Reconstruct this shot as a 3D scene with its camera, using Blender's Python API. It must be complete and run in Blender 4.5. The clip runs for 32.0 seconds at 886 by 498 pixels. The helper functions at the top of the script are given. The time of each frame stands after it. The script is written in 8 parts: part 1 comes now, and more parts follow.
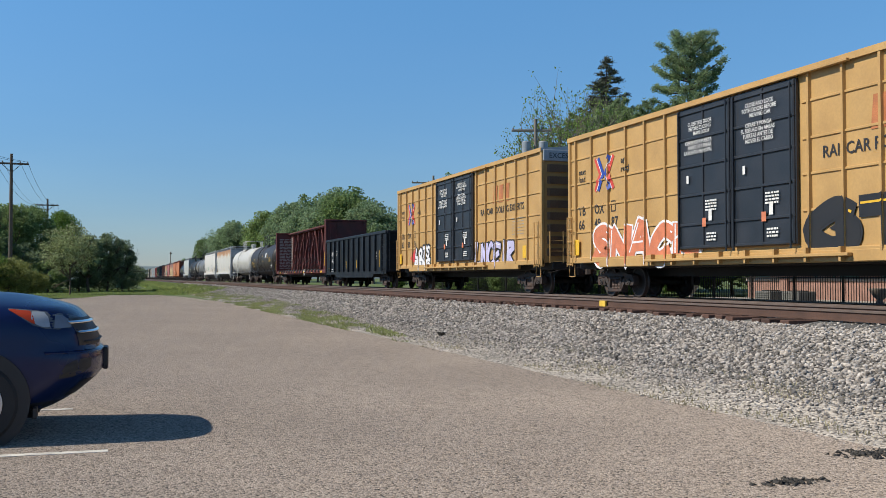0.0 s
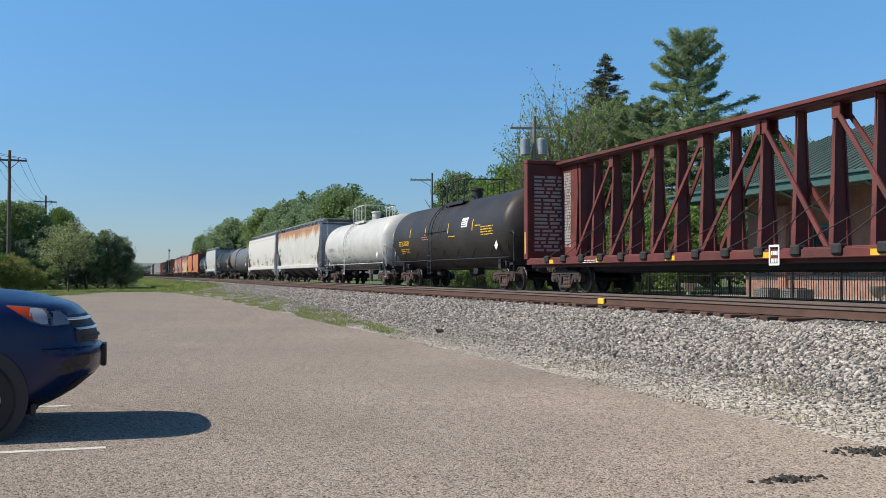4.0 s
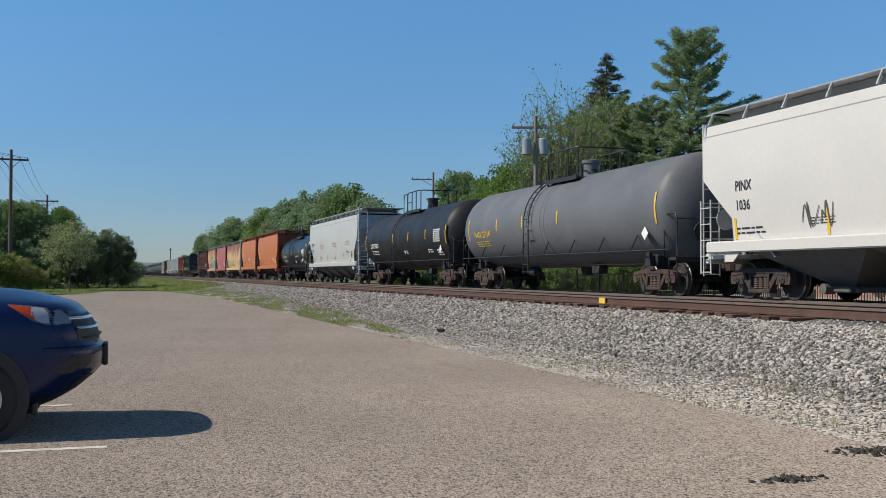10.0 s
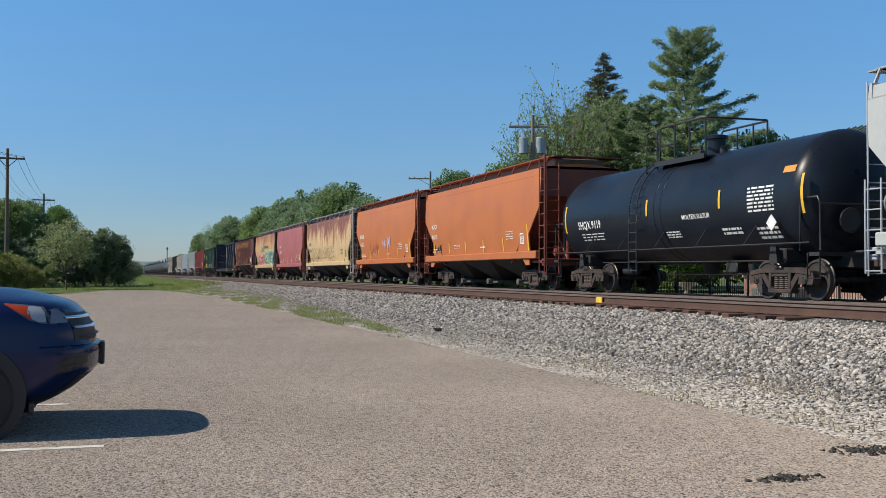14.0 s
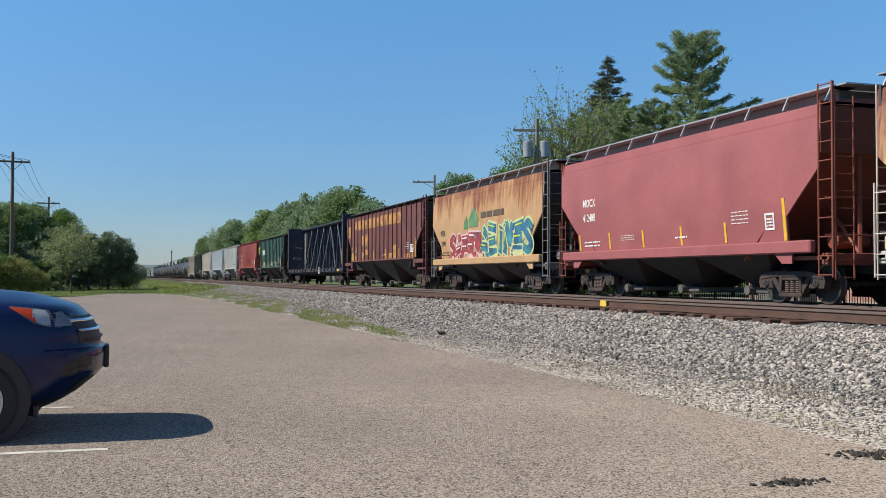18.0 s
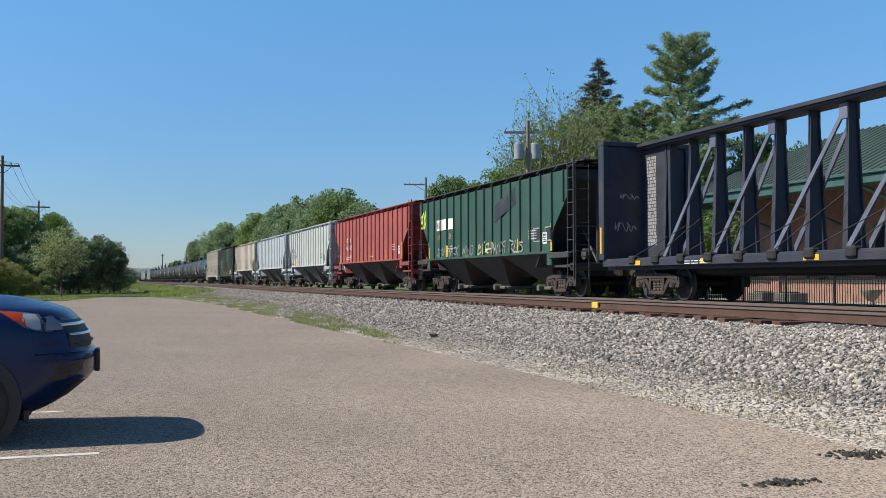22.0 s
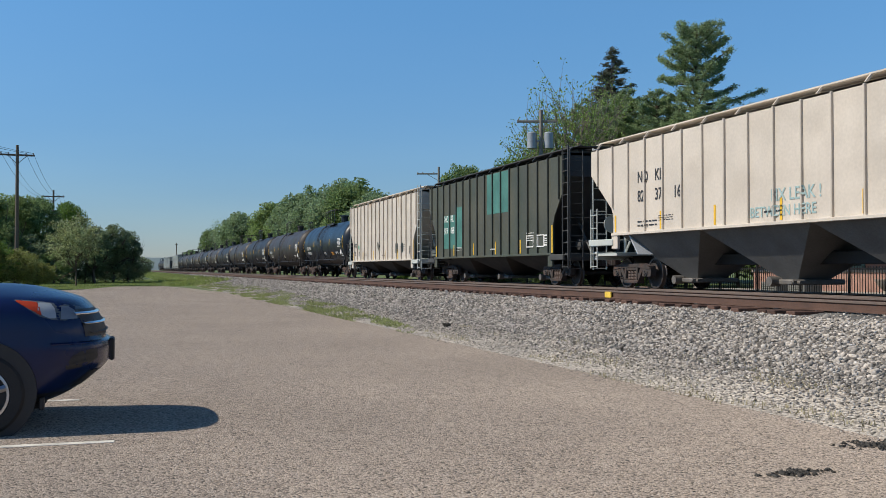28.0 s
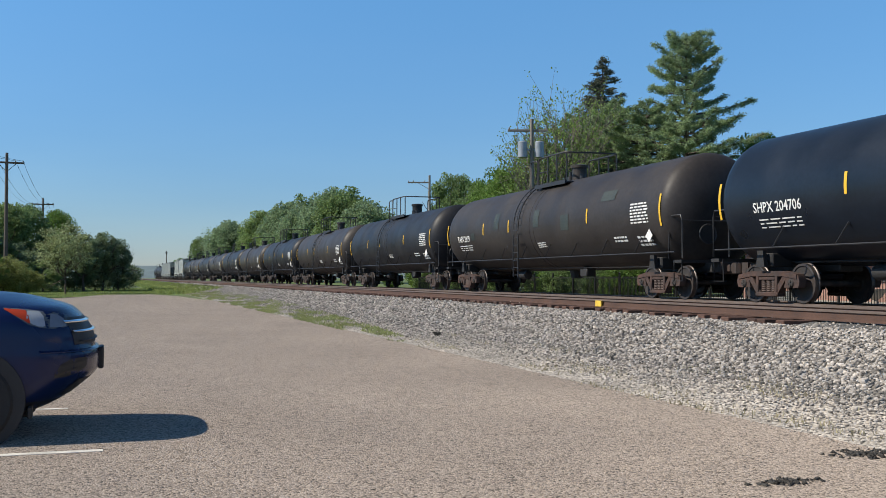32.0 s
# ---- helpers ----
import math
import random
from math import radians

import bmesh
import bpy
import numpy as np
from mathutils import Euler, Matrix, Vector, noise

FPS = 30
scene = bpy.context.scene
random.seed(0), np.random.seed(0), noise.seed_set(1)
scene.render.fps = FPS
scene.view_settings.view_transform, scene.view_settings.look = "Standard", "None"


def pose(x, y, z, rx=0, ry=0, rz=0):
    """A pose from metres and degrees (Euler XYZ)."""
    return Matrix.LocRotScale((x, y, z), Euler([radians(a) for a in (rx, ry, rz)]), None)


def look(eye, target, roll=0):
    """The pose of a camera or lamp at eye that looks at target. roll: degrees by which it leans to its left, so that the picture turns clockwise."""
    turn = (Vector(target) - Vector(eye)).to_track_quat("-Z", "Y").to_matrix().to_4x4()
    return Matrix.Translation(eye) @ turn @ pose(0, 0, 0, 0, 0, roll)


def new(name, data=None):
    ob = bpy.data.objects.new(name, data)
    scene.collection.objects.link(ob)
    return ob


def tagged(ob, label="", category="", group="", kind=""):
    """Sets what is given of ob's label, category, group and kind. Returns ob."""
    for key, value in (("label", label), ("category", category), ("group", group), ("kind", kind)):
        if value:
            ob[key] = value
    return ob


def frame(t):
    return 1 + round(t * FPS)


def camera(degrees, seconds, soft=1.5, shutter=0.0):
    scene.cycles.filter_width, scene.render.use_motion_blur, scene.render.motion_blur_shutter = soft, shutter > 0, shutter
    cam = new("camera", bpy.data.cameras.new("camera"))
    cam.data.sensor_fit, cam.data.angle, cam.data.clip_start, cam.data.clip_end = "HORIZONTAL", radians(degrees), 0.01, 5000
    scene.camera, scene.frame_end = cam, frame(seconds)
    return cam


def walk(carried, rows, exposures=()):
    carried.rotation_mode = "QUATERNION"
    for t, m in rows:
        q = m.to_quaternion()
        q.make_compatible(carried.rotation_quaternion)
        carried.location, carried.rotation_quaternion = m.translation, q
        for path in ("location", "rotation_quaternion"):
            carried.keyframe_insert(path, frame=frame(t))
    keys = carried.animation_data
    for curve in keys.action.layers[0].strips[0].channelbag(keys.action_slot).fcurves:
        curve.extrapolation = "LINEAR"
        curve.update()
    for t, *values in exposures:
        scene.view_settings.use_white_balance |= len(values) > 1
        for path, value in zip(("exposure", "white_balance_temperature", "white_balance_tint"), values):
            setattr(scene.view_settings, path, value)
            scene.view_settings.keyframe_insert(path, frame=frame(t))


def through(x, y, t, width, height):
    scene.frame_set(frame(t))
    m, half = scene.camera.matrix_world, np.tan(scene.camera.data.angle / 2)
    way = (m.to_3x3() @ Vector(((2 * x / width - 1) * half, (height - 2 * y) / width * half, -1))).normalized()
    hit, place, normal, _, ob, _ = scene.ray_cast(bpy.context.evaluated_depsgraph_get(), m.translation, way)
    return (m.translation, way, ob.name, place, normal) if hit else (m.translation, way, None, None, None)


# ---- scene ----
THETA, PITCH, EYE = math.atan(582 / 1800), math.atan(46 / 1800), Vector((0, 0, 1.38))
cam = camera(math.degrees(2 * math.atan(784 / 1800)), 32.0, soft=0.6)


def aim(turn, tilt, lean):
    a, b = THETA - turn / 1000, PITCH + tilt / 1000
    way = Vector((-math.cos(a) * math.cos(b), math.sin(a) * math.cos(b), math.sin(b)))
    return look(EYE, EYE + way * 10, math.degrees(lean / 1000))


# seconds; turn to the left, tilt up and lean, in thousandths of a radian
walk(cam, [
    (0, aim(1.63, 2.87, -0.59)), (0.5, aim(3.66, 1.71, 1.06)), (1, aim(4.76, 0.91, 2.63)),
    (1.5, aim(4.69, 2.07, 2.72)), (2, aim(4.66, 2.79, 3.58)), (2.5, aim(1.92, 2.53, 3.00)),
    (3, aim(0.38, 1.73, 1.85)), (3.5, aim(0.34, 0.85, 1.06)), (5.5, aim(-0.95, -1.58, 0.10)),
    (6, aim(2.63, -3.28, -1.96)), (6.5, aim(3.17, -3.90, -2.06)), (7, aim(1.66, -4.34, -1.47)),
    (7.5, aim(1.51, -3.88, -1.50)), (8, aim(1.71, -3.15, -0.52)), (8.5, aim(1.89, -2.55, 1.20)),
    (9, aim(2.32, -1.91, 1.93)), (9.5, aim(2.10, -0.13, 2.14)), (10, aim(1.36, -0.30, 1.36)),
    (10.5, aim(-1.04, -1.61, 1.24)), (11, aim(-2.09, -2.11, 0.38)), (11.5, aim(-1.70, -0.87, 0.54)),
    (12, aim(-1.24, -0.02, 0.58)), (12.5, aim(-1.08, -0.09, 0.67)), (13, aim(-1.55, 0.10, 1.78)),
    (13.5, aim(-2.13, -0.39, 1.19)), (14, aim(-1.62, -1.13, 1.84)), (14.5, aim(0.56, -0.26, 2.26)),
    (16.5, aim(1.84, 0.14, 2.82)), (17, aim(2.03, 0.80, 2.19)), (17.5, aim(2.69, 1.92, 2.93)),
    (18, aim(2.52, 2.30, 2.68)), (18.5, aim(1.36, 1.52, 2.67)), (19, aim(1.91, 1.78, 1.31)),
    (19.5, aim(2.05, 2.36, 2.40)), (20, aim(1.32, 2.43, 2.04)), (20.5, aim(-0.62, 2.04, 1.86)),
    (21, aim(-2.80, 1.76, 0.45)), (21.5, aim(-5.00, 2.57, -0.27)), (22, aim(-5.85, 4.54, -1.68)),
    (22.5, aim(-7.43, 4.67, -2.43)), (23, aim(-9.83, 4.40, -3.59)), (23.5, aim(-9.62, 3.62, -3.94)),
    (24, aim(-9.61, 1.30, -3.75)), (24.5, aim(-7.98, -3.02, -3.63)), (25, aim(-4.38, -3.78, -5.50)),
    (25.5, aim(-0.12, -5.83, -6.80)), (27.5, aim(7.77, -4.09, -5.35)), (28, aim(6.88, -5.80, -0.84)),
    (28.5, aim(2.44, -4.08, -2.63)), (29, aim(0.26, -3.07, -2.84)), (29.5, aim(0.41, -2.22, -2.88)),
    (30, aim(1.88, -0.36, -2.87)), (30.5, aim(1.89, 0.96, -0.16)), (31, aim(0.85, 2.53, 0.67)),
    (31.5, aim(-0.12, 3.87, 1.29)), (32, aim(-2.30, 2.69, 0.83)),
], exposures=[(0, -0.02), (1, 0.02), (2, 0.10), (4, 0.12), (6, 0.04), (7, -0.05), (8, -0.12), (9, -0.15), (10, -0.12), (11, 0.02), (12, 0.06), (14, 0.0), (17, 0.10), (19, 0.05), (21, 0.12), (23, 0.17), (24, 0.15), (25, 0.06), (27, -0.03), (28, -0.06), (29, 0.02), (30, 0.08), (31, 0.0), (32, 0.10)])

# ---- light ----
SUN_TO = Vector((-0.17, -0.985, 0)).normalized()
SUN_EL = radians(42.6)
world = bpy.data.worlds.new("sky")
scene.world = world
world.use_nodes = True
wn = world.node_tree.nodes
sky = wn.new("ShaderNodeTexSky")
sky.sky_type = "NISHITA"
sky.sun_disc = False
sky.sun_elevation = SUN_EL
sky.sun_rotation = math.atan2(SUN_TO.x, SUN_TO.y)
sky.air_density, sky.dust_density, sky.ozone_density = 1.0, 0.0, 5.0
wn["Background"].inputs["Strength"].default_value = 0.10
tint = wn.new("ShaderNodeMix")
tint.data_type, tint.blend_type = "RGBA", "MULTIPLY"
tint.inputs[0].default_value = 1.0
up = wn.new("ShaderNodeSeparateXYZ")
world.node_tree.links.new(wn.new("ShaderNodeTexCoord").outputs["Generated"], up.inputs[0])
shade = wn.new("ShaderNodeMapRange")
shade.inputs[2].default_value = 0.30
world.node_tree.links.new(up.outputs["Z"], shade.inputs[0])
air = wn.new("ShaderNodeMix")
air.data_type = "RGBA"
air.inputs[6].default_value, air.inputs[7].default_value = (0.575, 0.63, 0.81, 1), (0.90, 1.35, 1.49, 1)
world.node_tree.links.new(shade.outputs[0], air.inputs[0])
above = wn.new("ShaderNodeMapRange")
above.inputs[1].default_value, above.inputs[2].default_value = 0.30, 0.75
world.node_tree.links.new(up.outputs["Z"], above.inputs[0])
deep = wn.new("ShaderNodeMix")
deep.data_type = "RGBA"
deep.inputs[7].default_value = (0.35, 0.45, 0.52, 1)
world.node_tree.links.new(above.outputs[0], deep.inputs[0])
world.node_tree.links.new(air.outputs[2], deep.inputs[6])
# thin high haze
veil = wn.new("ShaderNodeTexNoise")
veil.inputs["Scale"].default_value, veil.inputs["Detail"].default_value = 1.0, 5.0
wide_map = wn.new("ShaderNodeMapping")
wide_map.inputs["Scale"].default_value = (2.0, 2.0, 11.0)
world.node_tree.links.new(wn["Texture Coordinate"].outputs["Generated"], wide_map.inputs[0])
world.node_tree.links.new(wide_map.outputs[0], veil.inputs["Vector"])
thin = wn.new("ShaderNodeMapRange")
thin.inputs[1].default_value, thin.inputs[2].default_value, thin.inputs[3].default_value, thin.inputs[4].default_value = 0.42, 0.72, 0.0, 0.10
world.node_tree.links.new(veil.outputs["Fac"], thin.inputs[0])
hazy = wn.new("ShaderNodeMix")
hazy.data_type = "RGBA"
hazy.inputs[7].default_value = (1.25, 1.30, 1.30, 1)
world.node_tree.links.new(thin.outputs[0], hazy.inputs[0])
world.node_tree.links.new(deep.outputs[2], hazy.inputs[6])
world.node_tree.links.new(hazy.outputs[2], tint.inputs[7])
world.node_tree.links.new(sky.outputs[0], tint.inputs[6])
world.node_tree.links.new(tint.outputs[2], wn["Background"].inputs["Color"])
sun = new("sun", bpy.data.lights.new("sun", "SUN"))
sun.data.energy, sun.data.angle, sun.data.color = 5.0, radians(0.55), (1.0, 0.92, 0.795)
sun.matrix_world = look((0, 0, 60), Vector((0, 0, 60)) - Vector((SUN_TO.x * math.cos(SUN_EL), SUN_TO.y * math.cos(SUN_EL), math.sin(SUN_EL))))

# ---- plan ----
SPEED = 15.18          # the train, metres a second
TRAIN_Y, TRAIN_Z = 15.7, 0.80
NEAR_Y, NEAR_Z = 11.7, 0.875
LOT_EDGE = 5.9
END_X = -17.0


# ---- materials ----
def mat(name, colour, rough=0.6, metal=0.0, vary=0.12, scale=3.0, stretch=(1, 1, 1), bump=0.0, bump_scale=60.0, second=None, amount=0.5, sharp=0.15, spec=0.5, random_tint=0.0, island=False):
    """Principled surface; grain at two scales, and an optional second colour in patches (rust, dirt, moss)."""
    m = bpy.data.materials.new(name)
    m.use_nodes = True
    nt = m.node_tree
    n, li = nt.nodes, nt.links
    p = n["Principled BSDF"]
    p.inputs["Roughness"].default_value, p.inputs["Metallic"].default_value = rough, metal
    p.inputs["Specular IOR Level"].default_value = spec
    tc = n.new("ShaderNodeTexCoord")
    mp = n.new("ShaderNodeMapping")
    mp.inputs["Scale"].default_value = stretch
    li.new(tc.outputs["Object"], mp.inputs["Vector"])

    def grain(sc, detail):
        t = n.new("ShaderNodeTexNoise")
        t.inputs["Scale"].default_value, t.inputs["Detail"].default_value = sc, detail
        li.new(mp.outputs[0], t.inputs["Vector"])
        return t.outputs["Fac"]

    def mix(kind, fac, a, b):
        x = n.new("ShaderNodeMix")
        x.data_type, x.blend_type = "RGBA", kind
        for sock, val in ((x.inputs[0], fac), (x.inputs[6], a), (x.inputs[7], b)):
            if isinstance(val, bpy.types.NodeSocket):
                li.new(val, sock)
            else:
                sock.default_value = val
        return x.outputs[2]

    def ramp(src, lo, hi, v0=0.0, v1=1.0):
        r = n.new("ShaderNodeMapRange")
        r.inputs[1].default_value, r.inputs[2].default_value = lo, hi
        r.inputs[3].default_value, r.inputs[4].default_value = v0, v1
        li.new(src, r.inputs[0])
        return r.outputs[0]

    def grey(v):
        c = n.new("ShaderNodeCombineColor")
        for k in range(3):
            li.new(v, c.inputs[k])
        return c.outputs[0]

    col = (*colour, 1)
    if second:
        patch = ramp(grain(scale * 0.8, 6.0), 1 - amount - sharp, 1 - amount + sharp)
        col = mix("MIX", patch, col, (*second, 1))
    big, small = grain(scale, 4.0), grain(scale * 14, 5.0)
    col = mix("MULTIPLY", 1.0, col, grey(ramp(big, 0.3, 0.7, 1 - vary, 1 + vary)))
    col = mix("MULTIPLY", 1.0, col, grey(ramp(small, 0.3, 0.7, 1 - vary * 0.7, 1 + vary * 0.7)))
    if random_tint or island:
        src = n.new("ShaderNodeNewGeometry").outputs["Random Per Island"] if island else n.new("ShaderNodeObjectInfo").outputs["Random"]
        col = mix("MULTIPLY", 1.0, col, grey(ramp(src, 0, 1, 1 - random_tint, 1 + random_tint)))
    li.new(col, p.inputs["Base Color"])
    li.new(ramp(big, 0.3, 0.7, max(rough - 0.08, 0.05), min(rough + 0.08, 1)), p.inputs["Roughness"])
    if bump:
        b = n.new("ShaderNodeBump")
        b.inputs["Strength"].default_value, b.inputs["Distance"].default_value = bump, 0.02
        li.new(grain(bump_scale, 5.0), b.inputs["Height"])
        li.new(b.outputs[0], p.inputs["Normal"])
    return m


# ---- mesh helpers ----
class Shape:
    """Collects vertices and faces of one mesh."""

    def __init__(self):
        self.v, self.f = [], []

    def add(self, verts, faces):
        k = len(self.v)
        self.v += [tuple(p) for p in verts]
        self.f += [tuple(i + k for i in q) for q in faces]
        return self

    def box(self, x0, x1, y0, y1, z0, z1, c=0.0):
        """A box; c chamfers its edges."""
        if c <= 0:
            vs = [(x, y, z) for z in (z0, z1) for y in (y0, y1) for x in (x0, x1)]
            return self.add(vs, [(0, 2, 3, 1), (4, 5, 7, 6), (0, 1, 5, 4), (2, 6, 7, 3), (0, 4, 6, 2), (1, 3, 7, 5)])
        c = min(c, (x1 - x0) * 0.45, (y1 - y0) * 0.45, (z1 - z0) * 0.45)
        ring = [(x0 + c, y0), (x1 - c, y0), (x1, y0 + c), (x1, y1 - c), (x1 - c, y1), (x0 + c, y1), (x0, y1 - c), (x0, y0 + c)]
        ins = [(x0 + c, y0 + c), (x1 - c, y0 + c), (x1 - c, y0 + c), (x1 - c, y1 - c), (x1 - c, y1 - c), (x0 + c, y1 - c), (x0 + c, y1 - c), (x0 + c, y0 + c)]
        vs = [(x, y, z0) for x, y in ins] + [(x, y, z0 + c) for x, y in ring] + [(x, y, z1 - c) for x, y in ring] + [(x, y, z1) for x, y in ins]
        fs = [(0, 5, 3, 1), (24, 25, 27, 29)]
        for lo in (0, 8, 16):
            fs += [(lo + i, lo + (i + 1) % 8, lo + 8 + (i + 1) % 8, lo + 8 + i) for i in range(8)]
        return self.add(vs, fs)

    def prism(self, poly, y0, y1):
        """A polygon in x, z pushed from y0 to y1."""
        n = len(poly)
        self.add([(x, y0, z) for x, z in poly] + [(x, y1, z) for x, z in poly],
                 [tuple(range(n)), tuple(range(2 * n - 1, n - 1, -1))] + [(i, i + n, (i + 1) % n + n, (i + 1) % n) for i in range(n)])
        return self

    def prism_x(self, poly, x0, x1):
        """A polygon in y, z pushed from x0 to x1."""
        n = len(poly)
        self.add([(x0, y, z) for y, z in poly] + [(x1, y, z) for y, z in poly],
                 [tuple(range(n - 1, -1, -1)), tuple(range(n, 2 * n))] + [(i, (i + 1) % n, (i + 1) % n + n, i + n) for i in range(n)])
        return self

    def prism_z(self, poly, z0, z1):
        n = len(poly)
        self.add([(x, y, z0) for x, y in poly] + [(x, y, z1) for x, y in poly],
                 [tuple(range(n - 1, -1, -1)), tuple(range(n, 2 * n))] + [(i, (i + 1) % n, (i + 1) % n + n, i + n) for i in range(n)])
        return self

    def tube(self, path, r, n=6, closed=False):
        """A round bar along a path of points."""
        pts = [Vector(p) for p in path]
        rings = []
        for i, p in enumerate(pts):
            a, b = pts[max(i - 1, 0)], pts[min(i + 1, len(pts) - 1)]
            d = (b - a).normalized()
            s = d.cross(Vector((0, 0, 1)))
            s = d.cross(Vector((0, 1, 0))) if s.length < 0.05 else s
            s.normalize()
            u = s.cross(d)
            rings.append([p + (s * math.cos(k * math.tau / n) + u * math.sin(k * math.tau / n)) * r for k in range(n)])
        vs = [q for ring in rings for q in ring]
        fs = [(i * n + k, i * n + (k + 1) % n, (i + 1) * n + (k + 1) % n, (i + 1) * n + k) for i in range(len(rings) - 1) for k in range(n)]
        fs += [tuple(range(n - 1, -1, -1)), tuple(range(len(vs) - n, len(vs)))]
        return self.add(vs, fs)

    def lathe(self, profile, n=32, axis="x", centre=(0, 0, 0)):
        """Turns a profile of (along, radius) about an axis."""
        vs, cx, cy, cz = [], *centre
        for a, r in profile:
            for k in range(n):
                c, s = r * math.cos(k * math.tau / n), r * math.sin(k * math.tau / n)
                vs.append((cx + a, cy + c, cz + s) if axis == "x" else (cx + c, cy + a, cz + s) if axis == "y" else (cx + c, cy + s, cz + a))
        fs = [(i * n + k, i * n + (k + 1) % n, (i + 1) * n + (k + 1) % n, (i + 1) * n + k) for i in range(len(profile) - 1) for k in range(n)]
        fs += [tuple(range(n - 1, -1, -1)), tuple(range(len(vs) - n, len(vs)))]
        return self.add(vs, fs)

    def mesh(self, name, material, smooth=0.0):
        me = bpy.data.meshes.new(name)
        me.from_pydata(self.v, [], self.f)
        me.materials.append(material)
        bm = bmesh.new()
        bm.from_mesh(me)
        bmesh.ops.recalc_face_normals(bm, faces=bm.faces)
        bm.to_mesh(me)
        bm.free()
        if smooth:
            me.polygons.foreach_set("use_smooth", [True] * len(me.polygons))
            me.set_sharp_from_angle(angle=radians(smooth))
        me.update()
        return me


def piece(name, me, parent, label="", at=None):
    """One mesh object under a thing or a part."""
    ob = new(name, me)
    ob.parent = parent
    if at is not None:
        ob.matrix_basis = at
    if label:
        ob["label"] = label
    return ob


def part(name, shape, material, parent, label="", smooth=0.0):
    return piece(name, shape.mesh(name, material, smooth), parent, label)


STORE = {}


def kept(key, make):
    """A mesh that is built once and shared."""
    if key not in STORE:
        STORE[key] = make()
    return STORE[key]


def thing(name, label, category, at=None, group="", kind=""):
    ob = new(name)
    ob.empty_display_size = 0.3
    if at is not None:
        ob.matrix_basis = at
    return tagged(ob, label, category, group, kind)


def flat_mesh(name, polys, material, depth):
    """Flat shapes in x, z laid on a side; depth(x, z) gives y."""
    me = bpy.data.meshes.new(name)
    vs, fs = [], []
    for i, poly in enumerate(polys):
        fs.append(tuple(range(len(vs), len(vs) + len(poly))))
        vs += [(x, depth(x, z) - 0.00015 * (i % 25), z) for x, z in poly]
    me.from_pydata(vs, [], fs)
    me.materials.append(material)
    return me


def decal(name, polys, material, parent, depth, label=""):
    ob = piece(name, flat_mesh(name, polys, material, depth), parent, label)
    return tagged(ob, kind="stuff") if len(polys) > 1 else ob


def on_ribs(polys, ribs, half):
    """The parts of painted shapes that fall on upright ribs."""
    out = []
    for poly in polys:
        lo, hi = min(p[0] for p in poly), max(p[0] for p in poly)
        for rx in ribs:
            if hi > rx - half and lo < rx + half:
                q = [(min(max(x, rx - half), rx + half), z) for x, z in poly]
                if max(p[0] for p in q) - min(p[0] for p in q) > 0.004:
                    out.append(q)
    return out


def rect(x, z, w, h):
    return [(x, z), (x + w, z), (x + w, z + h), (x, z + h)]


def lettering(body, size, x, z, material, parent, depth, squeeze=1.0, name="lettering"):
    """Words on a side, from the built-in font; x, z: lower left corner."""
    cu = bpy.data.curves.new("words", "FONT")
    cu.body, cu.size, cu.resolution_u = body, size, 2
    cu.offset = size * 0.012
    ob = bpy.data.objects.new("words", cu)
    me = bpy.data.meshes.new_from_object(ob)
    bpy.data.objects.remove(ob)
    bpy.data.curves.remove(cu)
    for v in me.vertices:
        px, pz = x + v.co.x * squeeze, z + v.co.y
        v.co = (px, depth(px, pz), pz)
    me.name = name
    me.materials.clear()
    me.materials.append(material)
    return tagged(piece(name, me, parent), kind="stuff")


def bars(x, z, w, h, rows, seed, fill=0.55):
    """Lines of small writing as plain bars."""
    rnd = random.Random(seed)
    out = []
    step = h / rows
    for r in range(rows):
        u = 0.0
        while u < w * 0.96:
            k = min(rnd.uniform(0.08, 0.3) * w, w - u)
            out.append(rect(x + u, z + h - (r + 1) * step, k, step * fill))
            u += k + 0.05 * w
    return out


def bend(points, n=5):
    """A smooth line through points."""
    p = [points[0]] + list(points) + [points[-1]]
    out = []
    for k in range(1, len(p) - 2):
        for j in range(n):
            u = j / n
            out.append(tuple(0.5 * (2 * p[k][a] + (p[k + 1][a] - p[k - 1][a]) * u + (2 * p[k - 1][a] - 5 * p[k][a] + 4 * p[k + 1][a] - p[k + 2][a]) * u * u + (3 * p[k][a] - p[k - 1][a] - 3 * p[k + 1][a] + p[k + 2][a]) * u ** 3) for a in (0, 1)))
    return out + [tuple(points[-1])]


def ribbon(points, w, taper=0.0):
    """A painted band of width w along a smooth line, its pieces meeting edge to edge."""
    n = len(points)
    sides = []
    for k in range(n):
        (x0, z0), (x1, z1) = points[max(k - 1, 0)], points[min(k + 1, n - 1)]
        d = math.hypot(x1 - x0, z1 - z0) or 1
        half = w / 2 * (1 - taper * abs(2 * k / (n - 1) - 1) ** 3)
        nx, nz = -(z1 - z0) / d * half, (x1 - x0) / d * half
        sides.append(((points[k][0] - nx, points[k][1] - nz), (points[k][0] + nx, points[k][1] + nz)))
    return [[a0, a1, b1, b0] for (a0, b0), (a1, b1) in zip(sides, sides[1:])]


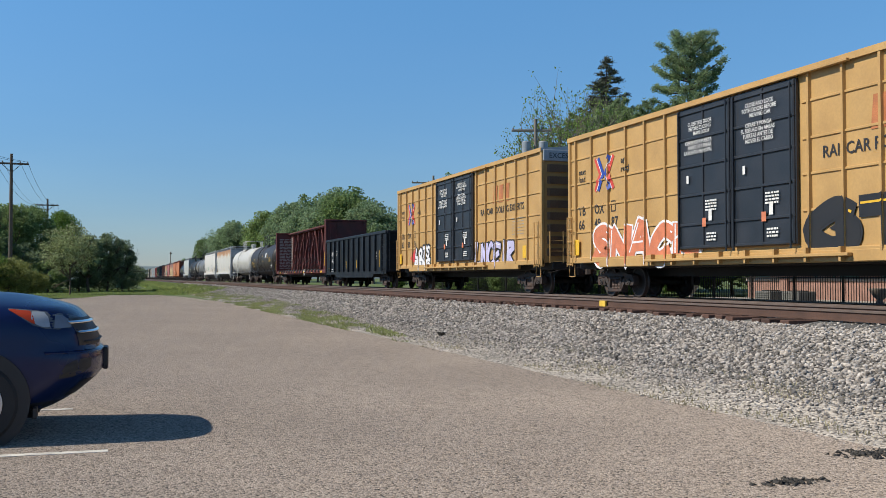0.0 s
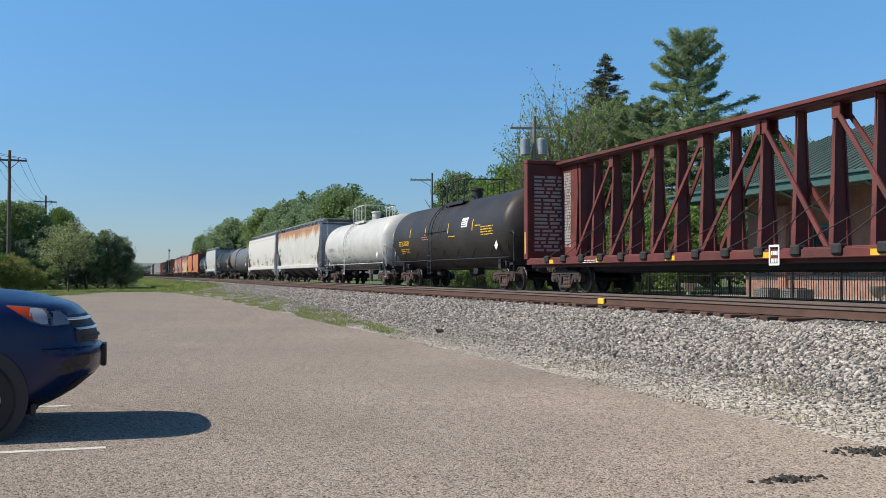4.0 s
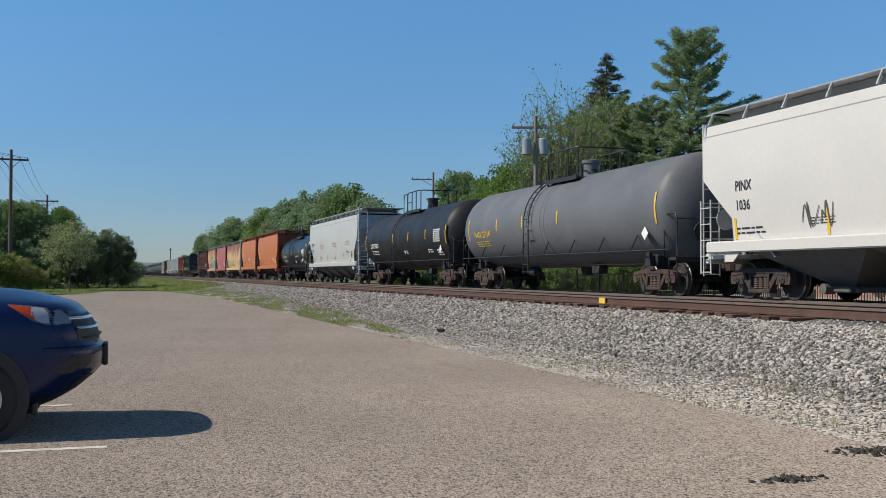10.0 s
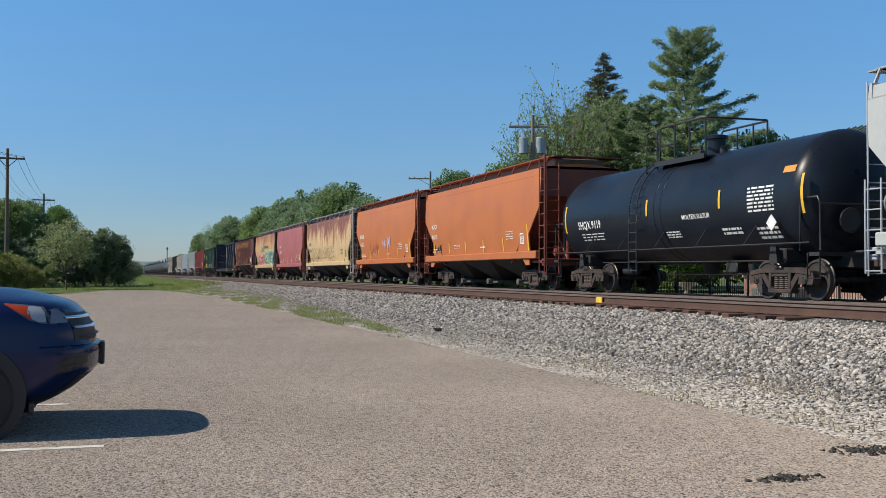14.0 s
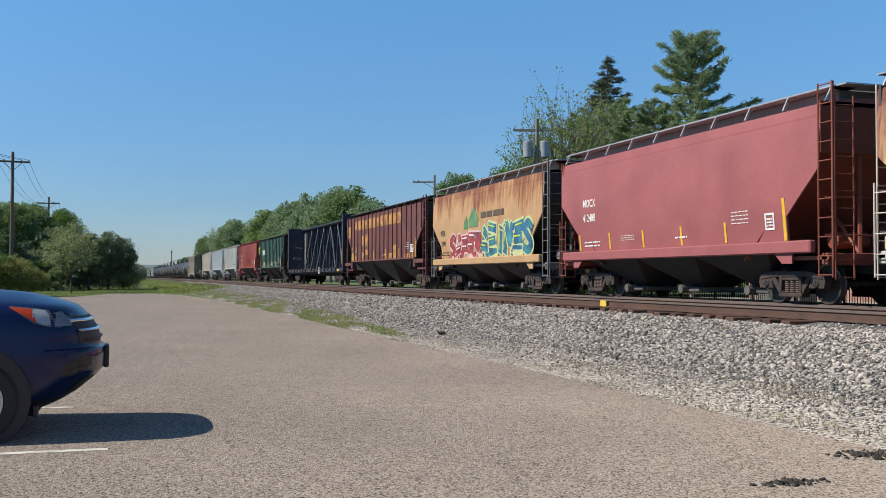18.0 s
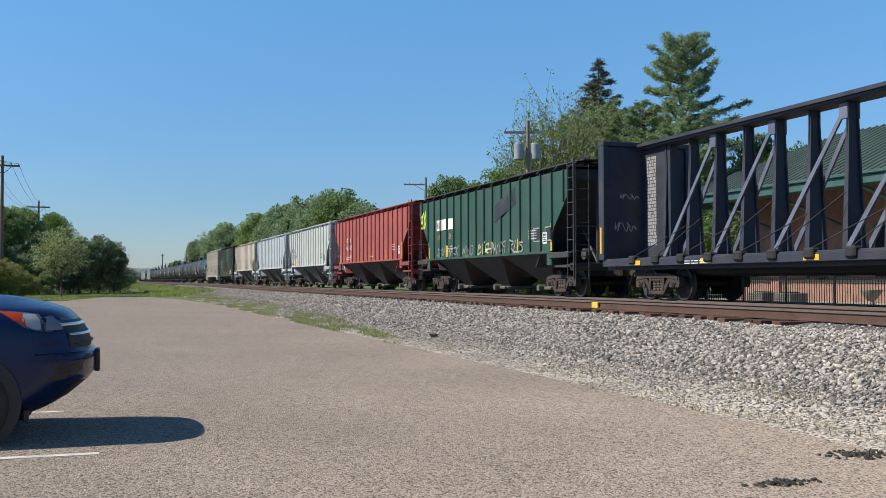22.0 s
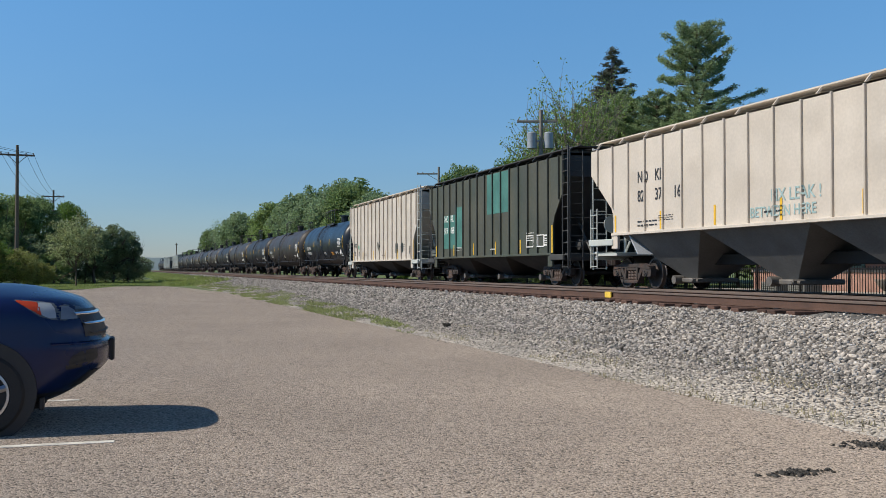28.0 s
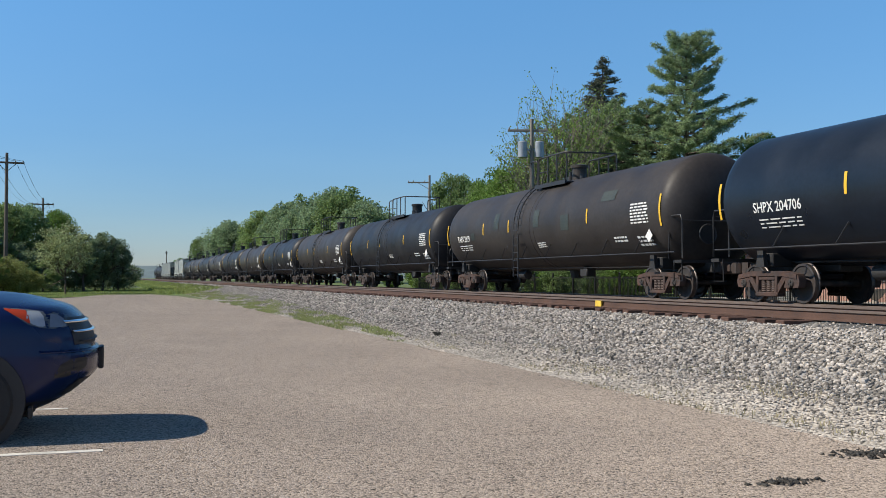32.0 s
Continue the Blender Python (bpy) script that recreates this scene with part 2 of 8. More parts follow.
STROKES = (((0.35, 0.35), (-0.1, 0.46), (-0.4, 0.1), (-0.3, -0.33), (0.1, -0.46), (0.4, -0.3)), ((-0.38, -0.46), (-0.34, 0.2), (-0.05, 0.46), (0.3, 0.25), (0.36, -0.46)), ((-0.38, 0.46), (-0.36, -0.2), (0.0, -0.46), (0.34, -0.2), (0.42, 0.5)),
           ((-0.1, 0.5), (-0.15, 0.0), (-0.05, -0.4), (0.3, -0.45), (0.45, -0.1)), ((-0.5, -0.3), (-0.15, 0.1), (0.1, -0.12), (0.45, 0.3), (0.6, 0.55)), ((0.3, 0.42), (-0.2, 0.36), (-0.3, 0.05), (0.2, -0.1), (0.3, -0.4), (-0.35, -0.44)))


def scrawl(x, z, w, h, letters, seed, fat=0.30):
    """A spray-painted piece of swelling, overlapping bands: outer shape, inner shape and highlights."""
    rnd = random.Random(seed)
    outer, inner, lights = [], [], []
    cell = w / letters
    for i in range(letters):
        cx, cz = x + cell * (i + 0.5), z + h * (0.5 + rnd.uniform(-0.04, 0.04))
        lean, tall = rnd.uniform(-0.1, 0.35), rnd.uniform(0.8, 0.98)
        for k in range(2):
            form = rnd.choice(STROKES)
            flip = rnd.choice((-1, 1)) if k else 1
            pts = bend([(cx + (flip * px * 1.05 + rnd.uniform(-0.06, 0.06)) * cell + pz * h * lean * 0.4, cz + (pz + rnd.uniform(-0.04, 0.04)) * h * tall * 0.9) for px, pz in form])
            wide = min(cell, h) * fat * rnd.uniform(0.8, 1.15) * (1.0 if k == 0 else 0.7)
            outer += ribbon(pts, wide + min(cell, h) * 0.13)
            inner += ribbon(pts, wide, 0.3)
            if rnd.random() < 0.7:
                a = len(pts) // 4
                lights += ribbon([(px - wide * 0.2, pz + wide * 0.15) for px, pz in pts[a:a * 3]], wide * 0.14, 0.6)
    return outer, inner, lights


LETTERS = {"S": (((0.95, 0.82), (0.5, 1.0), (0.08, 0.76), (0.5, 0.52), (0.92, 0.25), (0.5, 0.0), (0.05, 0.18)),), "A": (((0.0, 0.0), (0.38, 1.0), (0.62, 1.0), (1.0, 0.0)), ((0.2, 0.34), (0.8, 0.34))),
           "N": (((0.06, 0.0), (0.12, 1.0), (0.88, 0.0), (0.94, 1.0)),), "C": (((0.95, 0.82), (0.5, 1.0), (0.05, 0.5), (0.5, 0.0), (0.95, 0.18)),), "K": (((0.1, 1.0), (0.1, 0.0)), ((0.95, 1.0), (0.18, 0.5), (0.95, 0.0))),
           "F": (((0.98, 1.0), (0.1, 1.0), (0.1, 0.0)), ((0.1, 0.52), (0.75, 0.52))), "E": (((0.95, 1.0), (0.1, 1.0), (0.1, 0.0), (0.95, 0.0)), ((0.1, 0.5), (0.8, 0.5))), "R": (((0.1, 0.0), (0.1, 1.0), (0.82, 0.95), (0.85, 0.6), (0.18, 0.5), (0.98, 0.0)),),
           "I": (((0.5, 0.0), (0.5, 1.0)),), "M": (((0.0, 0.0), (0.12, 1.0), (0.5, 0.35), (0.88, 1.0), (1.0, 0.0)),), "G": (((0.95, 0.82), (0.5, 1.0), (0.05, 0.5), (0.5, 0.0), (0.95, 0.2), (0.92, 0.5), (0.55, 0.5)),),
           "T": (((0.0, 1.0), (1.0, 1.0)), ((0.5, 1.0), (0.5, 0.0))), "O": (((0.5, 1.0), (0.05, 0.5), (0.5, 0.0), (0.95, 0.5), (0.5, 1.0)),), "L": (((0.12, 1.0), (0.1, 0.0), (0.95, 0.0)),), "W": (((0.0, 1.0), (0.2, 0.0), (0.5, 0.65), (0.8, 0.0), (1.0, 1.0)),)}


def sprayed_word(word, x, z, w, h, seed, fat=0.34, edge=0.12, lean=0.15, wild=0.05):
    """Swollen spray-can letters, side by side and crowding: outer shape, inner shape and highlights."""
    rnd = random.Random(seed)
    outer, inner, lights = [], [], []
    cell = w / len(word)
    for i, ch in enumerate(word):
        tall, drop, slope = h * rnd.uniform(0.84, 1.0), rnd.uniform(-0.03, 0.08) * h, lean + rnd.uniform(-0.12, 0.12)
        thick = min(cell, h) * fat * rnd.uniform(0.85, 1.15)
        for stroke in LETTERS[ch]:
            pts = [(x + cell * (i + 0.06 + 0.88 * px) + (pz - 0.5) * h * slope + rnd.uniform(-wild, wild) * cell, z + drop + thick * 0.4 + pz * (tall - thick * 0.8) + rnd.uniform(-wild, wild) * h) for px, pz in stroke]
            round_one = ch in "SCGO"
            path = bend(pts, 6) if round_one else pts
            band = (lambda p, t: ribbon(p, t)) if round_one else line_polys
            outer += band(path, thick + min(cell, h) * edge * 2)
            inner += band(path, thick)
            lights += line_polys([(px - thick * 0.22, pz + thick * 0.2) for px, pz in path[:2]], thick * 0.14)
            if rnd.random() < 0.6:
                tip = path[-1]
                outer += [[(tip[0] - thick * 0.5, tip[1]), (tip[0] + thick * rnd.uniform(0.6, 1.2), tip[1] + thick * rnd.uniform(0.5, 1.1)), (tip[0] + thick * 0.5, tip[1] - thick * 0.3)]]
    return outer, inner, lights


def line_polys(points, w):
    """A painted stroke of width w along points in x, z."""
    out = []
    for (x0, z0), (x1, z1) in zip(points, points[1:]):
        d = math.hypot(x1 - x0, z1 - z0) or 1
        nx, nz = -(z1 - z0) / d * w / 2, (x1 - x0) / d * w / 2
        ex, ez = (x1 - x0) / d * w * 0.3, (z1 - z0) / d * w * 0.3
        out.append([(x0 - ex - nx, z0 - ez - nz), (x1 + ex - nx, z1 + ez - nz), (x1 + ex + nx, z1 + ez + nz), (x0 - ex + nx, z0 - ez + nz)])
    return out


def tag_lines(x, z, w, h, seed, n=14, thick=0.035):
    """A thin spray-can tag: restless looping lines."""
    rnd = random.Random(seed)
    pts, u = [], 0.0
    for i in range(n):
        pts.append((x + w * (i / (n - 1)) + rnd.uniform(-0.13, 0.13) * w, z + h * (0.1 + 0.8 * min(max((i % 2) * 0.65 + rnd.uniform(-0.1, 0.5), 0), 1))))
    cut = n // 2 + rnd.randint(-1, 1)
    return ribbon(bend(pts[:cut], 4), thick, 0.5) + ribbon(bend(pts[cut:], 4), thick, 0.5)


# ---- bogies and couplers ----
STEEL_DARK = mat("bogie_steel", (0.042, 0.033, 0.03), 0.8, 0.0, 0.3, 4, second=(0.082, 0.044, 0.032), amount=0.4, bump=0.3)
STEEL_RUST = mat("rusty_bogie_steel", (0.05, 0.034, 0.03), 0.85, 0.0, 0.3, 4, second=(0.078, 0.042, 0.032), amount=0.5, bump=0.3)
WHEEL = mat("wheel_steel", (0.035, 0.03, 0.028), 0.75, 0.0, 0.25, 5, second=(0.08, 0.05, 0.04), amount=0.35)
TREAD = mat("polished_tread", (0.10, 0.085, 0.08), 0.45, 0.6, 0.1, 8)
BLACK_UNDER = mat("black_underframe", (0.024, 0.023, 0.023), 0.7, 0.0, 0.25, 3)
HOSE = mat("black_rubber", (0.02, 0.02, 0.02), 0.65)
SPRING = mat("spring_steel", (0.085, 0.055, 0.045), 0.7, 0.1, 0.3, 6)


def side_frame_mesh(material):
    s = Shape()
    s.prism([(-1.14, 0.36), (-1.19, 0.5), (-1.14, 0.64), (-0.78, 0.68), (-0.7, 0.56), (-0.64, 0.36)], -1.12, -0.94)
    s.prism([(1.14, 0.36), (0.64, 0.36), (0.7, 0.56), (0.78, 0.68), (1.14, 0.64), (1.19, 0.5)], -1.12, -0.94)
    s.prism([(-1.1, 0.56), (-1.1, 0.66), (-0.6, 0.74), (0.6, 0.74), (1.1, 0.66), (1.1, 0.56), (0.6, 0.62), (-0.6, 0.62)], -1.14, -0.92)
    s.prism([(-0.74, 0.6), (-0.6, 0.64), (-0.25, 0.24), (-0.36, 0.17)], -1.12, -0.95)
    s.prism([(0.74, 0.6), (0.36, 0.17), (0.25, 0.24), (0.6, 0.64)], -1.12, -0.95)
    s.box(-0.42, 0.42, -1.15, -0.9, 0.15, 0.25, 0.02)
    s.box(-0.40, -0.31, -1.14, -0.92, 0.24, 0.64, 0.015)
    s.box(0.31, 0.40, -1.14, -0.92, 0.24, 0.64, 0.015)
    return s.mesh("side_frame", material, 40)


def spring_mesh():
    prof, z = [], 0.25
    while z < 0.52:
        prof += [(z, 0.075), (z + 0.022, 0.092), (z + 0.044, 0.075)]
        z += 0.045
    return Shape().lathe(prof, 10, "z", (0, -1.03, 0)).mesh("coil_spring", SPRING, 50)


def wheel_mesh():
    s = Shape()
    r = 0.457
    for sy in (-1, 1):
        prof = [(0.70, 0.0), (0.70, 0.16), (0.735, 0.2), (0.745, 0.36), (0.69, 0.40), (0.685, r + 0.026), (0.705, r + 0.02), (0.72, r), (0.81, r - 0.004), (0.812, 0.40), (0.79, 0.385), (0.765, 0.24), (0.80, 0.15), (0.83, 0.12), (0.83, 0.0)]
        s.lathe([(sy * a, b) for a, b in prof], 36, "y")
    s.lathe([(-0.95, 0.075), (0.95, 0.075)], 12, "y")
    for sy in (-1, 1):
        s.lathe([(sy * 0.93, 0.10), (sy * 1.13, 0.10), (sy * 1.15, 0.085), (sy * 1.16, 0.0)], 14, "y")
        for k in range(3):
            a = k * math.tau / 3
            s.box(0.05 * math.cos(a) - 0.018, 0.05 * math.cos(a) + 0.018, sy * 1.16 - 0.012, sy * 1.16 + 0.012, 0.05 * math.sin(a) - 0.018, 0.05 * math.sin(a) + 0.018)
    me = s.mesh("wheelset", WHEEL, 35)
    me.materials.append(TREAD)
    for p in me.polygons:
        rad = math.hypot(p.center.x, p.center.z)
        if rad > 0.40 and 0.70 < abs(p.center.y) < 0.815:
            p.material_index = 1
    return me


def bolster_mesh(material):
    s = Shape()
    s.box(-0.27, 0.27, -0.92, 0.92, 0.42, 0.68, 0.04)
    s.box(-0.6, -0.5, -0.8, 0.8, 0.38, 0.5, 0.02)
    s.box(0.5, 0.6, -0.8, 0.8, 0.38, 0.5, 0.02)
    for sx in (-1, 1):
        for sy in (-1, 1):
            s.box(sx * 0.40 - 0.04, sx * 0.40 + 0.04, sy * 0.76 - 0.05, sy * 0.76 + 0.05, 0.30, 0.6, 0.015)
    s.box(-0.30, 0.30, -1.13, 1.13, 0.53, 0.60, 0.015)
    s.lathe([(0.66, 0.2), (0.80, 0.2)], 16, "z")
    return s.mesh("bogie", material, 40)


WHEELS = []


def add_bogie(car, x, rusty=False):
    m = STEEL_RUST if rusty else STEEL_DARK
    b = piece("bogie", kept(("bolster", rusty), lambda: bolster_mesh(m)), car, "three-piece freight bogie", Matrix.Translation((x, 0, 0)))
    for turn in (0, 180):
        piece("side_frame", kept(("side", rusty), lambda: side_frame_mesh(m)), b, "cast steel side frame", pose(0, 0, 0, 0, 0, turn))
        for k in (-0.19, 0.0, 0.19):
            piece("coil_spring", kept("spring", spring_mesh), b, "", pose(0, 0, 0, 0, 0, turn) @ Matrix.Translation((k, 0, 0)))
    for sx in (-0.889, 0.889):
        w = piece("wheelset", kept("wheel", wheel_mesh), b, "steel wheels with a bright tread", Matrix.Translation((sx, 0, 0.457)))
        WHEELS.append((w, sx))
    return b


def coupler_mesh():
    s = Shape()
    s.box(-0.25, 0.42, -0.09, 0.09, 0.74, 0.94, 0.03)
    s.prism_z([(0.40, -0.15), (0.66, -0.2), (0.72, -0.1), (0.60, 0.0), (0.70, 0.12), (0.60, 0.19), (0.40, 0.14)], 0.70, 0.98)
    s.box(-0.05, 0.08, -0.28, 0.28, 0.68, 1.02, 0.03)
    return s.mesh("coupler", STEEL_DARK, 40)


def hose_mesh():
    return Shape().tube([(-0.1, 0.3, 0.85), (0.15, 0.32, 0.78), (0.4, 0.28, 0.52), (0.62, 0.2, 0.42), (0.78, 0.12, 0.45)], 0.03, 8).mesh("brake_hose", HOSE, 60)


def add_ends(car, half):
    for turn, sx in ((0, 1), (180, -1)):
        piece("coupler", kept("coupler", coupler_mesh), car, "cast steel knuckle coupler", pose(sx * half, 0, 0, 0, 0, turn))
        piece("brake_hose", kept("hose", hose_mesh), car, "", pose(sx * half, 0, 0, 0, 0, turn))


def ladder(car, x, z0, z1, material, w=0.42, y=-1.62, rungs=0.36, along="x", label=""):
    """Stiles and rungs on a side (along x) or an end (along y)."""
    s = Shape()
    flip = (lambda a, z: (x + a, y, z)) if along == "x" else (lambda a, z: (x, y + a, z))
    for a in (-w / 2, w / 2):
        s.tube([flip(a, z0), flip(a, z1)], 0.02, 6)
    z = z0 + 0.05
    while z < z1:
        s.tube([flip(-w / 2, z), flip(w / 2, z)], 0.014, 6)
        z += rungs
    return part("ladder", s, material, car, label, 50)


CARS = []


def rail_car(name, label, left, right, category="freight car"):
    """A car of the train, with its centre between its two ends at the start."""
    car = thing(name, label, category, Matrix.Translation(((left + right) / 2, TRAIN_Y, TRAIN_Z)), "cars of the freight train")
    CARS.append((car, (left + right) / 2))
    return car, (right - left) / 2


# ---- paints ----
WHITE_MARK = mat("white_stencil", (0.75, 0.75, 0.72), 0.6, 0, 0.12, 6)
BLACK_MARK = mat("black_stencil", (0.025, 0.025, 0.03), 0.6, 0, 0.12, 6)
YELLOW_MARK = mat("yellow_reflector", (0.75, 0.45, 0.03), 0.5, 0, 0.1, 8)
RED_MARK = mat("red_paint_marks", (0.42, 0.075, 0.05), 0.6, 0, 0.15, 6)
GREY_MARK = mat("faded_grey_stencil", (0.33, 0.33, 0.32), 0.6, 0, 0.12, 6)
SPRAY_WHITE = mat("spray_white", (0.78, 0.78, 0.8), 0.55, 0, 0.1, 6)
SPRAY_BLACK = mat("spray_black", (0.02, 0.02, 0.022), 0.5, 0, 0.15, 6)
SPRAY_ORANGE = mat("spray_orange", (0.62, 0.2, 0.1), 0.55, 0, 0.15, 4)
SPRAY_LILAC = mat("spray_lilac", (0.52, 0.50, 0.72), 0.55, 0, 0.12, 4)
SPRAY_GREEN = mat("spray_green", (0.03, 0.28, 0.19), 0.55, 0, 0.15, 5)
SPRAY_RED = mat("spray_red", (0.6, 0.05, 0.06), 0.55, 0, 0.15, 5)
SPRAY_LIME = mat("spray_lime", (0.5, 0.62, 0.05), 0.55, 0, 0.12, 5)


def streaked(name, base, rust, amount=0.45, low=1.2, high=4.2, up=True, rough=0.6, vary=0.1, edge=None, mottle=0.5):
    """Paint with rust that runs down in streaks from the roof (or up from the sill)."""
    m = mat(name, base, rough, 0, vary, 1.2)
    nt = m.node_tree
    n, li = nt.nodes, nt.links
    p = n["Principled BSDF"]
    before = p.inputs["Base Color"].links[0].from_socket
    tc = n.new("ShaderNodeTexCoord")

    def noise_at(stretch, sc, detail=6.0):
        mp = n.new("ShaderNodeMapping")
        mp.inputs["Scale"].default_value = stretch
        t = n.new("ShaderNodeTexNoise")
        t.inputs["Scale"].default_value, t.inputs["Detail"].default_value = sc, detail
        li.new(tc.outputs["Object"], mp.inputs[0])
        li.new(mp.outputs[0], t.inputs["Vector"])
        return t.outputs["Fac"]

    def math_node(op, a, b):
        x = n.new("ShaderNodeMath")
        x.operation = op
        for sock, val in zip(x.inputs, (a, b)):
            if isinstance(val, bpy.types.NodeSocket):
                li.new(val, sock)
            else:
                sock.default_value = val
        return x.outputs[0]

    sep = n.new("ShaderNodeSeparateXYZ")
    li.new(tc.outputs["Object"], sep.inputs[0])
    height = n.new("ShaderNodeMapRange")
    height.inputs[1].default_value, height.inputs[2].default_value = (low, high) if up else (high, low)
    li.new(sep.outputs["Z"], height.inputs[0])
    streak = noise_at((6.0, 1.0, 0.16), 1.0)
    blotch = noise_at((1, 1, 0.7), 0.8)
    total = math_node("ADD", math_node("MULTIPLY", streak, 0.7), math_node("ADD", math_node("MULTIPLY", blotch, 1.2), math_node("MULTIPLY", height.outputs[0], 0.9)))
    total = math_node("ADD", total, math_node("MULTIPLY", math_node("SUBTRACT", noise_at((5.0, 1, 0.9), 1.6), 0.5), mottle))
    src = before
    for at, colour in ((1.62, edge or rust), (1.80, rust)):
        fac = n.new("ShaderNodeMapRange")
        fac.inputs[1].default_value, fac.inputs[2].default_value = at + 0.15 - amount, at + 0.35 - amount
        li.new(total, fac.inputs[0])
        mx = n.new("ShaderNodeMix")
        mx.data_type = "RGBA"
        li.new(fac.outputs[0], mx.inputs[0])
        li.new(src, mx.inputs[6])
        mx.inputs[7].default_value = (*colour, 1)
        src = mx.outputs[2]
    li.new(src, p.inputs["Base Color"])
    return m


# ---- the five kinds of car ----
def flat_side(y):
    return lambda x, z: y


def make_boxcar(left, right, number, spray, seed, group_rust):
    car, h = rail_car("boxcar", "yellow high-cube boxcar with black plug doors and spray paint", left, right)
    W, z0, z1 = 1.56, 1.02, 5.08
    side = flat_side(-W - 0.075)
    key = ("boxcar", round(h, 2))
    body = Shape()
    body.box(-h + 0.05, h - 0.05, -W, W, z0 + 0.1, z1 - 0.05)
    body = part("body", body, BOX_YELLOW, car, "yellow painted steel body")
    roof = Shape().prism_x([(-W - 0.07, z1 - 0.06), (-W - 0.07, z1 + 0.04), (0, z1 + 0.17), (W + 0.07, z1 + 0.04), (W + 0.07, z1 - 0.06)], -h, h)
    x = -h + 0.7
    while x < h - 0.5:
        roof.prism_x([(-W, z1 + 0.06), (0, z1 + 0.21), (W, z1 + 0.06), (0, z1 + 0.15)], x, x + 0.08)
        x += 1.1
    part("roof", roof, GALVANISED, car, "galvanised ribbed steel roof")
    part("roof_edge", Shape().box(-h, h, -W - 0.09, -W - 0.07, z1 - 0.1, z1 + 0.05, 0.006).box(-h, h, W + 0.07, W + 0.09, z1 - 0.1, z1 + 0.05, 0.006), BOX_YELLOW, car, "yellow roof edge")
    d0, d1 = -h + 2 * h * 0.368, -h + 2 * h * 0.627
    rib = kept((key, "rib"), lambda: Shape().prism_z([(-0.05, 0.0), (-0.035, -0.075), (0.035, -0.075), (0.05, 0.0)], z0 + 0.1, z1 - 0.06).mesh("rib", BOX_YELLOW))
    xs = [-h + 0.55 + k * 1.12 for k in range(6)] + [d1 + 0.35 + k * 1.08 for k in range(6)]
    for rx in xs:
        piece("rib", rib, body, "", Matrix.Translation((rx, -W, 0)))

    def panel_side(x, z):
        if min(abs(x - rx) for rx in xs) < 0.066:
            return -W - 0.083
        return -W - (0.038 if any(zz - 0.01 < z < zz + 0.07 for zz in (2.0, 2.78, 3.55, 4.35)) else 0.012)

    far = Shape()
    for rx in xs:
        far.box(rx - 0.045, rx + 0.045, W, W + 0.075, z0 + 0.1, z1 - 0.06)
    tagged(part("far_ribs", far, BOX_YELLOW, body), kind="stuff")
    for zz in (2.0, 2.78, 3.55, 4.35):
        for a, b in ((-h + 0.1, d0 - 0.1), (d1 + 0.1, h - 0.1)):
            part("stringer", Shape().box(a, b, -W - 0.03, -W + 0.01, zz, zz + 0.06, 0.01), BOX_YELLOW, body)
    for ex in (-h, h - 0.14):
        for sy in (-1, 1):
            part("corner_post", Shape().box(ex, ex + 0.14, sy * W - 0.07, sy * W + 0.07, z0 - 0.05, z1 - 0.02, 0.03), BOX_YELLOW, body)
    sill = Shape()
    for sy in (-1, 1):
        sill.box(-h + 2.2, h - 2.2, sy * W - 0.06, sy * W + 0.06, z0 - 0.12, z0 + 0.14, 0.02)
        sill.box(-h, h, sy * W - 0.05, sy * W + 0.05, z0 + 0.02, z0 + 0.2, 0.02)
    part("side_sill", sill, BOX_YELLOW, car)
    part("underframe", Shape().box(-h, h, -1.2, 1.2, 0.86, z0 + 0.12, 0.03).box(-h + 0.3, h - 0.3, -0.2, 0.2, 0.62, 0.9), BLACK_UNDER, car, "black steel underframe")
    for sx in (-1, 1):
        for k in range(8):
            zz = 1.35 + k * 0.42
            part("end_corrugation", Shape().prism_z([(sx * (h - 0.05), -1.38), (sx * (h + 0.03), -1.3), (sx * (h + 0.03), 1.3), (sx * (h - 0.05), 1.38)], zz, zz + 0.26), BOX_END, car, "brown corrugation of the end wall")
    part("end_cap", Shape().box(h - 0.04, h + 0.06, -W, W, z1 - 0.42, z1 - 0.02, 0.02), GALVANISED, car, "white band on the end wall")
    words = lettering("EXCESS HEIGHT CAR", 0.26, -1.35, z1 - 0.31, BLACK_MARK, car, lambda x, z: -(h + 0.064), 0.98)
    for v in words.data.vertices:
        v.co = (-v.co.y, v.co.x, v.co.z)
    # plug doors
    mid = (d0 + d1) / 2
    for a, b in ((d0, mid - 0.03), (mid + 0.03, d1)):
        door = part("door", Shape().box(a, b, -W - 0.1, -W - 0.01, z0 + 0.28, z1 - 0.14, 0.015), DOOR_BLACK, car, "black ribbed plug door")
        w = b - a
        frame_s = Shape()
        for zz in (1.32, 1.9, 2.65, 3.4, 4.1, 4.78):
            frame_s.box(a + 0.02, b - 0.02, -W - 0.14, -W - 0.09, zz, zz + 0.07, 0.012)
        for u in (0.0, 0.5, 1.0):
            xx = a + 0.03 + u * (w - 0.12)
            frame_s.box(xx, xx + 0.06, -W - 0.135, -W - 0.09, z0 + 0.3, z1 - 0.16, 0.012)
        part("door_frame", frame_s, DOOR_BLACK, door)
        for u in (0.05, 0.95):
            part("locking_bar", Shape().tube([(a + u * w, -W - 0.17, z0 + 0.2), (a + u * w, -W - 0.17, z1 - 0.2)], 0.022, 6), DOOR_BLACK, door, "", 50)
        ds = flat_side(-W - 0.145)
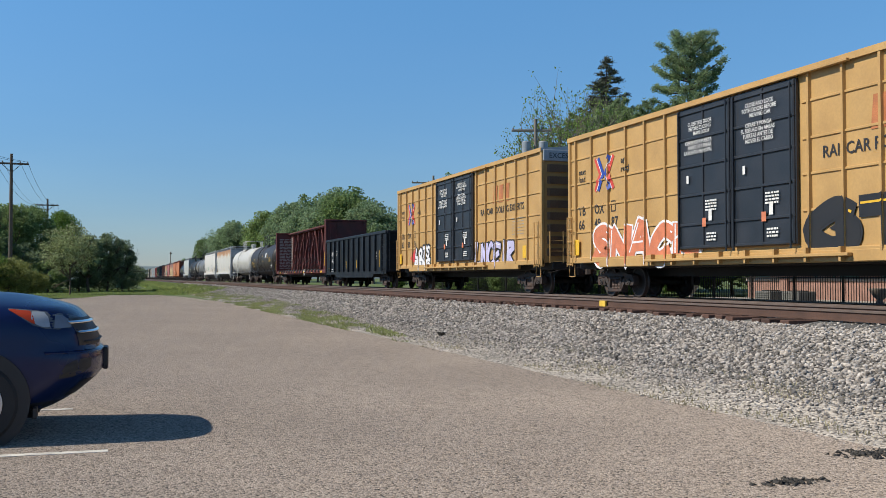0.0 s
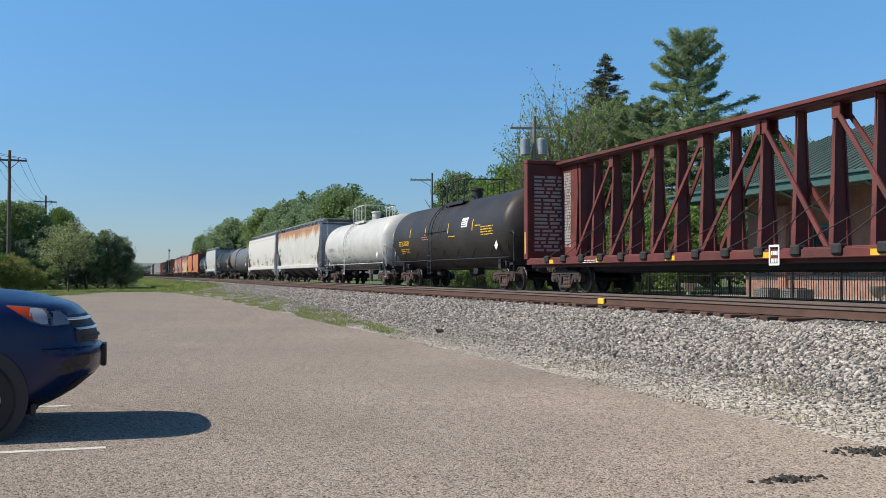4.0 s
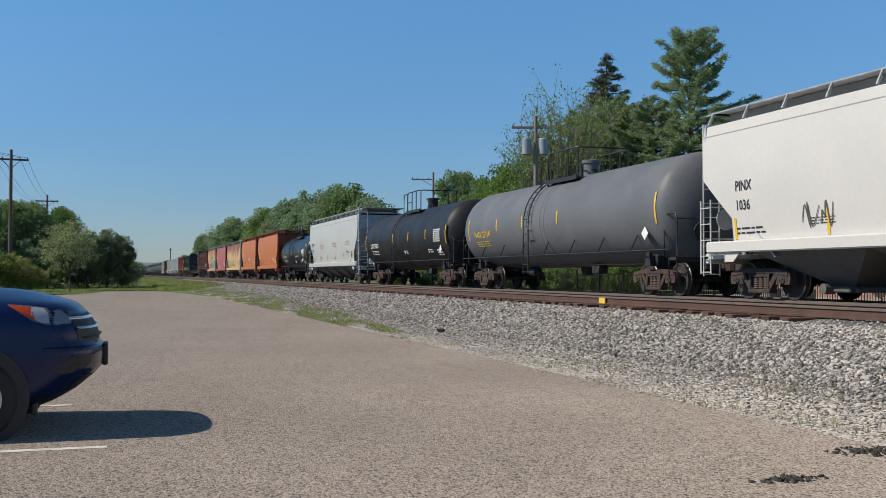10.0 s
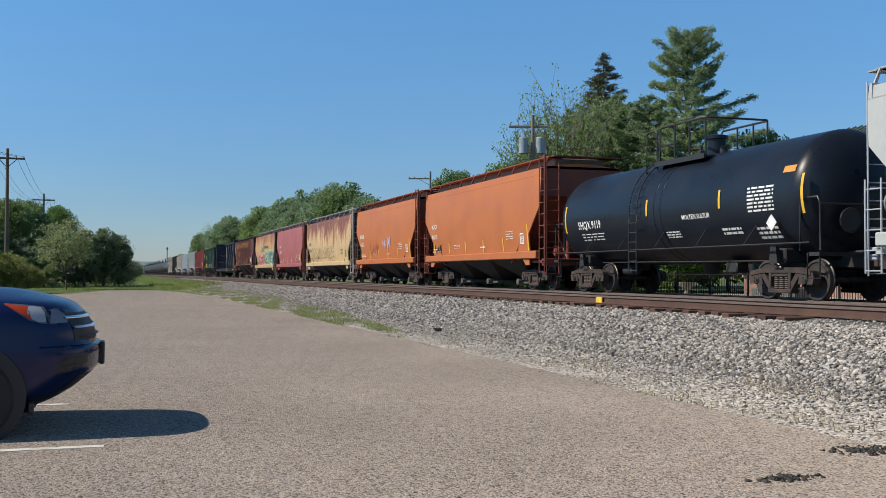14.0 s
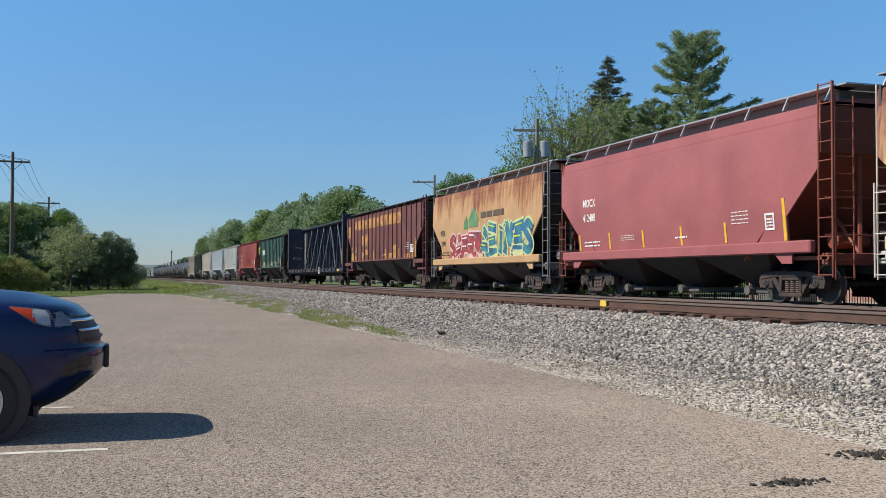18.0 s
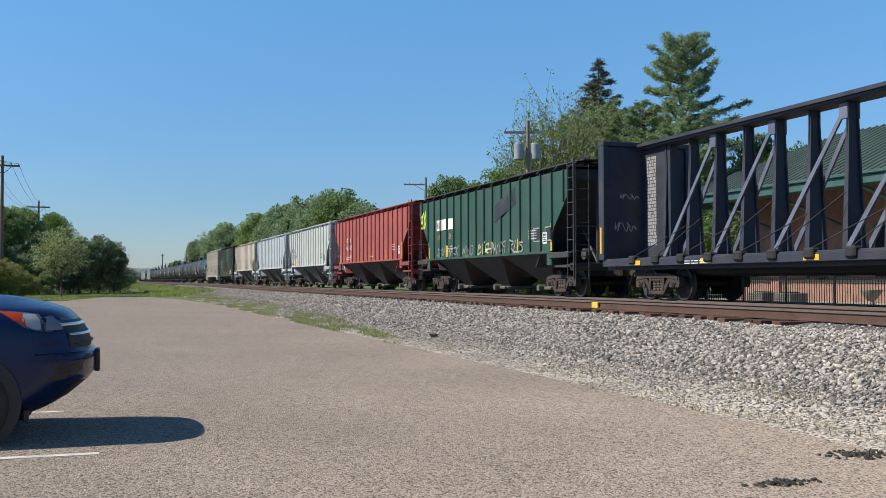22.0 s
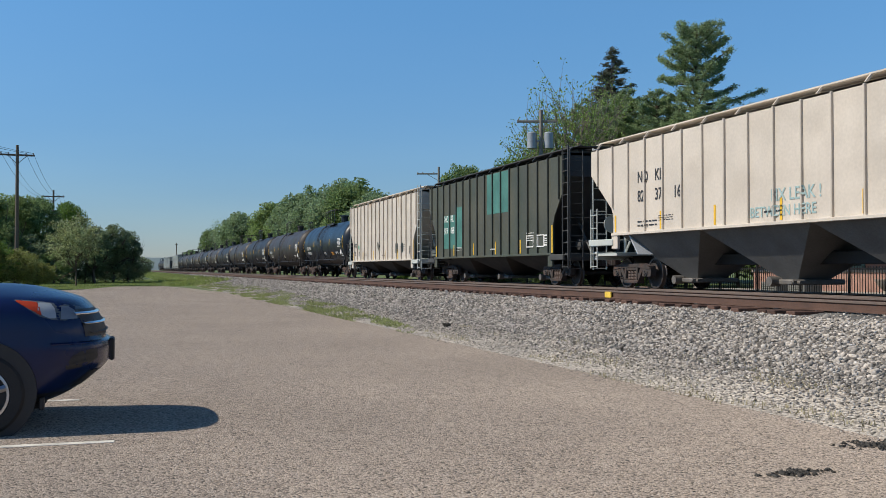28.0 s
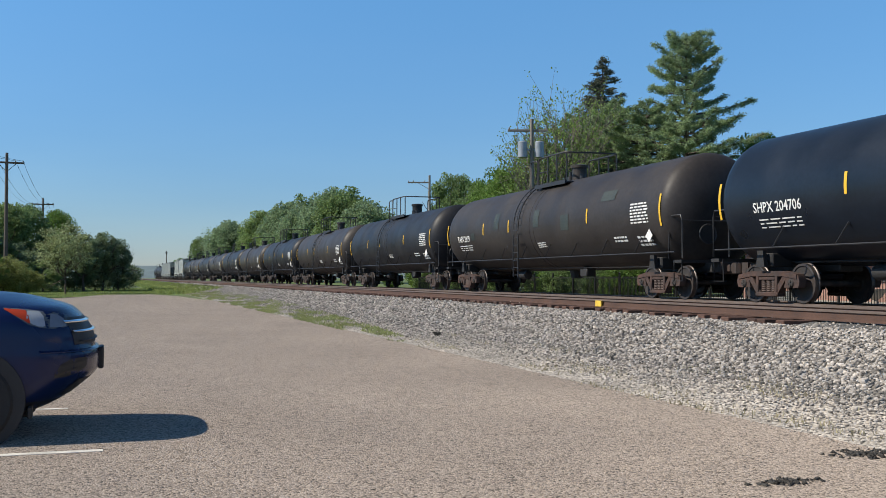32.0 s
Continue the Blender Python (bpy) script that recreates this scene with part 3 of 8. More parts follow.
        door_words = ((4.46, ("CLOSE THIS DOOR", "BEFORE CLOSING", "MAIN DOOR")), (3.98, ("CIERRE ESTA PUERTA", "ANTES DE CERRAR", "LA PUERTA PRINCIPAL"))) if a == d0 else ((4.55, ("CLOSE AND LOCK", "BOTH DOORS BEFORE", "MOVING CAR")), (4.08, ("CIERRE Y PONGA", "EL SEGURO EN AMBAS", "PUERTAS ANTES DE", "MOVER EL CARRO")))
        for zz, lines in door_words:
            for k, words in enumerate(lines):
                lettering(words, 0.135, a + w * 0.5 - 0.043 * len(words), zz - k * 0.125, WHITE_MARK, door, flat_side(-W - 0.146), 0.95, "writing")
        for q in (rect(a + w * 0.62, 2.0, 0.14, 0.28), rect(a + w * 0.2, 3.0, 0.1, 0.2)):
            decal("door_label", [q], WHITE_MARK, door, ds)
        decal("seal_label", [rect(a + w * 0.5, 1.86, 0.17, 0.22)], SPRAY_ORANGE, door, ds)
        decal("stencil", bars(a + w * 0.56, 2.25, 0.5, 0.3, 4, seed + 7) + bars(a + w * 0.58, 1.5, 0.42, 0.24, 3, seed + 9), WHITE_MARK, door, ds)
    rail_s = Shape().box(d0 - 1.7, d1 + 1.7, -W - 0.2, -W - 0.06, z0 + 0.0, z0 + 0.07, 0.01).box(d0 - 0.2, d1 + 1.7, -W - 0.17, -W - 0.06, z1 - 0.12, z1 - 0.06, 0.01)
    for k in range(8):
        xx = d0 - 1.4 + k * (d1 - d0 + 2.8) / 7
        rail_s.box(xx, xx + 0.07, -W - 0.17, -W, z0 - 0.1, z0 + 0.2)
    part("door_track", rail_s, BOX_YELLOW, car, "yellow steel door track")
    # writing
    for k, word in enumerate(("TB", "OX")):
        lettering(word, 0.42, -h + 0.70 + 1.12 * k, 2.56, BLACK_MARK, car, panel_side)
    for k, word in enumerate(number.split()):
        lettering(word, 0.42, -h + 0.70 + 1.12 * k, 2.12, BLACK_MARK, car, panel_side)
    decal("stencil_box", line_polys([(-h + 2.95, 2.58), (-h + 3.2, 2.58), (-h + 3.2, 2.88), (-h + 2.95, 2.88), (-h + 2.95, 2.58)], 0.03), BLACK_MARK, car, panel_side)
    for words, zz in (("next", 3.86), ("load", 3.62)):
        lettering(words, 0.27, -h + 0.72, zz, BLACK_MARK, car, panel_side)
    for words, zz in (("any", 3.96), ("road", 3.7)):
        lettering(words, 0.27, -h + 3.56, zz, BLACK_MARK, car, panel_side)
    cx, cz = -h + 2.5, 3.76
    for sgn in (-1, 1):
        for off, wide, tone, lift in ((0.07, 0.15, EMBLEM_BLUE, 0.003), (0.165, 0.035, WHITE_MARK, 0.005), (0.26, 0.15, EMBLEM_RED, 0.003)):
            arm = [(cx + sgn * (off + 0.34 * abs(u)), cz + 0.5 * u) for u in [1 - k / 8 for k in range(17)]]
            decal("emblem", ribbon(arm, wide), tone, car, lambda x, z, d=lift: panel_side(x, z) - d, "crossed bands emblem")
    # plain shapes for the maker's sign, then the slogan
    bx = d1 + 2.2
    for k in range(3):
        decal("red_sign", [[(bx + k * 0.62, 3.5), (bx + k * 0.62 + 0.42, 3.5), (bx + k * 0.62 + 0.5, 4.18), (bx + k * 0.62 + 0.08, 4.18)]], FADED_SIGN, car, flat_side(-W - 0.014), "faded red sign")
    lettering("RAILCAR POOLING EXPERTS", 0.36, d1 + 0.75, 3.1, BLACK_MARK, car, flat_side(-W - 0.014), 1.0)
    decal("stencil", bars(h - 2.9, 2.2, 1.2, 0.7, 6, seed + 3, 0.18), GREY_MARK, car, panel_side)
    for q in (rect(h - 1.7, 1.3, 0.36, 0.45), rect(-h + 0.5, 1.3, 0.35, 0.5)):
        decal("yellow_label", [q], YELLOW_MARK, car, side)
    fill, line = spray
    o, i, st = sprayed_word("LNCEIR", d1 + 0.15, 0.98, 4.3, 1.05, seed, 0.34, 0.07, 0.1, 0.08)
    if seed == 11:
        o, i, st = sprayed_word("SNACK", -h + 1.75, 0.98, 6.0, 1.25, seed, 0.34, 0.06, 0.12)
    def sprayed(layers):
        for k, (polys, tone) in enumerate(layers):
            decal("graffiti", polys, tone, car, flat_side(-W - 0.034 - 0.004 * k), "spray-painted letters")
            on = on_ribs(polys, xs, 0.036)
            if on:
                decal("graffiti", on, tone, car, flat_side(-W - 0.079 - 0.004 * k))

    sprayed(((o, SPRAY_WHITE if seed == 11 else line), (i, fill), (st, SPRAY_WHITE)))
    if seed == 11:
        o, i, st = sprayed_word("GTO", d1 + 0.25, 0.98, 5.0, 1.2, 77, 0.30, 0.05)
        sprayed(((o, SPRAY_BLACK), (i, SPRAY_BLACK), (st, YELLOW_MARK)))
    else:
        o, i, st = sprayed_word("RENS", -h + 3.1, 0.95, 2.7, 0.62, seed + 5, 0.3, 0.14)
        sprayed(((o, SPRAY_BLACK), (i, SPRAY_WHITE)))
        o, i, st = sprayed_word("LOTS", -h + 3.3, 1.5, 2.4, 0.6, seed + 6, 0.26, 0.16)
        sprayed(((o, SPRAY_BLACK), (i, SPRAY_WHITE)))
        sprayed((([[(-h + 2.35, 1.55), (-h + 3.2, 1.3), (-h + 3.3, 2.0)], [(-h + 2.55, 1.55), (-h + 3.2, 2.0), (-h + 3.3, 1.3)]], SPRAY_RED),))
    for x in (-h + 0.28, h - 0.3):
        ladder(car, x, 0.95, 2.55, BOX_YELLOW, 0.4, -W - 0.13, 0.38, label="yellow grab ladder")
        part("stirrup", Shape().tube([(x - 0.2, -W - 0.05, 1.0), (x - 0.2, -W - 0.05, 0.62), (x + 0.2, -W - 0.05, 0.62), (x + 0.2, -W - 0.05, 1.0)], 0.018, 6), BOX_YELLOW, car, "", 50)
    ladder(car, h + 0.12, 1.1, 2.2, BOX_YELLOW, 0.5, -1.1, 0.36, "y")
    part("uncoupling_lever", Shape().tube([(h + 0.1, -1.4, 0.75), (h + 0.2, -0.8, 0.9), (h + 0.25, -0.2, 0.95)], 0.016, 6), STEEL_DARK, car, "", 50)
    for x in (-h + 2.3, h - 2.3):
        add_bogie(car, x)
    add_ends(car, h)
    return car


def make_gondola(left, right):
    car, h = rail_car("gondola", "dark navy high-sided gondola with vertical side posts", left, right)
    W, z0, z1 = 1.5, 0.95, 3.12
    hull = Shape()
    for sy in (-1, 1):
        hull.box(-h, h, sy * W - 0.02, sy * W + 0.02, z0, z1)
    for sx in (-1, 1):
        hull.box(sx * h - 0.03, sx * h + 0.03, -W, W, z0, z1)
    hull.box(-h, h, -W, W, z0 - 0.04, z0 + 0.02)
    body = part("body", hull, NAVY, car, "dark navy steel tub")
    top = Shape()
    for sy in (-1, 1):
        top.box(-h - 0.04, h + 0.04, sy * W - 0.09, sy * W + 0.09, z1 - 0.08, z1 + 0.1, 0.03)
    for sx in (-1, 1):
        top.box(sx * h - 0.08, sx * h + 0.08, -W, W, z1 - 0.08, z1 + 0.1, 0.03)
    part("top_chord", top, NAVY, car)
    post = kept("gon_post", lambda: Shape().prism([(-0.09, z0 + 0.02), (0.09, z0 + 0.02), (0.09, z1 - 0.07), (-0.09, z1 - 0.07)], -0.13, 0.0).mesh("side_post", NAVY))
    n = 11
    for k in range(n):
        x = -h + 1.6 + k * (2 * h - 2.5) / (n - 1)
        piece("side_post", post, body, "", Matrix.Translation((x, -W - 0.01, 0)))
        piece("side_post", post, body, "", pose(x, W + 0.01, 0, 0, 0, 180))
    skirt = Shape()
    for sy in (-1, 1):
        skirt.prism([(-h, z0 - 0.14), (h, z0 - 0.14), (h, z0 + 0.06), (-h, z0 + 0.06)], sy * W - 0.04, sy * W + 0.04)
        skirt.prism([(-h + 2.8, z0 - 0.1), (-h + 3.3, z0 - 0.34), (h - 3.3, z0 - 0.34), (h - 2.8, z0 - 0.1)], sy * W - 0.03, sy * W + 0.03)
    part("side_sill", skirt, NAVY, car)
    part("underframe", Shape().box(-h, h, -0.3, 0.3, 0.62, z0, 0.03), BLACK_UNDER, car)
    side = flat_side(-W - 0.03)
    lettering("OMNX", 0.40, -h + 1.82, 2.06, WHITE_MARK, car, side, 0.72)
    lettering("1453", 0.40, -h + 1.92, 1.58, WHITE_MARK, car, side, 0.8)
    decal("stencil", bars(-h + 1.8, 1.02, 1.1, 0.24, 2, 4, 0.35) + bars(h - 2.6, 1.7, 0.5, 0.42, 5, 6, 0.3), WHITE_MARK, car, side)
    xs = [-h + 0.95, -h + 3.9, -h + 6.4, -h + 9.4, h - 1.6]
    for k, x in enumerate(xs):
        decal("reflector", [rect(x, 1.2, 0.09, 0.5 if 0 < k < 4 else 0.95)], YELLOW_MARK, car, side, "yellow reflective strip")
    decal("plate_mark", line_polys([(-h + 3.4, 2.1), (-h + 3.6, 2.1), (-h + 3.6, 2.36), (-h + 3.4, 2.36), (-h + 3.4, 2.1)], 0.025), WHITE_MARK, car, side)
    for x in (-h + 0.38, h - 0.38):
        ladder(car, x, 0.75, z1 - 0.1, NAVY, 0.42, -W - 0.12, 0.38)
    ladder(car, h + 0.12, 1.0, z1, NAVY, 0.45, -1.15, 0.38, "y")
    for x in (-h + 1.9, h - 1.9):
        add_bogie(car, x)
    add_ends(car, h)
    return car


def make_centerbeam(left, right, paint, label, light, seed):
    car, h = rail_car("centerbeam_flatcar", label, left, right)
    W, z0, z1 = 1.42, 0.95, 4.62
    deck = Shape().box(-h, h, -W, W, z0 + 0.1, z0 + 0.24, 0.02)
    part("deck", deck, paint, car, "steel deck")
    sill = Shape()
    for sy in (-1, 1):
        sill.box(-h, h, sy * W - 0.04, sy * W + 0.04, z0 + 0.0, z0 + 0.2, 0.015)
        sill.box(-h, h, sy * W * 0.86 - 0.03, sy * W * 0.86 + 0.03, z0 - 0.1, z0 + 0.1)
    part("side_sill", sill, paint, car)
    part("belly", Shape().prism([(-h + 3.4, z0 + 0.1), (-h + 4.2, 0.72), (h - 4.2, 0.72), (h - 3.4, z0 + 0.1)], -0.75, 0.75), BLACK_UNDER, car, "deep black centre beam")
    part("underframe", Shape().box(-h, h, -0.3, 0.3, 0.66, z0 + 0.1, 0.03), BLACK_UNDER, car)
    for sx in (-1, 1):
        b = Shape().box(sx * h - 0.1, sx * h + 0.1, -W, W, z0 + 0.24, z1, 0.02)
        b.box(min(sx * (h + 0.02), sx * (h - 1.7)), max(sx * (h + 0.02), sx * (h - 1.7)), -0.12, 0.12, z0 + 0.24, z1)
        for sy in (-1, 1):
            b.box(sx * h - 0.16, sx * h + 0.16, sy * W - 0.09, sy * W + 0.09, z0 + 0.2, z1 + 0.02, 0.02)
        bulk = part("bulkhead", b, paint, car, "tall end bulkhead")
        part("end_cap", Shape().box(sx * h - 0.18, sx * h + 0.18, -W - 0.1, W + 0.1, z1, z1 + 0.14, 0.02), paint, bulk)
    part("top_chord", Shape().box(-h, h, -0.3, 0.3, z1 - 0.10, z1 + 0.05, 0.02).box(-h, h, -0.38, -0.30, z1 - 0.02, z1 + 0.07).box(-h, h, 0.30, 0.38, z1 - 0.02, z1 + 0.07), paint, car, "long top beam")
    n = 16
    def post_mesh():
        p = Shape()
        for sy in (-1, 1):
            p.add([(-0.085, sy * 0.26, z0 + 0.24), (0.085, sy * 0.26, z0 + 0.24), (0.045, sy * 0.12, z1 - 0.1), (-0.045, sy * 0.12, z1 - 0.1),
                   (-0.085, sy * 0.22, z0 + 0.24), (0.085, sy * 0.22, z0 + 0.24), (0.045, sy * 0.08, z1 - 0.1), (-0.045, sy * 0.08, z1 - 0.1)],
                  [(0, 1, 2, 3), (7, 6, 5, 4), (0, 4, 5, 1), (1, 5, 6, 2), (2, 6, 7, 3), (3, 7, 4, 0)])
        p.box(-0.018, 0.018, -0.16, 0.16, z0 + 0.24, z1 - 0.1)
        return p.mesh("post", paint)

    step = (2 * h - 3.0) / (n - 1)
    for k in range(n):
        piece("post", kept(("cb_post", paint.name), post_mesh), car, "", Matrix.Translation((-h + 1.5 + k * step, 0, 0)))
    for k in range(0, n - 2, 2):
        x0 = -h + 1.5 + k * step
        left_half = k + 1 < n / 2
        xa, xb = (x0 + 0.12, x0 + 2 * step - 0.1) if left_half else (x0 + 2 * step - 0.12, x0 + 0.1)
        for y0, y1 in ((-0.30, -0.17), (0.26, 0.13)):
            d = Shape()
            d.add([(xa - 0.08, y0, z0 + 0.3), (xa + 0.08, y0, z0 + 0.3), (xb + 0.07, y1, z1 - 0.3), (xb - 0.07, y1, z1 - 0.3),
                   (xa - 0.08, y0 + 0.05, z0 + 0.3), (xa + 0.08, y0 + 0.05, z0 + 0.3), (xb + 0.07, y1 + 0.05, z1 - 0.3), (xb - 0.07, y1 + 0.05, z1 - 0.3)],
                  [(0, 1, 2, 3), (7, 6, 5, 4), (0, 4, 5, 1), (1, 5, 6, 2), (2, 6, 7, 3), (3, 7, 4, 0)])
            part("diagonal", d, light, car, "slanting brace across two posts")
            part("gusset_plate", Shape().box(xb - 0.14, xb + 0.14, min(y1, y1 + 0.05) - 0.01, max(y1, y1 + 0.05), z1 - 0.48, z1 - 0.12, 0.01), light, car)
    for k in range(n - 1):
        x0 = -h + 1.9 + k * step
        part("tie_down_cable", Shape().tube([(x0 - 0.2, -W + 0.05, z0 + 0.26), (x0 + 1.0, -0.3, z0 + 1.15 + 0.4 * (k % 2))], 0.012, 4), BLACK_UNDER, car)
        part("winch", Shape().box(x0 - 0.2, x0 + 0.12, -W - 0.12, -W + 0.12, z0 + 0.06, z0 + 0.3, 0.04), BLACK_UNDER, car)
    side = flat_side(-W - 0.046)
    for u in (0.08, 0.24, 0.42, 0.6, 0.76, 0.92):
        decal("reflector", [rect(-h + u * 2 * h, z0 + 0.03, 0.5, 0.13)], YELLOW_MARK, car, side, "yellow reflective strip")
    decal("stencil", line_polys([(-h + 0.62 * 2 * h, z0 - 0.12), (-h + 0.62 * 2 * h + 0.34, z0 - 0.12), (-h + 0.62 * 2 * h + 0.34, z0 + 0.3), (-h + 0.62 * 2 * h, z0 + 0.3), (-h + 0.62 * 2 * h, z0 - 0.12)], 0.05) + bars(-h + 0.62 * 2 * h + 0.06, z0 - 0.08, 0.24, 0.34, 2, seed + 3) + bars(-h + 4.6, z0 + 0.03, 1.2, 0.12, 2, seed + 1, 0.35), WHITE_MARK, car, flat_side(-W - 0.05))
    for a, b, w, t in ((-1.15, 2.0, 0.8, 0.35), (-0.95, 3.0, 0.7, 0.2)) if paint == CB_DARK else ():
        faint = decal("writing", tag_lines(a, b, w, t, seed + 5, 14, 0.03), GREY_MARK, car, flat_side(h - 0.105), "faint chalked tag")
        for v in faint.data.vertices:
            v.co = (-v.co.y, v.co.x, v.co.z)
    if paint == MAROON:
        notice = decal("notice", bars(-1.2, 1.45, 1.9, 2.8, 20, seed + 7, 0.6), GREY_MARK, car, flat_side(h - 0.109), "faded white loading notice")
        for v in notice.data.vertices:
            v.co = (-v.co.y, v.co.x, v.co.z)
    bs = flat_side(-0.125)
    decal("writing", bars(-h + 0.35, 1.6, 0.55, 2.7, 26, seed + 2, 0.8), GREY_MARK, car, bs)
    for q in (rect(h - 0.06, z0 + 0.5, 0.1, 1.0), rect(-h - 0.05, z0 + 0.4, 0.1, 0.8)):
        decal("reflector", [q], YELLOW_MARK, car, flat_side(-W - 0.1))
    for x in (h + 0.2,):
        ladder(car, x, 1.0, z1, paint, 0.45, -0.9, 0.4, "y")
    for x in (-h + 2.6, h - 2.6):
        add_bogie(car, x)
    add_ends(car, h)
    return car


def tank_depth(r, zc):
    return lambda x, z: -math.sqrt(max(r * r - (z - zc) ** 2, 0.01)) - 0.008


def make_tank(left, right, paint, label, mark=(), r=1.6, zc=2.44, metal=None, seed=0, mark_paint=None, sag=0.0, rusty=False, simple=False, panel=True, plate=None, strips_at=(), lift=0.0, strip_paint=None):
    car, h = rail_car("tank_car", label, left, right)
    metal = metal or BLACK_RAIL
    mark_paint = mark_paint or WHITE_MARK
    def shell():
        prof = []
        for k in range(9):
            a = (1 - k / 8) * math.pi / 2
            prof.append((-h + 0.72 - 0.72 * math.sin(a), max(r * math.cos(a), 0.02)))
        prof += [(-h + 0.9, r), (-0.30, r), (-0.29, r + 0.012), (-0.05, r + 0.012), (-0.04, r)]
        out = prof + [(-a, b) for a, b in reversed(prof)]
        return Shape().lathe(out, 48, "x", (0, 0, zc)).mesh("shell", paint, 25)
    body = piece("shell", kept(("tank", round(h, 1), r, zc, paint.name), shell), car, "welded steel tank shell")
    depth = tank_depth(r, zc)
    for sx in (-1, 1):
        under = Shape()
        under.box(min(sx * (h + 0.15), sx * (h - 3.2)), max(sx * (h + 0.15), sx * (h - 3.2)), -0.32, 0.32, 0.72, zc - r + 0.25, 0.03)
        under.box(sx * (h - 1.65) - 0.22, sx * (h - 1.65) + 0.22, -1.12, 1.12, 0.84, zc - r + 0.32, 0.03)
        for sy in (-1, 1):
            under.prism([(sx * (h - 1.65) - 0.16, 0.84), (sx * (h - 1.65) + 0.16, 0.84), (sx * (h - 1.65) + 0.1, 1.22), (sx * (h - 1.65) - 0.1, 1.22)], min(sy * 1.2, sy * 1.3), max(sy * 1.2, sy * 1.3))
        under.box(sx * (h - 0.02) - 0.17, sx * (h - 0.02) + 0.17, -1.45, 1.45, 0.98, 1.06)
        part("stub_sill", under, BLACK_UNDER, car, "black stub sill with its saddle")
    # top platform
    top = zc + r
    plat = Shape()
    for sy in (-1, 1):
        plat.box(-0.8, 1.75, sy * 0.82 - 0.2, sy * 0.82 + 0.2, top - 0.20, top - 0.15)
        plat.box(-0.8, 1.75, sy * 1.02 - 0.02, sy * 1.02 + 0.02, top - 0.24, top - 0.10)
    part("platform", plat, metal, car, "grated walkway round the hatch")
    rail_s = Shape()
    hi = top + 0.84
    rail_s.tube([(-0.55, -1.0, top - 0.2), (-0.55, -1.0, hi - 0.08), (-0.45, -1.0, hi), (1.6, -1.0, hi), (1.75, -0.9, hi), (1.75, 0.9, hi), (1.6, 1.0, hi), (-0.45, 1.0, hi), (-0.55, 1.0, hi - 0.08), (-0.55, 1.0, top - 0.2)], 0.03, 6)
    rail_ob = part("guard_rail", rail_s, metal, car, "bent pipe guard rail", 50)
    for x, y in ((0.25, -1.0), (1.0, -1.0), (1.7, -0.95), (1.7, 0.95), (1.0, 1.0), (0.25, 1.0)):
        piece("post", kept(("rail_post", metal.name, round(top, 2)), lambda: Shape().tube([(0, 0, top - 0.2), (0, 0, hi)], 0.026, 6).mesh("post", metal, 50)), rail_ob, "", Matrix.Translation((x, y, 0)))
    part("mid_rail", Shape().tube([(-0.55, -1.0, top + 0.32), (0.25, -1.0, top + 0.32)], 0.02, 6), metal, rail_ob, "", 50)
    part("ladder_rail", Shape().tube([(-1.3, -1.0, top - 0.38), (-1.3, -1.0, hi - 0.12), (-1.22, -0.98, hi - 0.04), (-0.85, -0.95, hi - 0.04), (-0.78, -0.95, hi - 0.12), (-0.78, -0.95, top - 0.3)], 0.03, 6), metal, car, "bent pipe grab loop", 50)
    part("hatch_dome", Shape().lathe([(top - 0.2, 0.26), (top + 0.40, 0.26), (top + 0.41, 0.31), (top + 0.50, 0.31), (top + 0.53, 0.2), (top + 0.54, 0.0)], 20, "z", (0.75, 0, 0)), paint, car, "round valve housing", 30)
    part("valve", Shape().lathe([(top - 0.1, 0.12), (top + 0.2, 0.12), (top + 0.22, 0.06), (top + 0.36, 0.06), (top + 0.37, 0.0)], 12, "z", (-0.2, 0.1, 0)), metal, car, "", 30)
    part("valve", Shape().lathe([(top - 0.1, 0.1), (top + 0.16, 0.1), (top + 0.17, 0.0)], 12, "z", (1.3, -0.15, 0)), metal, car, "", 30)
    # curved side ladder
    lad = Shape()
    for lx in (-1.25, -0.8):
        pts = [(lx, -r - 0.12, 0.62), (lx, -r - 0.12, zc - 0.3)]
        for k in range(1, 9):
            a = k / 8 * radians(66)
            pts.append((lx, -(r + 0.11) * math.cos(a), zc + (r + 0.11) * math.sin(a)))
        lad.tube(pts, 0.022, 6)
    for k in range(14):
        z = 0.68 + k * 0.27
        if z < zc:
            y = -r - 0.12
        else:
            a = min((z - zc) / (r + 0.11), 1.15)
            y, z = -(r + 0.11) * math.cos(a), zc + (r + 0.11) * math.sin(a)
        lad.tube([(-1.25, y, z), (-0.8, y, z)], 0.016, 6)
    part("ladder", lad, metal, car, "curved side ladder", 50)
    # long hand rail low on both sides, with slanting struts
    for sy in (-1, 1):
        rs = Shape().tube([(-h + 0.1, sy * 1.5, 1.27), (h - 0.1, sy * 1.5, 1.27)], 0.022, 6)
        k = -h + 2.4
        while k < h - 2:
            rs.tube([(k, sy * 1.5, 1.27), (k + 0.35, sy * (math.sqrt(max(r * r - (1.72 - zc) ** 2, 0.1)) + 0.02), 1.72)], 0.02, 5)
            k += 2.1
        part("hand_rail", rs, metal, car, "long side hand rail", 50)
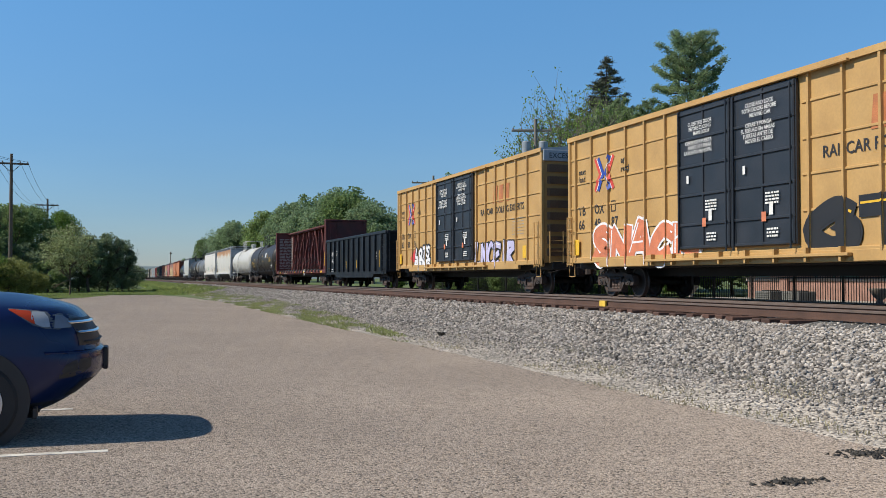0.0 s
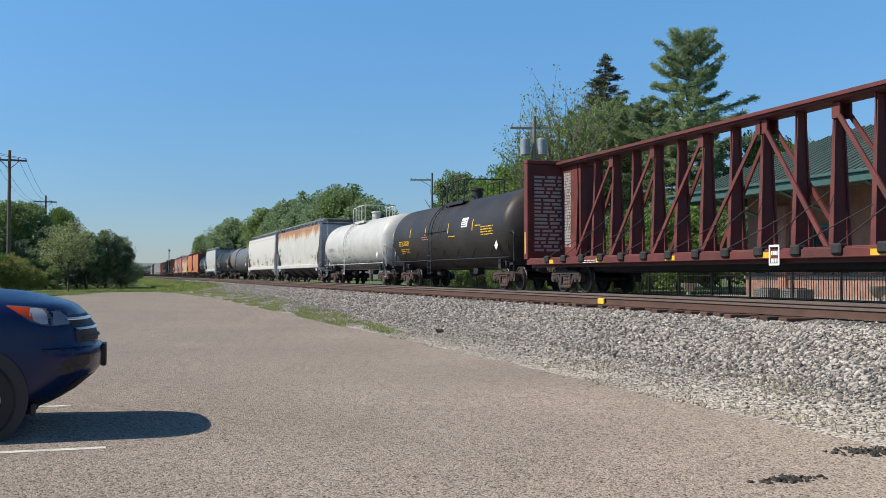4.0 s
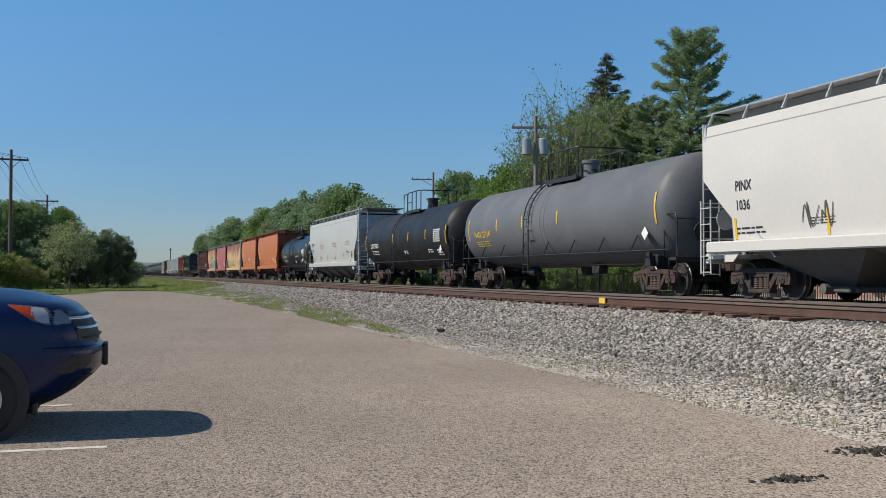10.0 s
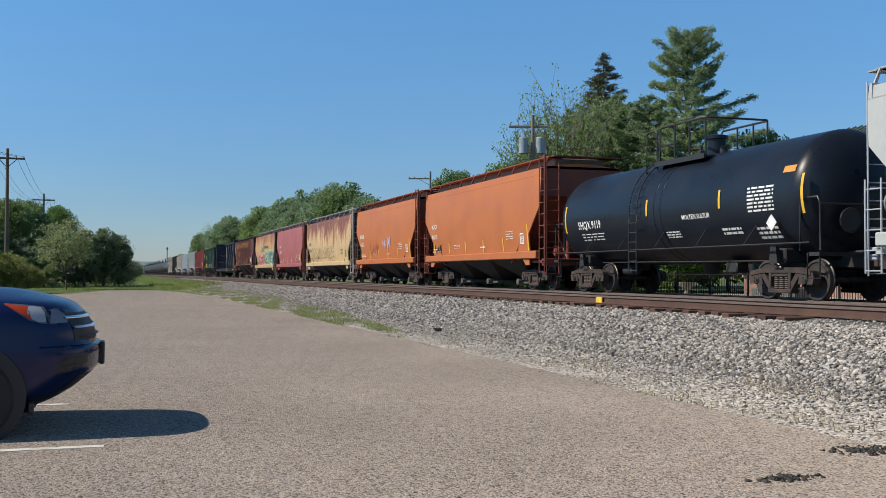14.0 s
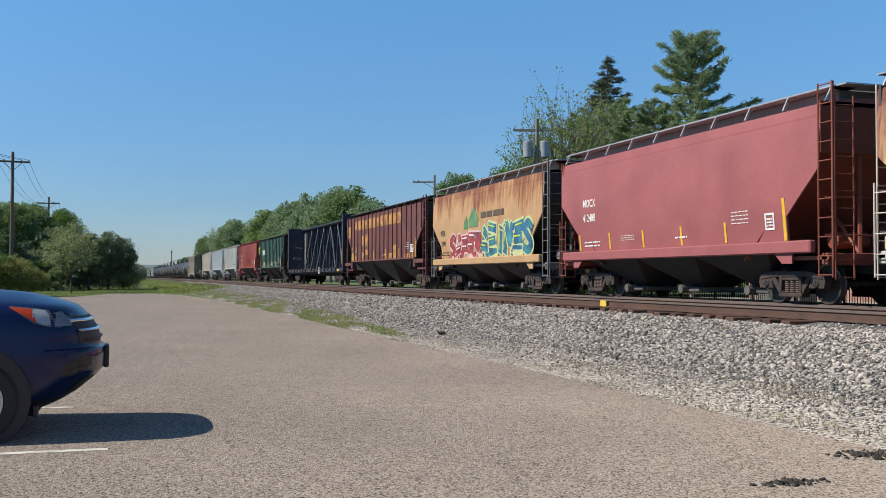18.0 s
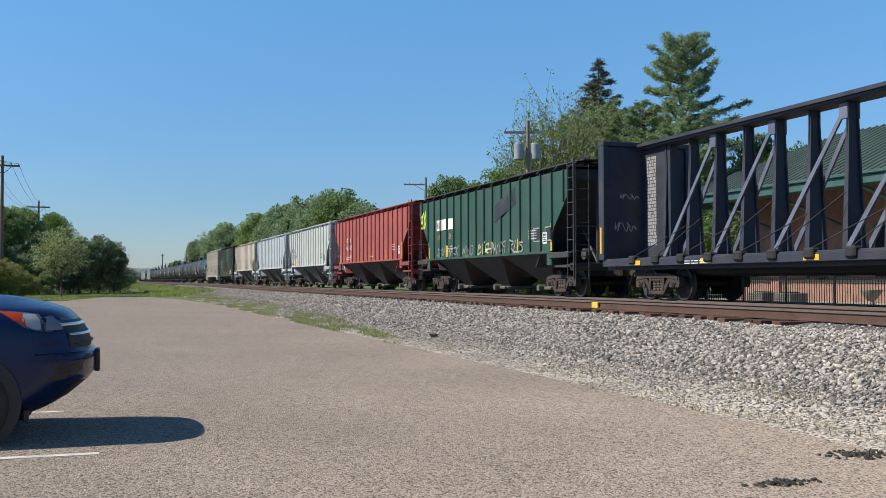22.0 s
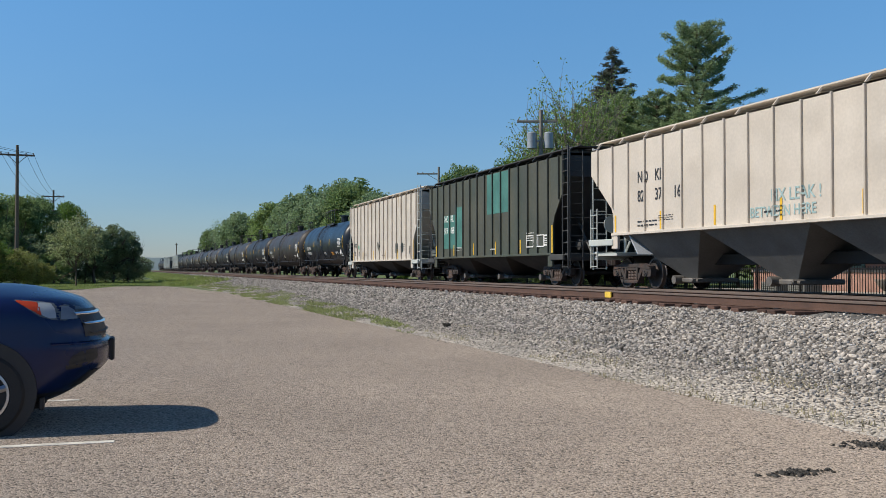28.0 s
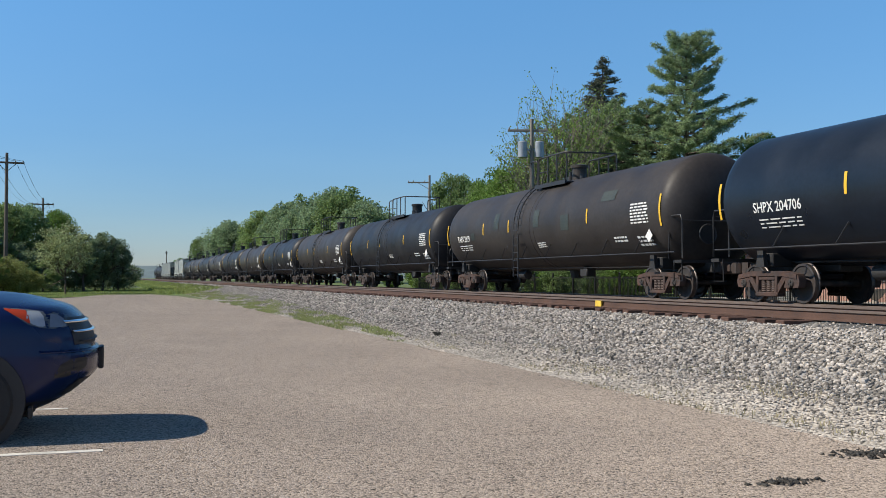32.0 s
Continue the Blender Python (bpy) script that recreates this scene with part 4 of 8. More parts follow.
    for sx in (-1, 1):
        er = Shape()
        for y in (-1.4, 1.4):
            er.tube([(sx * (h - 0.55), y, 1.1), (sx * (h - 0.55), y, 2.1), (sx * (h - 0.45), y, 2.25), (sx * (h + 0.05), y, 2.25), (sx * (h + 0.12), y, 2.1), (sx * (h + 0.12), y, 1.1)], 0.024, 6)
            er.tube([(sx * (h + 0.1), y, 1.05), (sx * (h + 0.1), y, 0.5), (sx * (h - 0.3), y, 0.5), (sx * (h - 0.3), y, 1.05)], 0.02, 6)
        er.tube([(sx * (h + 0.12), -1.4, 2.1), (sx * (h + 0.12), 1.4, 2.1)], 0.022, 6)
        part("end_rail", er, metal, car, "end platform rail", 50)
    part("brake_wheel", Shape().lathe([(0.0, 0.26), (0.03, 0.28), (0.05, 0.26), (0.03, 0.24)], 18, "x", (h + 0.06, -0.6, 1.75)).tube([(h + 0.07, -0.86, 1.75), (h + 0.07, -0.34, 1.75)], 0.015, 5).tube([(h + 0.07, -0.6, 1.5), (h + 0.07, -0.6, 2.0)], 0.015, 5), metal, car, "", 40)
    part("outlet", Shape().lathe([(zc - r - 0.28, 0.12), (zc - r - 0.25, 0.2), (zc - r + 0.05, 0.28)], 12, "z", (0.5, 0, 0)), BLACK_UNDER, car, "", 40)
    part("brake_gear", Shape().lathe([(-0.3, 0.0), (-0.3, 0.17), (0.3, 0.17), (0.34, 0.0)], 12, "x", (-3.4, -0.35, 0.70)).tube([(-h + 2, -0.7, 0.95), (h - 2, -0.7, 0.9)], 0.02, 5).box(2.2, 2.7, -0.7, -0.35, 0.62, 0.9, 0.03), BLACK_UNDER, car, "", 40)
    # marks
    xs = strips_at or [-h + 0.42, -h + 4.9, -h + 7.6, h - 5.2, h - 0.75]
    tall = {0: 0.88, len(xs) - 1: 0.88} if lift == 0 else {}
    for k, x in enumerate(xs):
        strips = []
        zz = zc - 0.45 if k in tall else zc - 0.16 + lift * 0.6
        hh = tall.get(k, 0.46)
        for j in range(6):
            strips.append(rect(x, zz + j * hh / 6, 0.085, hh / 6))
        decal("reflector", strips, strip_paint or YELLOW_MARK, car, depth, "yellow reflective strip")
    if mark:
        lettering(mark[0], mark[2] if len(mark) > 2 else 0.34, -h + 1.8, zc - 0.36, mark_paint, car, depth, 0.92)
        decal("stencil", bars(-h + 1.95, zc - 0.72, 1.5, 0.26, 3, seed, 0.34), mark_paint, car, depth)
    if panel:
        decal("data_panel", bars(h - 2.35, zc - 0.32, 1.0, 0.62, 7, seed + 1, 0.5), WHITE_MARK, car, depth, "white table of small print")
        decal("stencil", bars(h - 3.6, zc - 0.8, 0.8, 0.2, 2, seed + 2) + bars(h - 2.2, zc - 0.95, 0.8, 0.32, 3, seed + 5) + bars(0.4, zc - 0.8, 0.7, 0.2, 3, seed + 8), WHITE_MARK, car, depth)
    cx, cz = h - 1.35, 1.75
    part("placard", Shape().prism([(cx - 0.19, cz), (cx, cz - 0.19), (cx + 0.19, cz), (cx, cz + 0.19)], -1.56, -1.545), plate or WHITE_MARK, car, "diamond placard in a holder")
    for x in (-h + 1.65, h - 1.65):
        add_bogie(car, x, rusty)
    add_ends(car, h + 0.1)
    return car


def make_hopper(left, right, paint, label, style="curved", mark=(), mark_paint=None, z0=1.12, z1=4.3, cut=(2.95, 1.95, 1.3), ribs=0, bays=3, bay_paint=None, walkway=None, metal=None, end_paint=None, seed=0, rusty=False, rib_paint=None, roof_paint=None, bars_paint=None):
    car, h = rail_car("covered_hopper", label, left, right)
    W = 1.58
    metal = metal or paint
    bay_paint = bay_paint or BLACK_UNDER
    end_paint = end_paint or paint
    mark_paint = mark_paint or WHITE_MARK
    roof_paint = roof_paint or paint
    zc, zd, inset = cut
    sill = style == "curved"
    zs = z0 + 0.26 if sill else z0      # lower edge of the side sheet
    # side sheet, with the corners cut away towards the ends
    if sill:
        def y_at(z):
            u = (z - zs) / (z1 - zs)
            return W * (0.955 + 0.075 * math.sin(min(max(u, 0), 1) * math.pi * 0.86 + 0.2) - 0.02)
    else:
        def y_at(z):
            return W
    gap = 0.14

    def half_at(z):
        if z >= zc:
            return h - 0.12 * (z1 - z) / (z1 - zc) * (1 if sill else 0)
        if z >= zd:
            return h - (0.12 if sill else 0) - (inset - 0.12) * (zc - z) / (zc - zd)
        return h - inset
    levels = sorted({zs, zd, zc, z1} | {zs + (z1 - zs) * k / 10 for k in range(11)})
    for sy, nm in ((-1, "side_sheet"), (1, "side_sheet")):
        s = Shape()
        vs, fs = [], []
        for z in levels:
            hz = half_at(z)
            hr = min(hz, h - gap - 0.2 * (h - hz))
            for x in (-hz, -hz * 0.5, 0, hr * 0.5, hr):
                vs.append((x, sy * y_at(z), z))
            for x in (-hz, -hz * 0.5, 0, hr * 0.5, hr):
                vs.append((x, sy * (y_at(z) - 0.05), z))
        for i in range(len(levels) - 1):
            for o in (0, 5):
                for k in range(4):
                    a = i * 10 + o + k
                    fs.append((a, a + 1, a + 11, a + 10))
            for k in (0, 4):
                a = i * 10 + k
                fs.append((a, a + 10, a + 15, a + 5))
        last = (len(levels) - 1) * 10
        fs += [(k, k + 1, k + 6, k + 5) for k in range(4)] + [(last + k, last + k + 1, last + k + 6, last + k + 5) for k in range(4)]
        s.add(vs, fs)
        sheet = part(nm, s, paint, car, "painted steel side" if sy < 0 else "", 40)
        if sy < 0:
            near = sheet
    post_step = 2 * h / max(ribs, 1)
    depth = (lambda x, z: -y_at(z) - 0.012) if not ribs else (lambda x, z: -W - (0.068 if abs((x + h) / post_step - math.floor((x + h) / post_step) - 0.5) * post_step < 0.036 else 0.012))
    if ribs:
        for k in range(ribs):
            x = -h + 0.5 * 2 * h / ribs + k * 2 * h / ribs
            lo = zs
            if x > h - gap - 0.06:
                continue
            if abs(x) > h - inset:
                lo = zd + (zc - zd) * (abs(x) - (h - inset)) / inset
            me = Shape().box(-0.026, 0.026, -W - 0.06, -W + 0.01, lo, z1 - 0.02, 0.010).mesh("side_post", rib_paint or paint)
            piece("side_post", me, near, "", Matrix.Translation((x, 0, 0)))
        far = Shape()
        for k in range(ribs):
            x = -h + h / ribs + k * 2 * h / ribs
            far.box(x - 0.045, x + 0.045, W - 0.01, W + 0.085, zd if abs(x) > h - inset else zs, z1 - 0.02)
        tagged(part("far_posts", far, rib_paint or paint, car), kind="stuff")
        part("lower_rail", Shape().box(-h + inset, h - inset, -W - 0.09, -W + 0.02, zs - 0.05, zs + 0.03, 0.01).box(-h + inset, h - inset, W - 0.02, W + 0.09, zs - 0.05, zs + 0.03, 0.01), paint, car)
    if sill:
        ss = Shape()
        for sy in (-1, 1):
            ss.box(-h + 0.35, h - 0.35, sy * W - 0.10, sy * W + 0.07, z0, zs + 0.02, 0.03)
        part("side_sill", ss, paint, car, "painted side sill")
        part("gusset", Shape().prism([(h - 1.7, z0 + 0.02), (h - 1.4, z0 - 0.22), (h - 1.05, z0 - 0.22), (h - 1.05, z0 + 0.02)], -W - 0.02, -W + 0.02), paint, car)
        part("gusset", Shape().prism([(-h + 1.7, z0 + 0.02), (-h + 1.05, z0 + 0.02), (-h + 1.05, z0 - 0.22), (-h + 1.4, z0 - 0.22)], -W - 0.02, -W + 0.02), paint, car)
        part("top_strip", Shape().prism_x([(-y_at(z1) - 0.025, z1 - 0.31), (-y_at(z1) - 0.03, z1 - 0.24), (-y_at(z1) + 0.1, z1 - 0.24), (-y_at(z1) + 0.1, z1 - 0.31)], -h + 0.05, h - gap - 0.02), GREY_MARK if paint in (WHITE_CAR, PALE_GREY) else paint, car, "grey strip under the roof edge")
    else:
        for sy in (-1, 1):
            for sx in (-1, 1):
                a, b = sorted((sx * (h + 0.02), sx * (h - inset - 0.1)))
                part("end_sill", Shape().box(a, b, sy * W - 0.1, sy * W, min(zs, 1.5) - 0.22, min(zs, 1.5) - 0.02, 0.02), metal, car)
                a, b = sorted((sx * (h - inset + 0.02), sx * (h - inset - 0.35)))
                part("bolster_web", Shape().box(a, b, sy * W - 0.06, sy * W + 0.04, zs - 0.45, zs, 0.02), paint, car)
    # roof, hatches and running boards
    zb_top = z1 + (0.36 if sill else 0.22)
    roof = Shape()
    yt = y_at(z1)
    n = 8
    arc = [(-yt + 2 * yt * k / n, z1 + 0.16 * math.sin(math.pi * k / n) ** 0.8) for k in range(n + 1)]
    roof.prism_x(arc + [(yt, z1 - 0.04), (-yt, z1 - 0.04)], -h, h - gap)
    part("roof", roof, roof_paint, car, "curved steel roof", 30)
    part("hatch_cover", Shape().box(-h + 0.3, h - 0.3, -0.95, 0.95, z1 + 0.05, zb_top, 0.03), HATCH_GREY if sill else roof_paint, car, "long trough hatch")
    walk_m = walkway or GALVANISED
    zb = z1 + (0.38 if sill else 0.24)
    wb = Shape()
    for sy in (-1, 1):
        wb.box(-h + 0.02, h - 0.02, sy * 0.98 - 0.3, sy * 0.98 + 0.3, zb - 0.03, zb)
        wb.box(-h, h, sy * 1.28 - 0.012, sy * 1.28 + 0.012, zb - 0.025, zb + 0.012)
    for sx in (-1, 1):
        wb.box(sx * h - 0.3, sx * h + 0.02 * sx + 0.3, -1.25, 1.25, zb - 0.03, zb)
    part("running_board", wb, walk_m, car, "grated roof walkway")
    ns = max(int(2 * h / 1.45), 6)
    st = kept(("stanchion", walk_m.name, z1, sill), lambda: Shape().prism_x([(-1.30, zb - 0.02), (-1.45, z1 + 0.05), (-1.38, z1 + 0.05), (-1.24, zb - 0.02)], -0.022, 0.022).mesh("stanchion", walk_m))
    for k in range(ns + 1):
        piece("stanchion", st, car, "", Matrix.Translation((-h + 0.1 + k * (2 * h - 0.2) / ns, 0, 0)))
    # slope sheets and end frames
    for sx in (-1, 1):
        e, he = Shape(), h if sx < 0 else h - gap + 0.1
        e.add([(sx * (he - 0.15), -W + 0.05, zc + 0.4), (sx * (he - 0.15), W - 0.05, zc + 0.4), (sx * (h - 2.9), W - 0.05, 1.0), (sx * (h - 2.9), -W + 0.05, 1.0),
               (sx * (he - 0.21), -W + 0.05, zc + 0.4), (sx * (he - 0.21), W - 0.05, zc + 0.4), (sx * (h - 2.96), W - 0.05, 1.0), (sx * (h - 2.96), -W + 0.05, 1.0)],
              [(0, 1, 2, 3), (4, 5, 6, 7), (0, 1, 5, 4), (1, 2, 6, 5), (2, 3, 7, 6), (3, 0, 4, 7)])
        e.box(min(sx * (he - 0.16), sx * (he - 0.1)), max(sx * (he - 0.16), sx * (he - 0.1)), -W + 0.04, W - 0.04, zc + 0.3, z1 + 0.05)
        part("slope_sheet", e, end_paint, car, "sloping end sheet")
        fr = Shape().box(sx * (h - 0.75) - 0.8, sx * (h - 0.75) + 0.8, -1.5, 1.5, 0.98, 1.06).box(sx * (h - 0.1) - 0.1, sx * (h - 0.1) + 0.1, -1.5, 1.5, 0.86, 1.12, 0.02)
        for y in (-0.5, 0.5):
            fr.tube([(sx * (h - 0.2), y, 1.05), (sx * (h - 0.2), y, zc + 0.4)], 0.05, 6)
        fr.tube([(sx * (h - 0.2), -0.5, 1.1), (sx * (h - 1.3), -0.5, 2.3)], 0.04, 6)
        part("end_frame", fr, metal, car, "end platform and posts")
        ladder(car, -h + 0.02 if sx < 0 else h + 0.3, 0.55, z1 + 0.1, metal, 0.46, -1.30, 0.36, "y")
        ladder(car, -h + 0.26 if sx < 0 else h + 0.1, 0.6, 2.45 if sx < 0 else zb + 0.02, metal, 0.44, -W - 0.04, 0.40)
        if sx > 0:
            part("corner_post", Shape().box(h + 0.30, h + 0.35, -W - 0.06, -W, 0.95, zb, 0.01), metal, car)
        part("grab_iron", Shape().tube([(sx * (h - 0.05), -1.5, 1.5), (sx * (h - 0.05), 1.5, 1.5)], 0.02, 6).tube([(sx * (h - 0.05), -1.5, 2.3), (sx * (h - 0.05), 0.4, 2.3)], 0.02, 6), metal, car, "", 50)
    part("brake_reservoir", Shape().lathe([(-0.45, 0.0), (-0.42, 0.19), (0.42, 0.19), (0.45, 0.0)], 14, "y", (h - 0.8, -0.3, 1.42)), metal, car, "brake air tank on the end platform", 40)
    part("brake_wheel", Shape().lathe([(0.0, 0.26), (0.03, 0.28), (0.05, 0.26), (0.03, 0.24)], 18, "x", (-h + 0.02, -0.9, 2.0)).tube([(-h + 0.03, -1.16, 2.0), (-h + 0.03, -0.64, 2.0)], 0.015, 5), metal, car, "", 40)
    part("centre_sill", Shape().box(-h, h, -0.25, 0.25, 0.68, 0.98, 0.02), BLACK_UNDER, car)
    # discharge bays
    span = 2 * (h - inset - 0.35) if not sill else 2 * (h - 2.0)
    wbay = span / bays
    zt = zs - 0.02 if not sill else z0 + 0.02
    for k in range(bays):
        c = -span / 2 + wbay * (k + 0.5)
        b = Shape()
        yt2, yb = W - 0.04, 0.45
        xt, xb = wbay * 0.5, 0.3
        vs = [(c + sx * xt, sy * yt2, zt) for sx in (-1, 1) for sy in (-1, 1)] + [(c + sx * xb, sy * yb, 0.42) for sx in (-1, 1) for sy in (-1, 1)]
        vs = [(c - xt, -yt2, zt), (c + xt, -yt2, zt), (c + xt, yt2, zt), (c - xt, yt2, zt), (c - xb, -yb, 0.33), (c + xb, -yb, 0.33), (c + xb, yb, 0.33), (c - xb, yb, 0.33)]
        b.add(vs, [(0, 1, 2, 3), (4, 5, 6, 7), (0, 1, 5, 4), (1, 2, 6, 5), (2, 3, 7, 6), (3, 0, 4, 7)])
        bay = part("discharge_bay", b, bay_paint, car, "sloping discharge hopper")
        part("outlet_gate", Shape().box(c - 0.5, c + 0.5, -0.75, 0.75, 0.20, 0.33, 0.03).tube([(c - 0.62, -0.6, 0.26), (c + 0.62, -0.6, 0.26)], 0.045, 8).lathe([(-0.14, 0.0), (-0.14, 0.12), (0.14, 0.12), (0.14, 0.0)], 12, "y", (c - 0.15, -0.8, 0.28)), GATE, bay, "outlet gate with a pipe", 40)
    # marks
    if mark:
        bx = -h + (mark[3] if len(mark) > 3 else 1.15)
        zm = mark[4] if len(mark) > 4 else zs + 1.24
        for j, words in enumerate(mark[:2]):
            if words and ribs:
                wide = 2 * h / ribs
                for i, group in enumerate(words.split()):
                    lettering(group, mark[2], bx + i * wide, zm - j * mark[2] * 1.18, mark_paint, car, depth, min(0.85, (wide - 0.3) / (0.62 * mark[2] * len(group))))
            elif words:
                lettering(words, mark[2], bx, zm - j * 0.46, mark_paint, car, depth, 0.85)
        decal("stencil", bars(bx, zs + 0.18, 1.1, 0.22, 2, seed, 0.36), bars_paint or mark_paint, car, depth)
    decal("stencil", bars(h - 3.4, zs + 0.5, 0.7, 0.36, 4, seed + 1, 0.26) + bars(-h + 4.2, zs + 0.3, 0.8, 0.18, 3, seed + 2, 0.26) + bars(0.6, zs + 0.25, 0.6, 0.08, 1, seed + 3), bars_paint or mark_paint, car, depth)
    strips = [rect(x, zs + 0.06, 0.09, 0.5) for x in [-h + inset + 0.1 + k * (2 * h - 2 * inset - 0.5) / 5 for k in range(5)]] + [rect(h - inset - 0.12, zs + 0.04, 0.1, 0.95)]
    for q in strips:
        decal("reflector", [q], YELLOW_MARK, car, depth, "yellow reflective strip")
    decal("plate_mark", [p for p in line_polys([(h - inset - 0.75, zs + 0.32), (h - inset - 0.45, zs + 0.32), (h - inset - 0.45, zs + 0.66), (h - inset - 0.75, zs + 0.66), (h - inset - 0.75, zs + 0.32)], 0.05)] + bars(h - inset - 0.71, zs + 0.38, 0.22, 0.22, 3, seed + 4), BLACK_MARK if mark_paint is BLACK_MARK else WHITE_MARK, car, depth)
    for x in (-h + 1.75, h - 1.75):
        add_bogie(car, x, rusty)
    add_ends(car, h)
    return car, depth, h, zs


# ---- car paints ----
BOX_YELLOW = mat("boxcar_yellow", (0.50, 0.31, 0.115), 0.55, 0, 0.08, 1.3, second=(0.44, 0.265, 0.095), amount=0.42)
BOX_END = mat("boxcar_end_brown", (0.14, 0.085, 0.05), 0.7, 0, 0.2, 2)
DOOR_BLACK = mat("door_black", (0.022, 0.026, 0.034), 0.45, 0, 0.2, 2)
GALVANISED = mat("galvanised", (0.42, 0.44, 0.46), 0.5, 0.5, 0.12, 4)
NAVY = mat("navy_steel", (0.013, 0.017, 0.023), 0.5, 0, 0.25, 1.5, second=(0.028, 0.028, 0.03), amount=0.35)
MAROON = mat("maroon_steel", (0.14, 0.032, 0.028), 0.65, 0, 0.2, 2, second=(0.09, 0.03, 0.025), amount=0.45)
CB_DARK = mat("dark_blue_black_steel", (0.032, 0.036, 0.055), 0.6, 0, 0.25, 2, second=(0.06, 0.05, 0.05), amount=0.35)
CB_LIGHT = mat("worn_blue_grey_steel", (0.12, 0.132, 0.185), 0.6, 0, 0.2, 2)
TANK_BLACK = mat("tank_black", (0.015, 0.016, 0.02), 0.5, 0, 0.2, 0.8, second=(0.029, 0.029, 0.030), amount=0.45)
TANK_GLOSS = mat("tank_gloss_black", (0.012, 0.017, 0.026), 0.34, 0, 0.2, 0.8)
TANK_DUSTY = mat("tank_dusty_black", (0.034, 0.03, 0.029), 0.5, 0, 0.2, 0.7, second=(0.05, 0.043, 0.038), amount=0.45)
TANK_WHITE = streaked("tank_white", (0.50, 0.50, 0.475), (0.26, 0.25, 0.22), 0.2, 1.1, 2.3, False, 0.5)
TANK_GREY = mat("tank_grey", (0.135, 0.142, 0.152), 0.5, 0, 0.1, 0.8)
BLACK_RAIL = mat("black_pipe", (0.025, 0.025, 0.027), 0.5, 0, 0.15, 6)
WHITE_RAIL = mat("white_pipe", (0.55, 0.55, 0.52), 0.5, 0, 0.15, 6)
GATE = mat("gate_steel", (0.13, 0.12, 0.11), 0.6, 0.2, 0.25, 5)
WHITE_CAR = mat("white_car_paint", (0.60, 0.58, 0.545), 0.5, 0, 0.03, 0.6)
WHITE_RUST = streaked("white_with_rust", (0.52, 0.515, 0.485), (0.34, 0.17, 0.085), 0.40, 2.9, 4.2, edge=(0.46, 0.31, 0.18), mottle=0.5)
PALE_GREY = mat("pale_grey_paint", (0.44, 0.455, 0.44), 0.45, 0, 0.05, 0.7)
# ladder grey; on white cars' ends, body paint greyed to stand for shade
GREY_BLUE = mat("grey_blue_steel_and_shaded_end", (0.40, 0.43, 0.47), 0.55, 0, 0.15, 2)
ORANGE = mat("orange_paint", (0.46, 0.148, 0.044), 0.5, 0, 0.05, 0.8, second=(0.42, 0.125, 0.042), amount=0.42)
ORANGE_END = mat("orange_end", (0.22, 0.06, 0.035), 0.65, 0, 0.15, 1.5)
RUST_CREAM = streaked("cream_with_rust", (0.52, 0.375, 0.20), (0.19, 0.07, 0.05), 0.37, 1.5, 4.1, edge=(0.38, 0.19, 0.10), mottle=0.9)
PINK = mat("faded_red_paint", (0.34, 0.105, 0.105), 0.6, 0, 0.08, 0.7, second=(0.29, 0.085, 0.09), amount=0.45)
AMBER_RUST = streaked("amber_with_rust", (0.46, 0.285, 0.14), (0.22, 0.075, 0.035), 0.36, 1.7, 4.6, edge=(0.38, 0.19, 0.08), mottle=0.45)
BROWN = mat("brown_paint", (0.15, 0.054, 0.048), 0.6, 0, 0.15, 1.2, second=(0.11, 0.04, 0.038), amount=0.45)
BROWN_PATCH = mat("worn_yellow_paint", (0.46, 0.23, 0.07), 0.6, 0, 0.2, 3, second=(0.12, 0.045, 0.036), amount=0.38)
GREEN = mat("dark_green_paint", (0.028, 0.082, 0.06), 0.5, 0, 0.15, 1.0, second=(0.045, 0.075, 0.055), amount=0.45)
BLACK_RIB = mat("dark_rib", (0.014, 0.055, 0.038), 0.6)
RED = mat("red_paint", (0.34, 0.085, 0.072), 0.6, 0, 0.08, 0.9, second=(0.29, 0.068, 0.06), amount=0.42)
RED_RIB = mat("red_rib", (0.25, 0.055, 0.05), 0.6)
RIB_WHITE = mat("white_green_paint", (0.475, 0.50, 0.475), 0.55, 0, 0.06, 0.8, second=(0.43, 0.455, 0.435), amount=0.4)
ICE = mat("ice_white_paint", (0.475, 0.515, 0.545), 0.5, 0, 0.05, 0.8)
CREAM = mat("cream_paint", (0.56, 0.50, 0.43), 0.6, 0, 0.08, 1.0, second=(0.50, 0.44, 0.37), amount=0.4)
OLIVE = mat("black_green_paint", (0.075, 0.075, 0.055), 0.6, 0, 0.15, 0.6, second=(0.045, 0.058, 0.043), amount=0.45)
OLIVE_RIB = mat("black_green_rib", (0.036, 0.04, 0.032), 0.6)
TEAL = mat("teal_patch", (0.055, 0.17, 0.145), 0.6, 0, 0.2, 1.5)
CREAM_WORN = streaked("worn_cream_paint", (0.51, 0.465, 0.405), (0.24, 0.15, 0.10), -0.08, 1.0, 4.6, edge=(0.42, 0.31, 0.21), mottle=0.8)
WORN_RIB = mat("worn_cream_rib", (0.44, 0.375, 0.305), 0.65, 0, 0.25, 4)
BAY_GREY = mat("grey_bay", (0.13, 0.13, 0.128), 0.65, 0, 0.2, 1.5)
BAY_DARK = mat("dark_bay", (0.045, 0.042, 0.041), 0.6, 0, 0.3, 1.5, second=(0.10, 0.095, 0.09), amount=0.28)
# dark fittings; on the brown hopper's end, shade put into the colour
DARK_END = mat("dark_steel_and_shaded_end", (0.05, 0.05, 0.05), 0.65, 0, 0.2, 2)

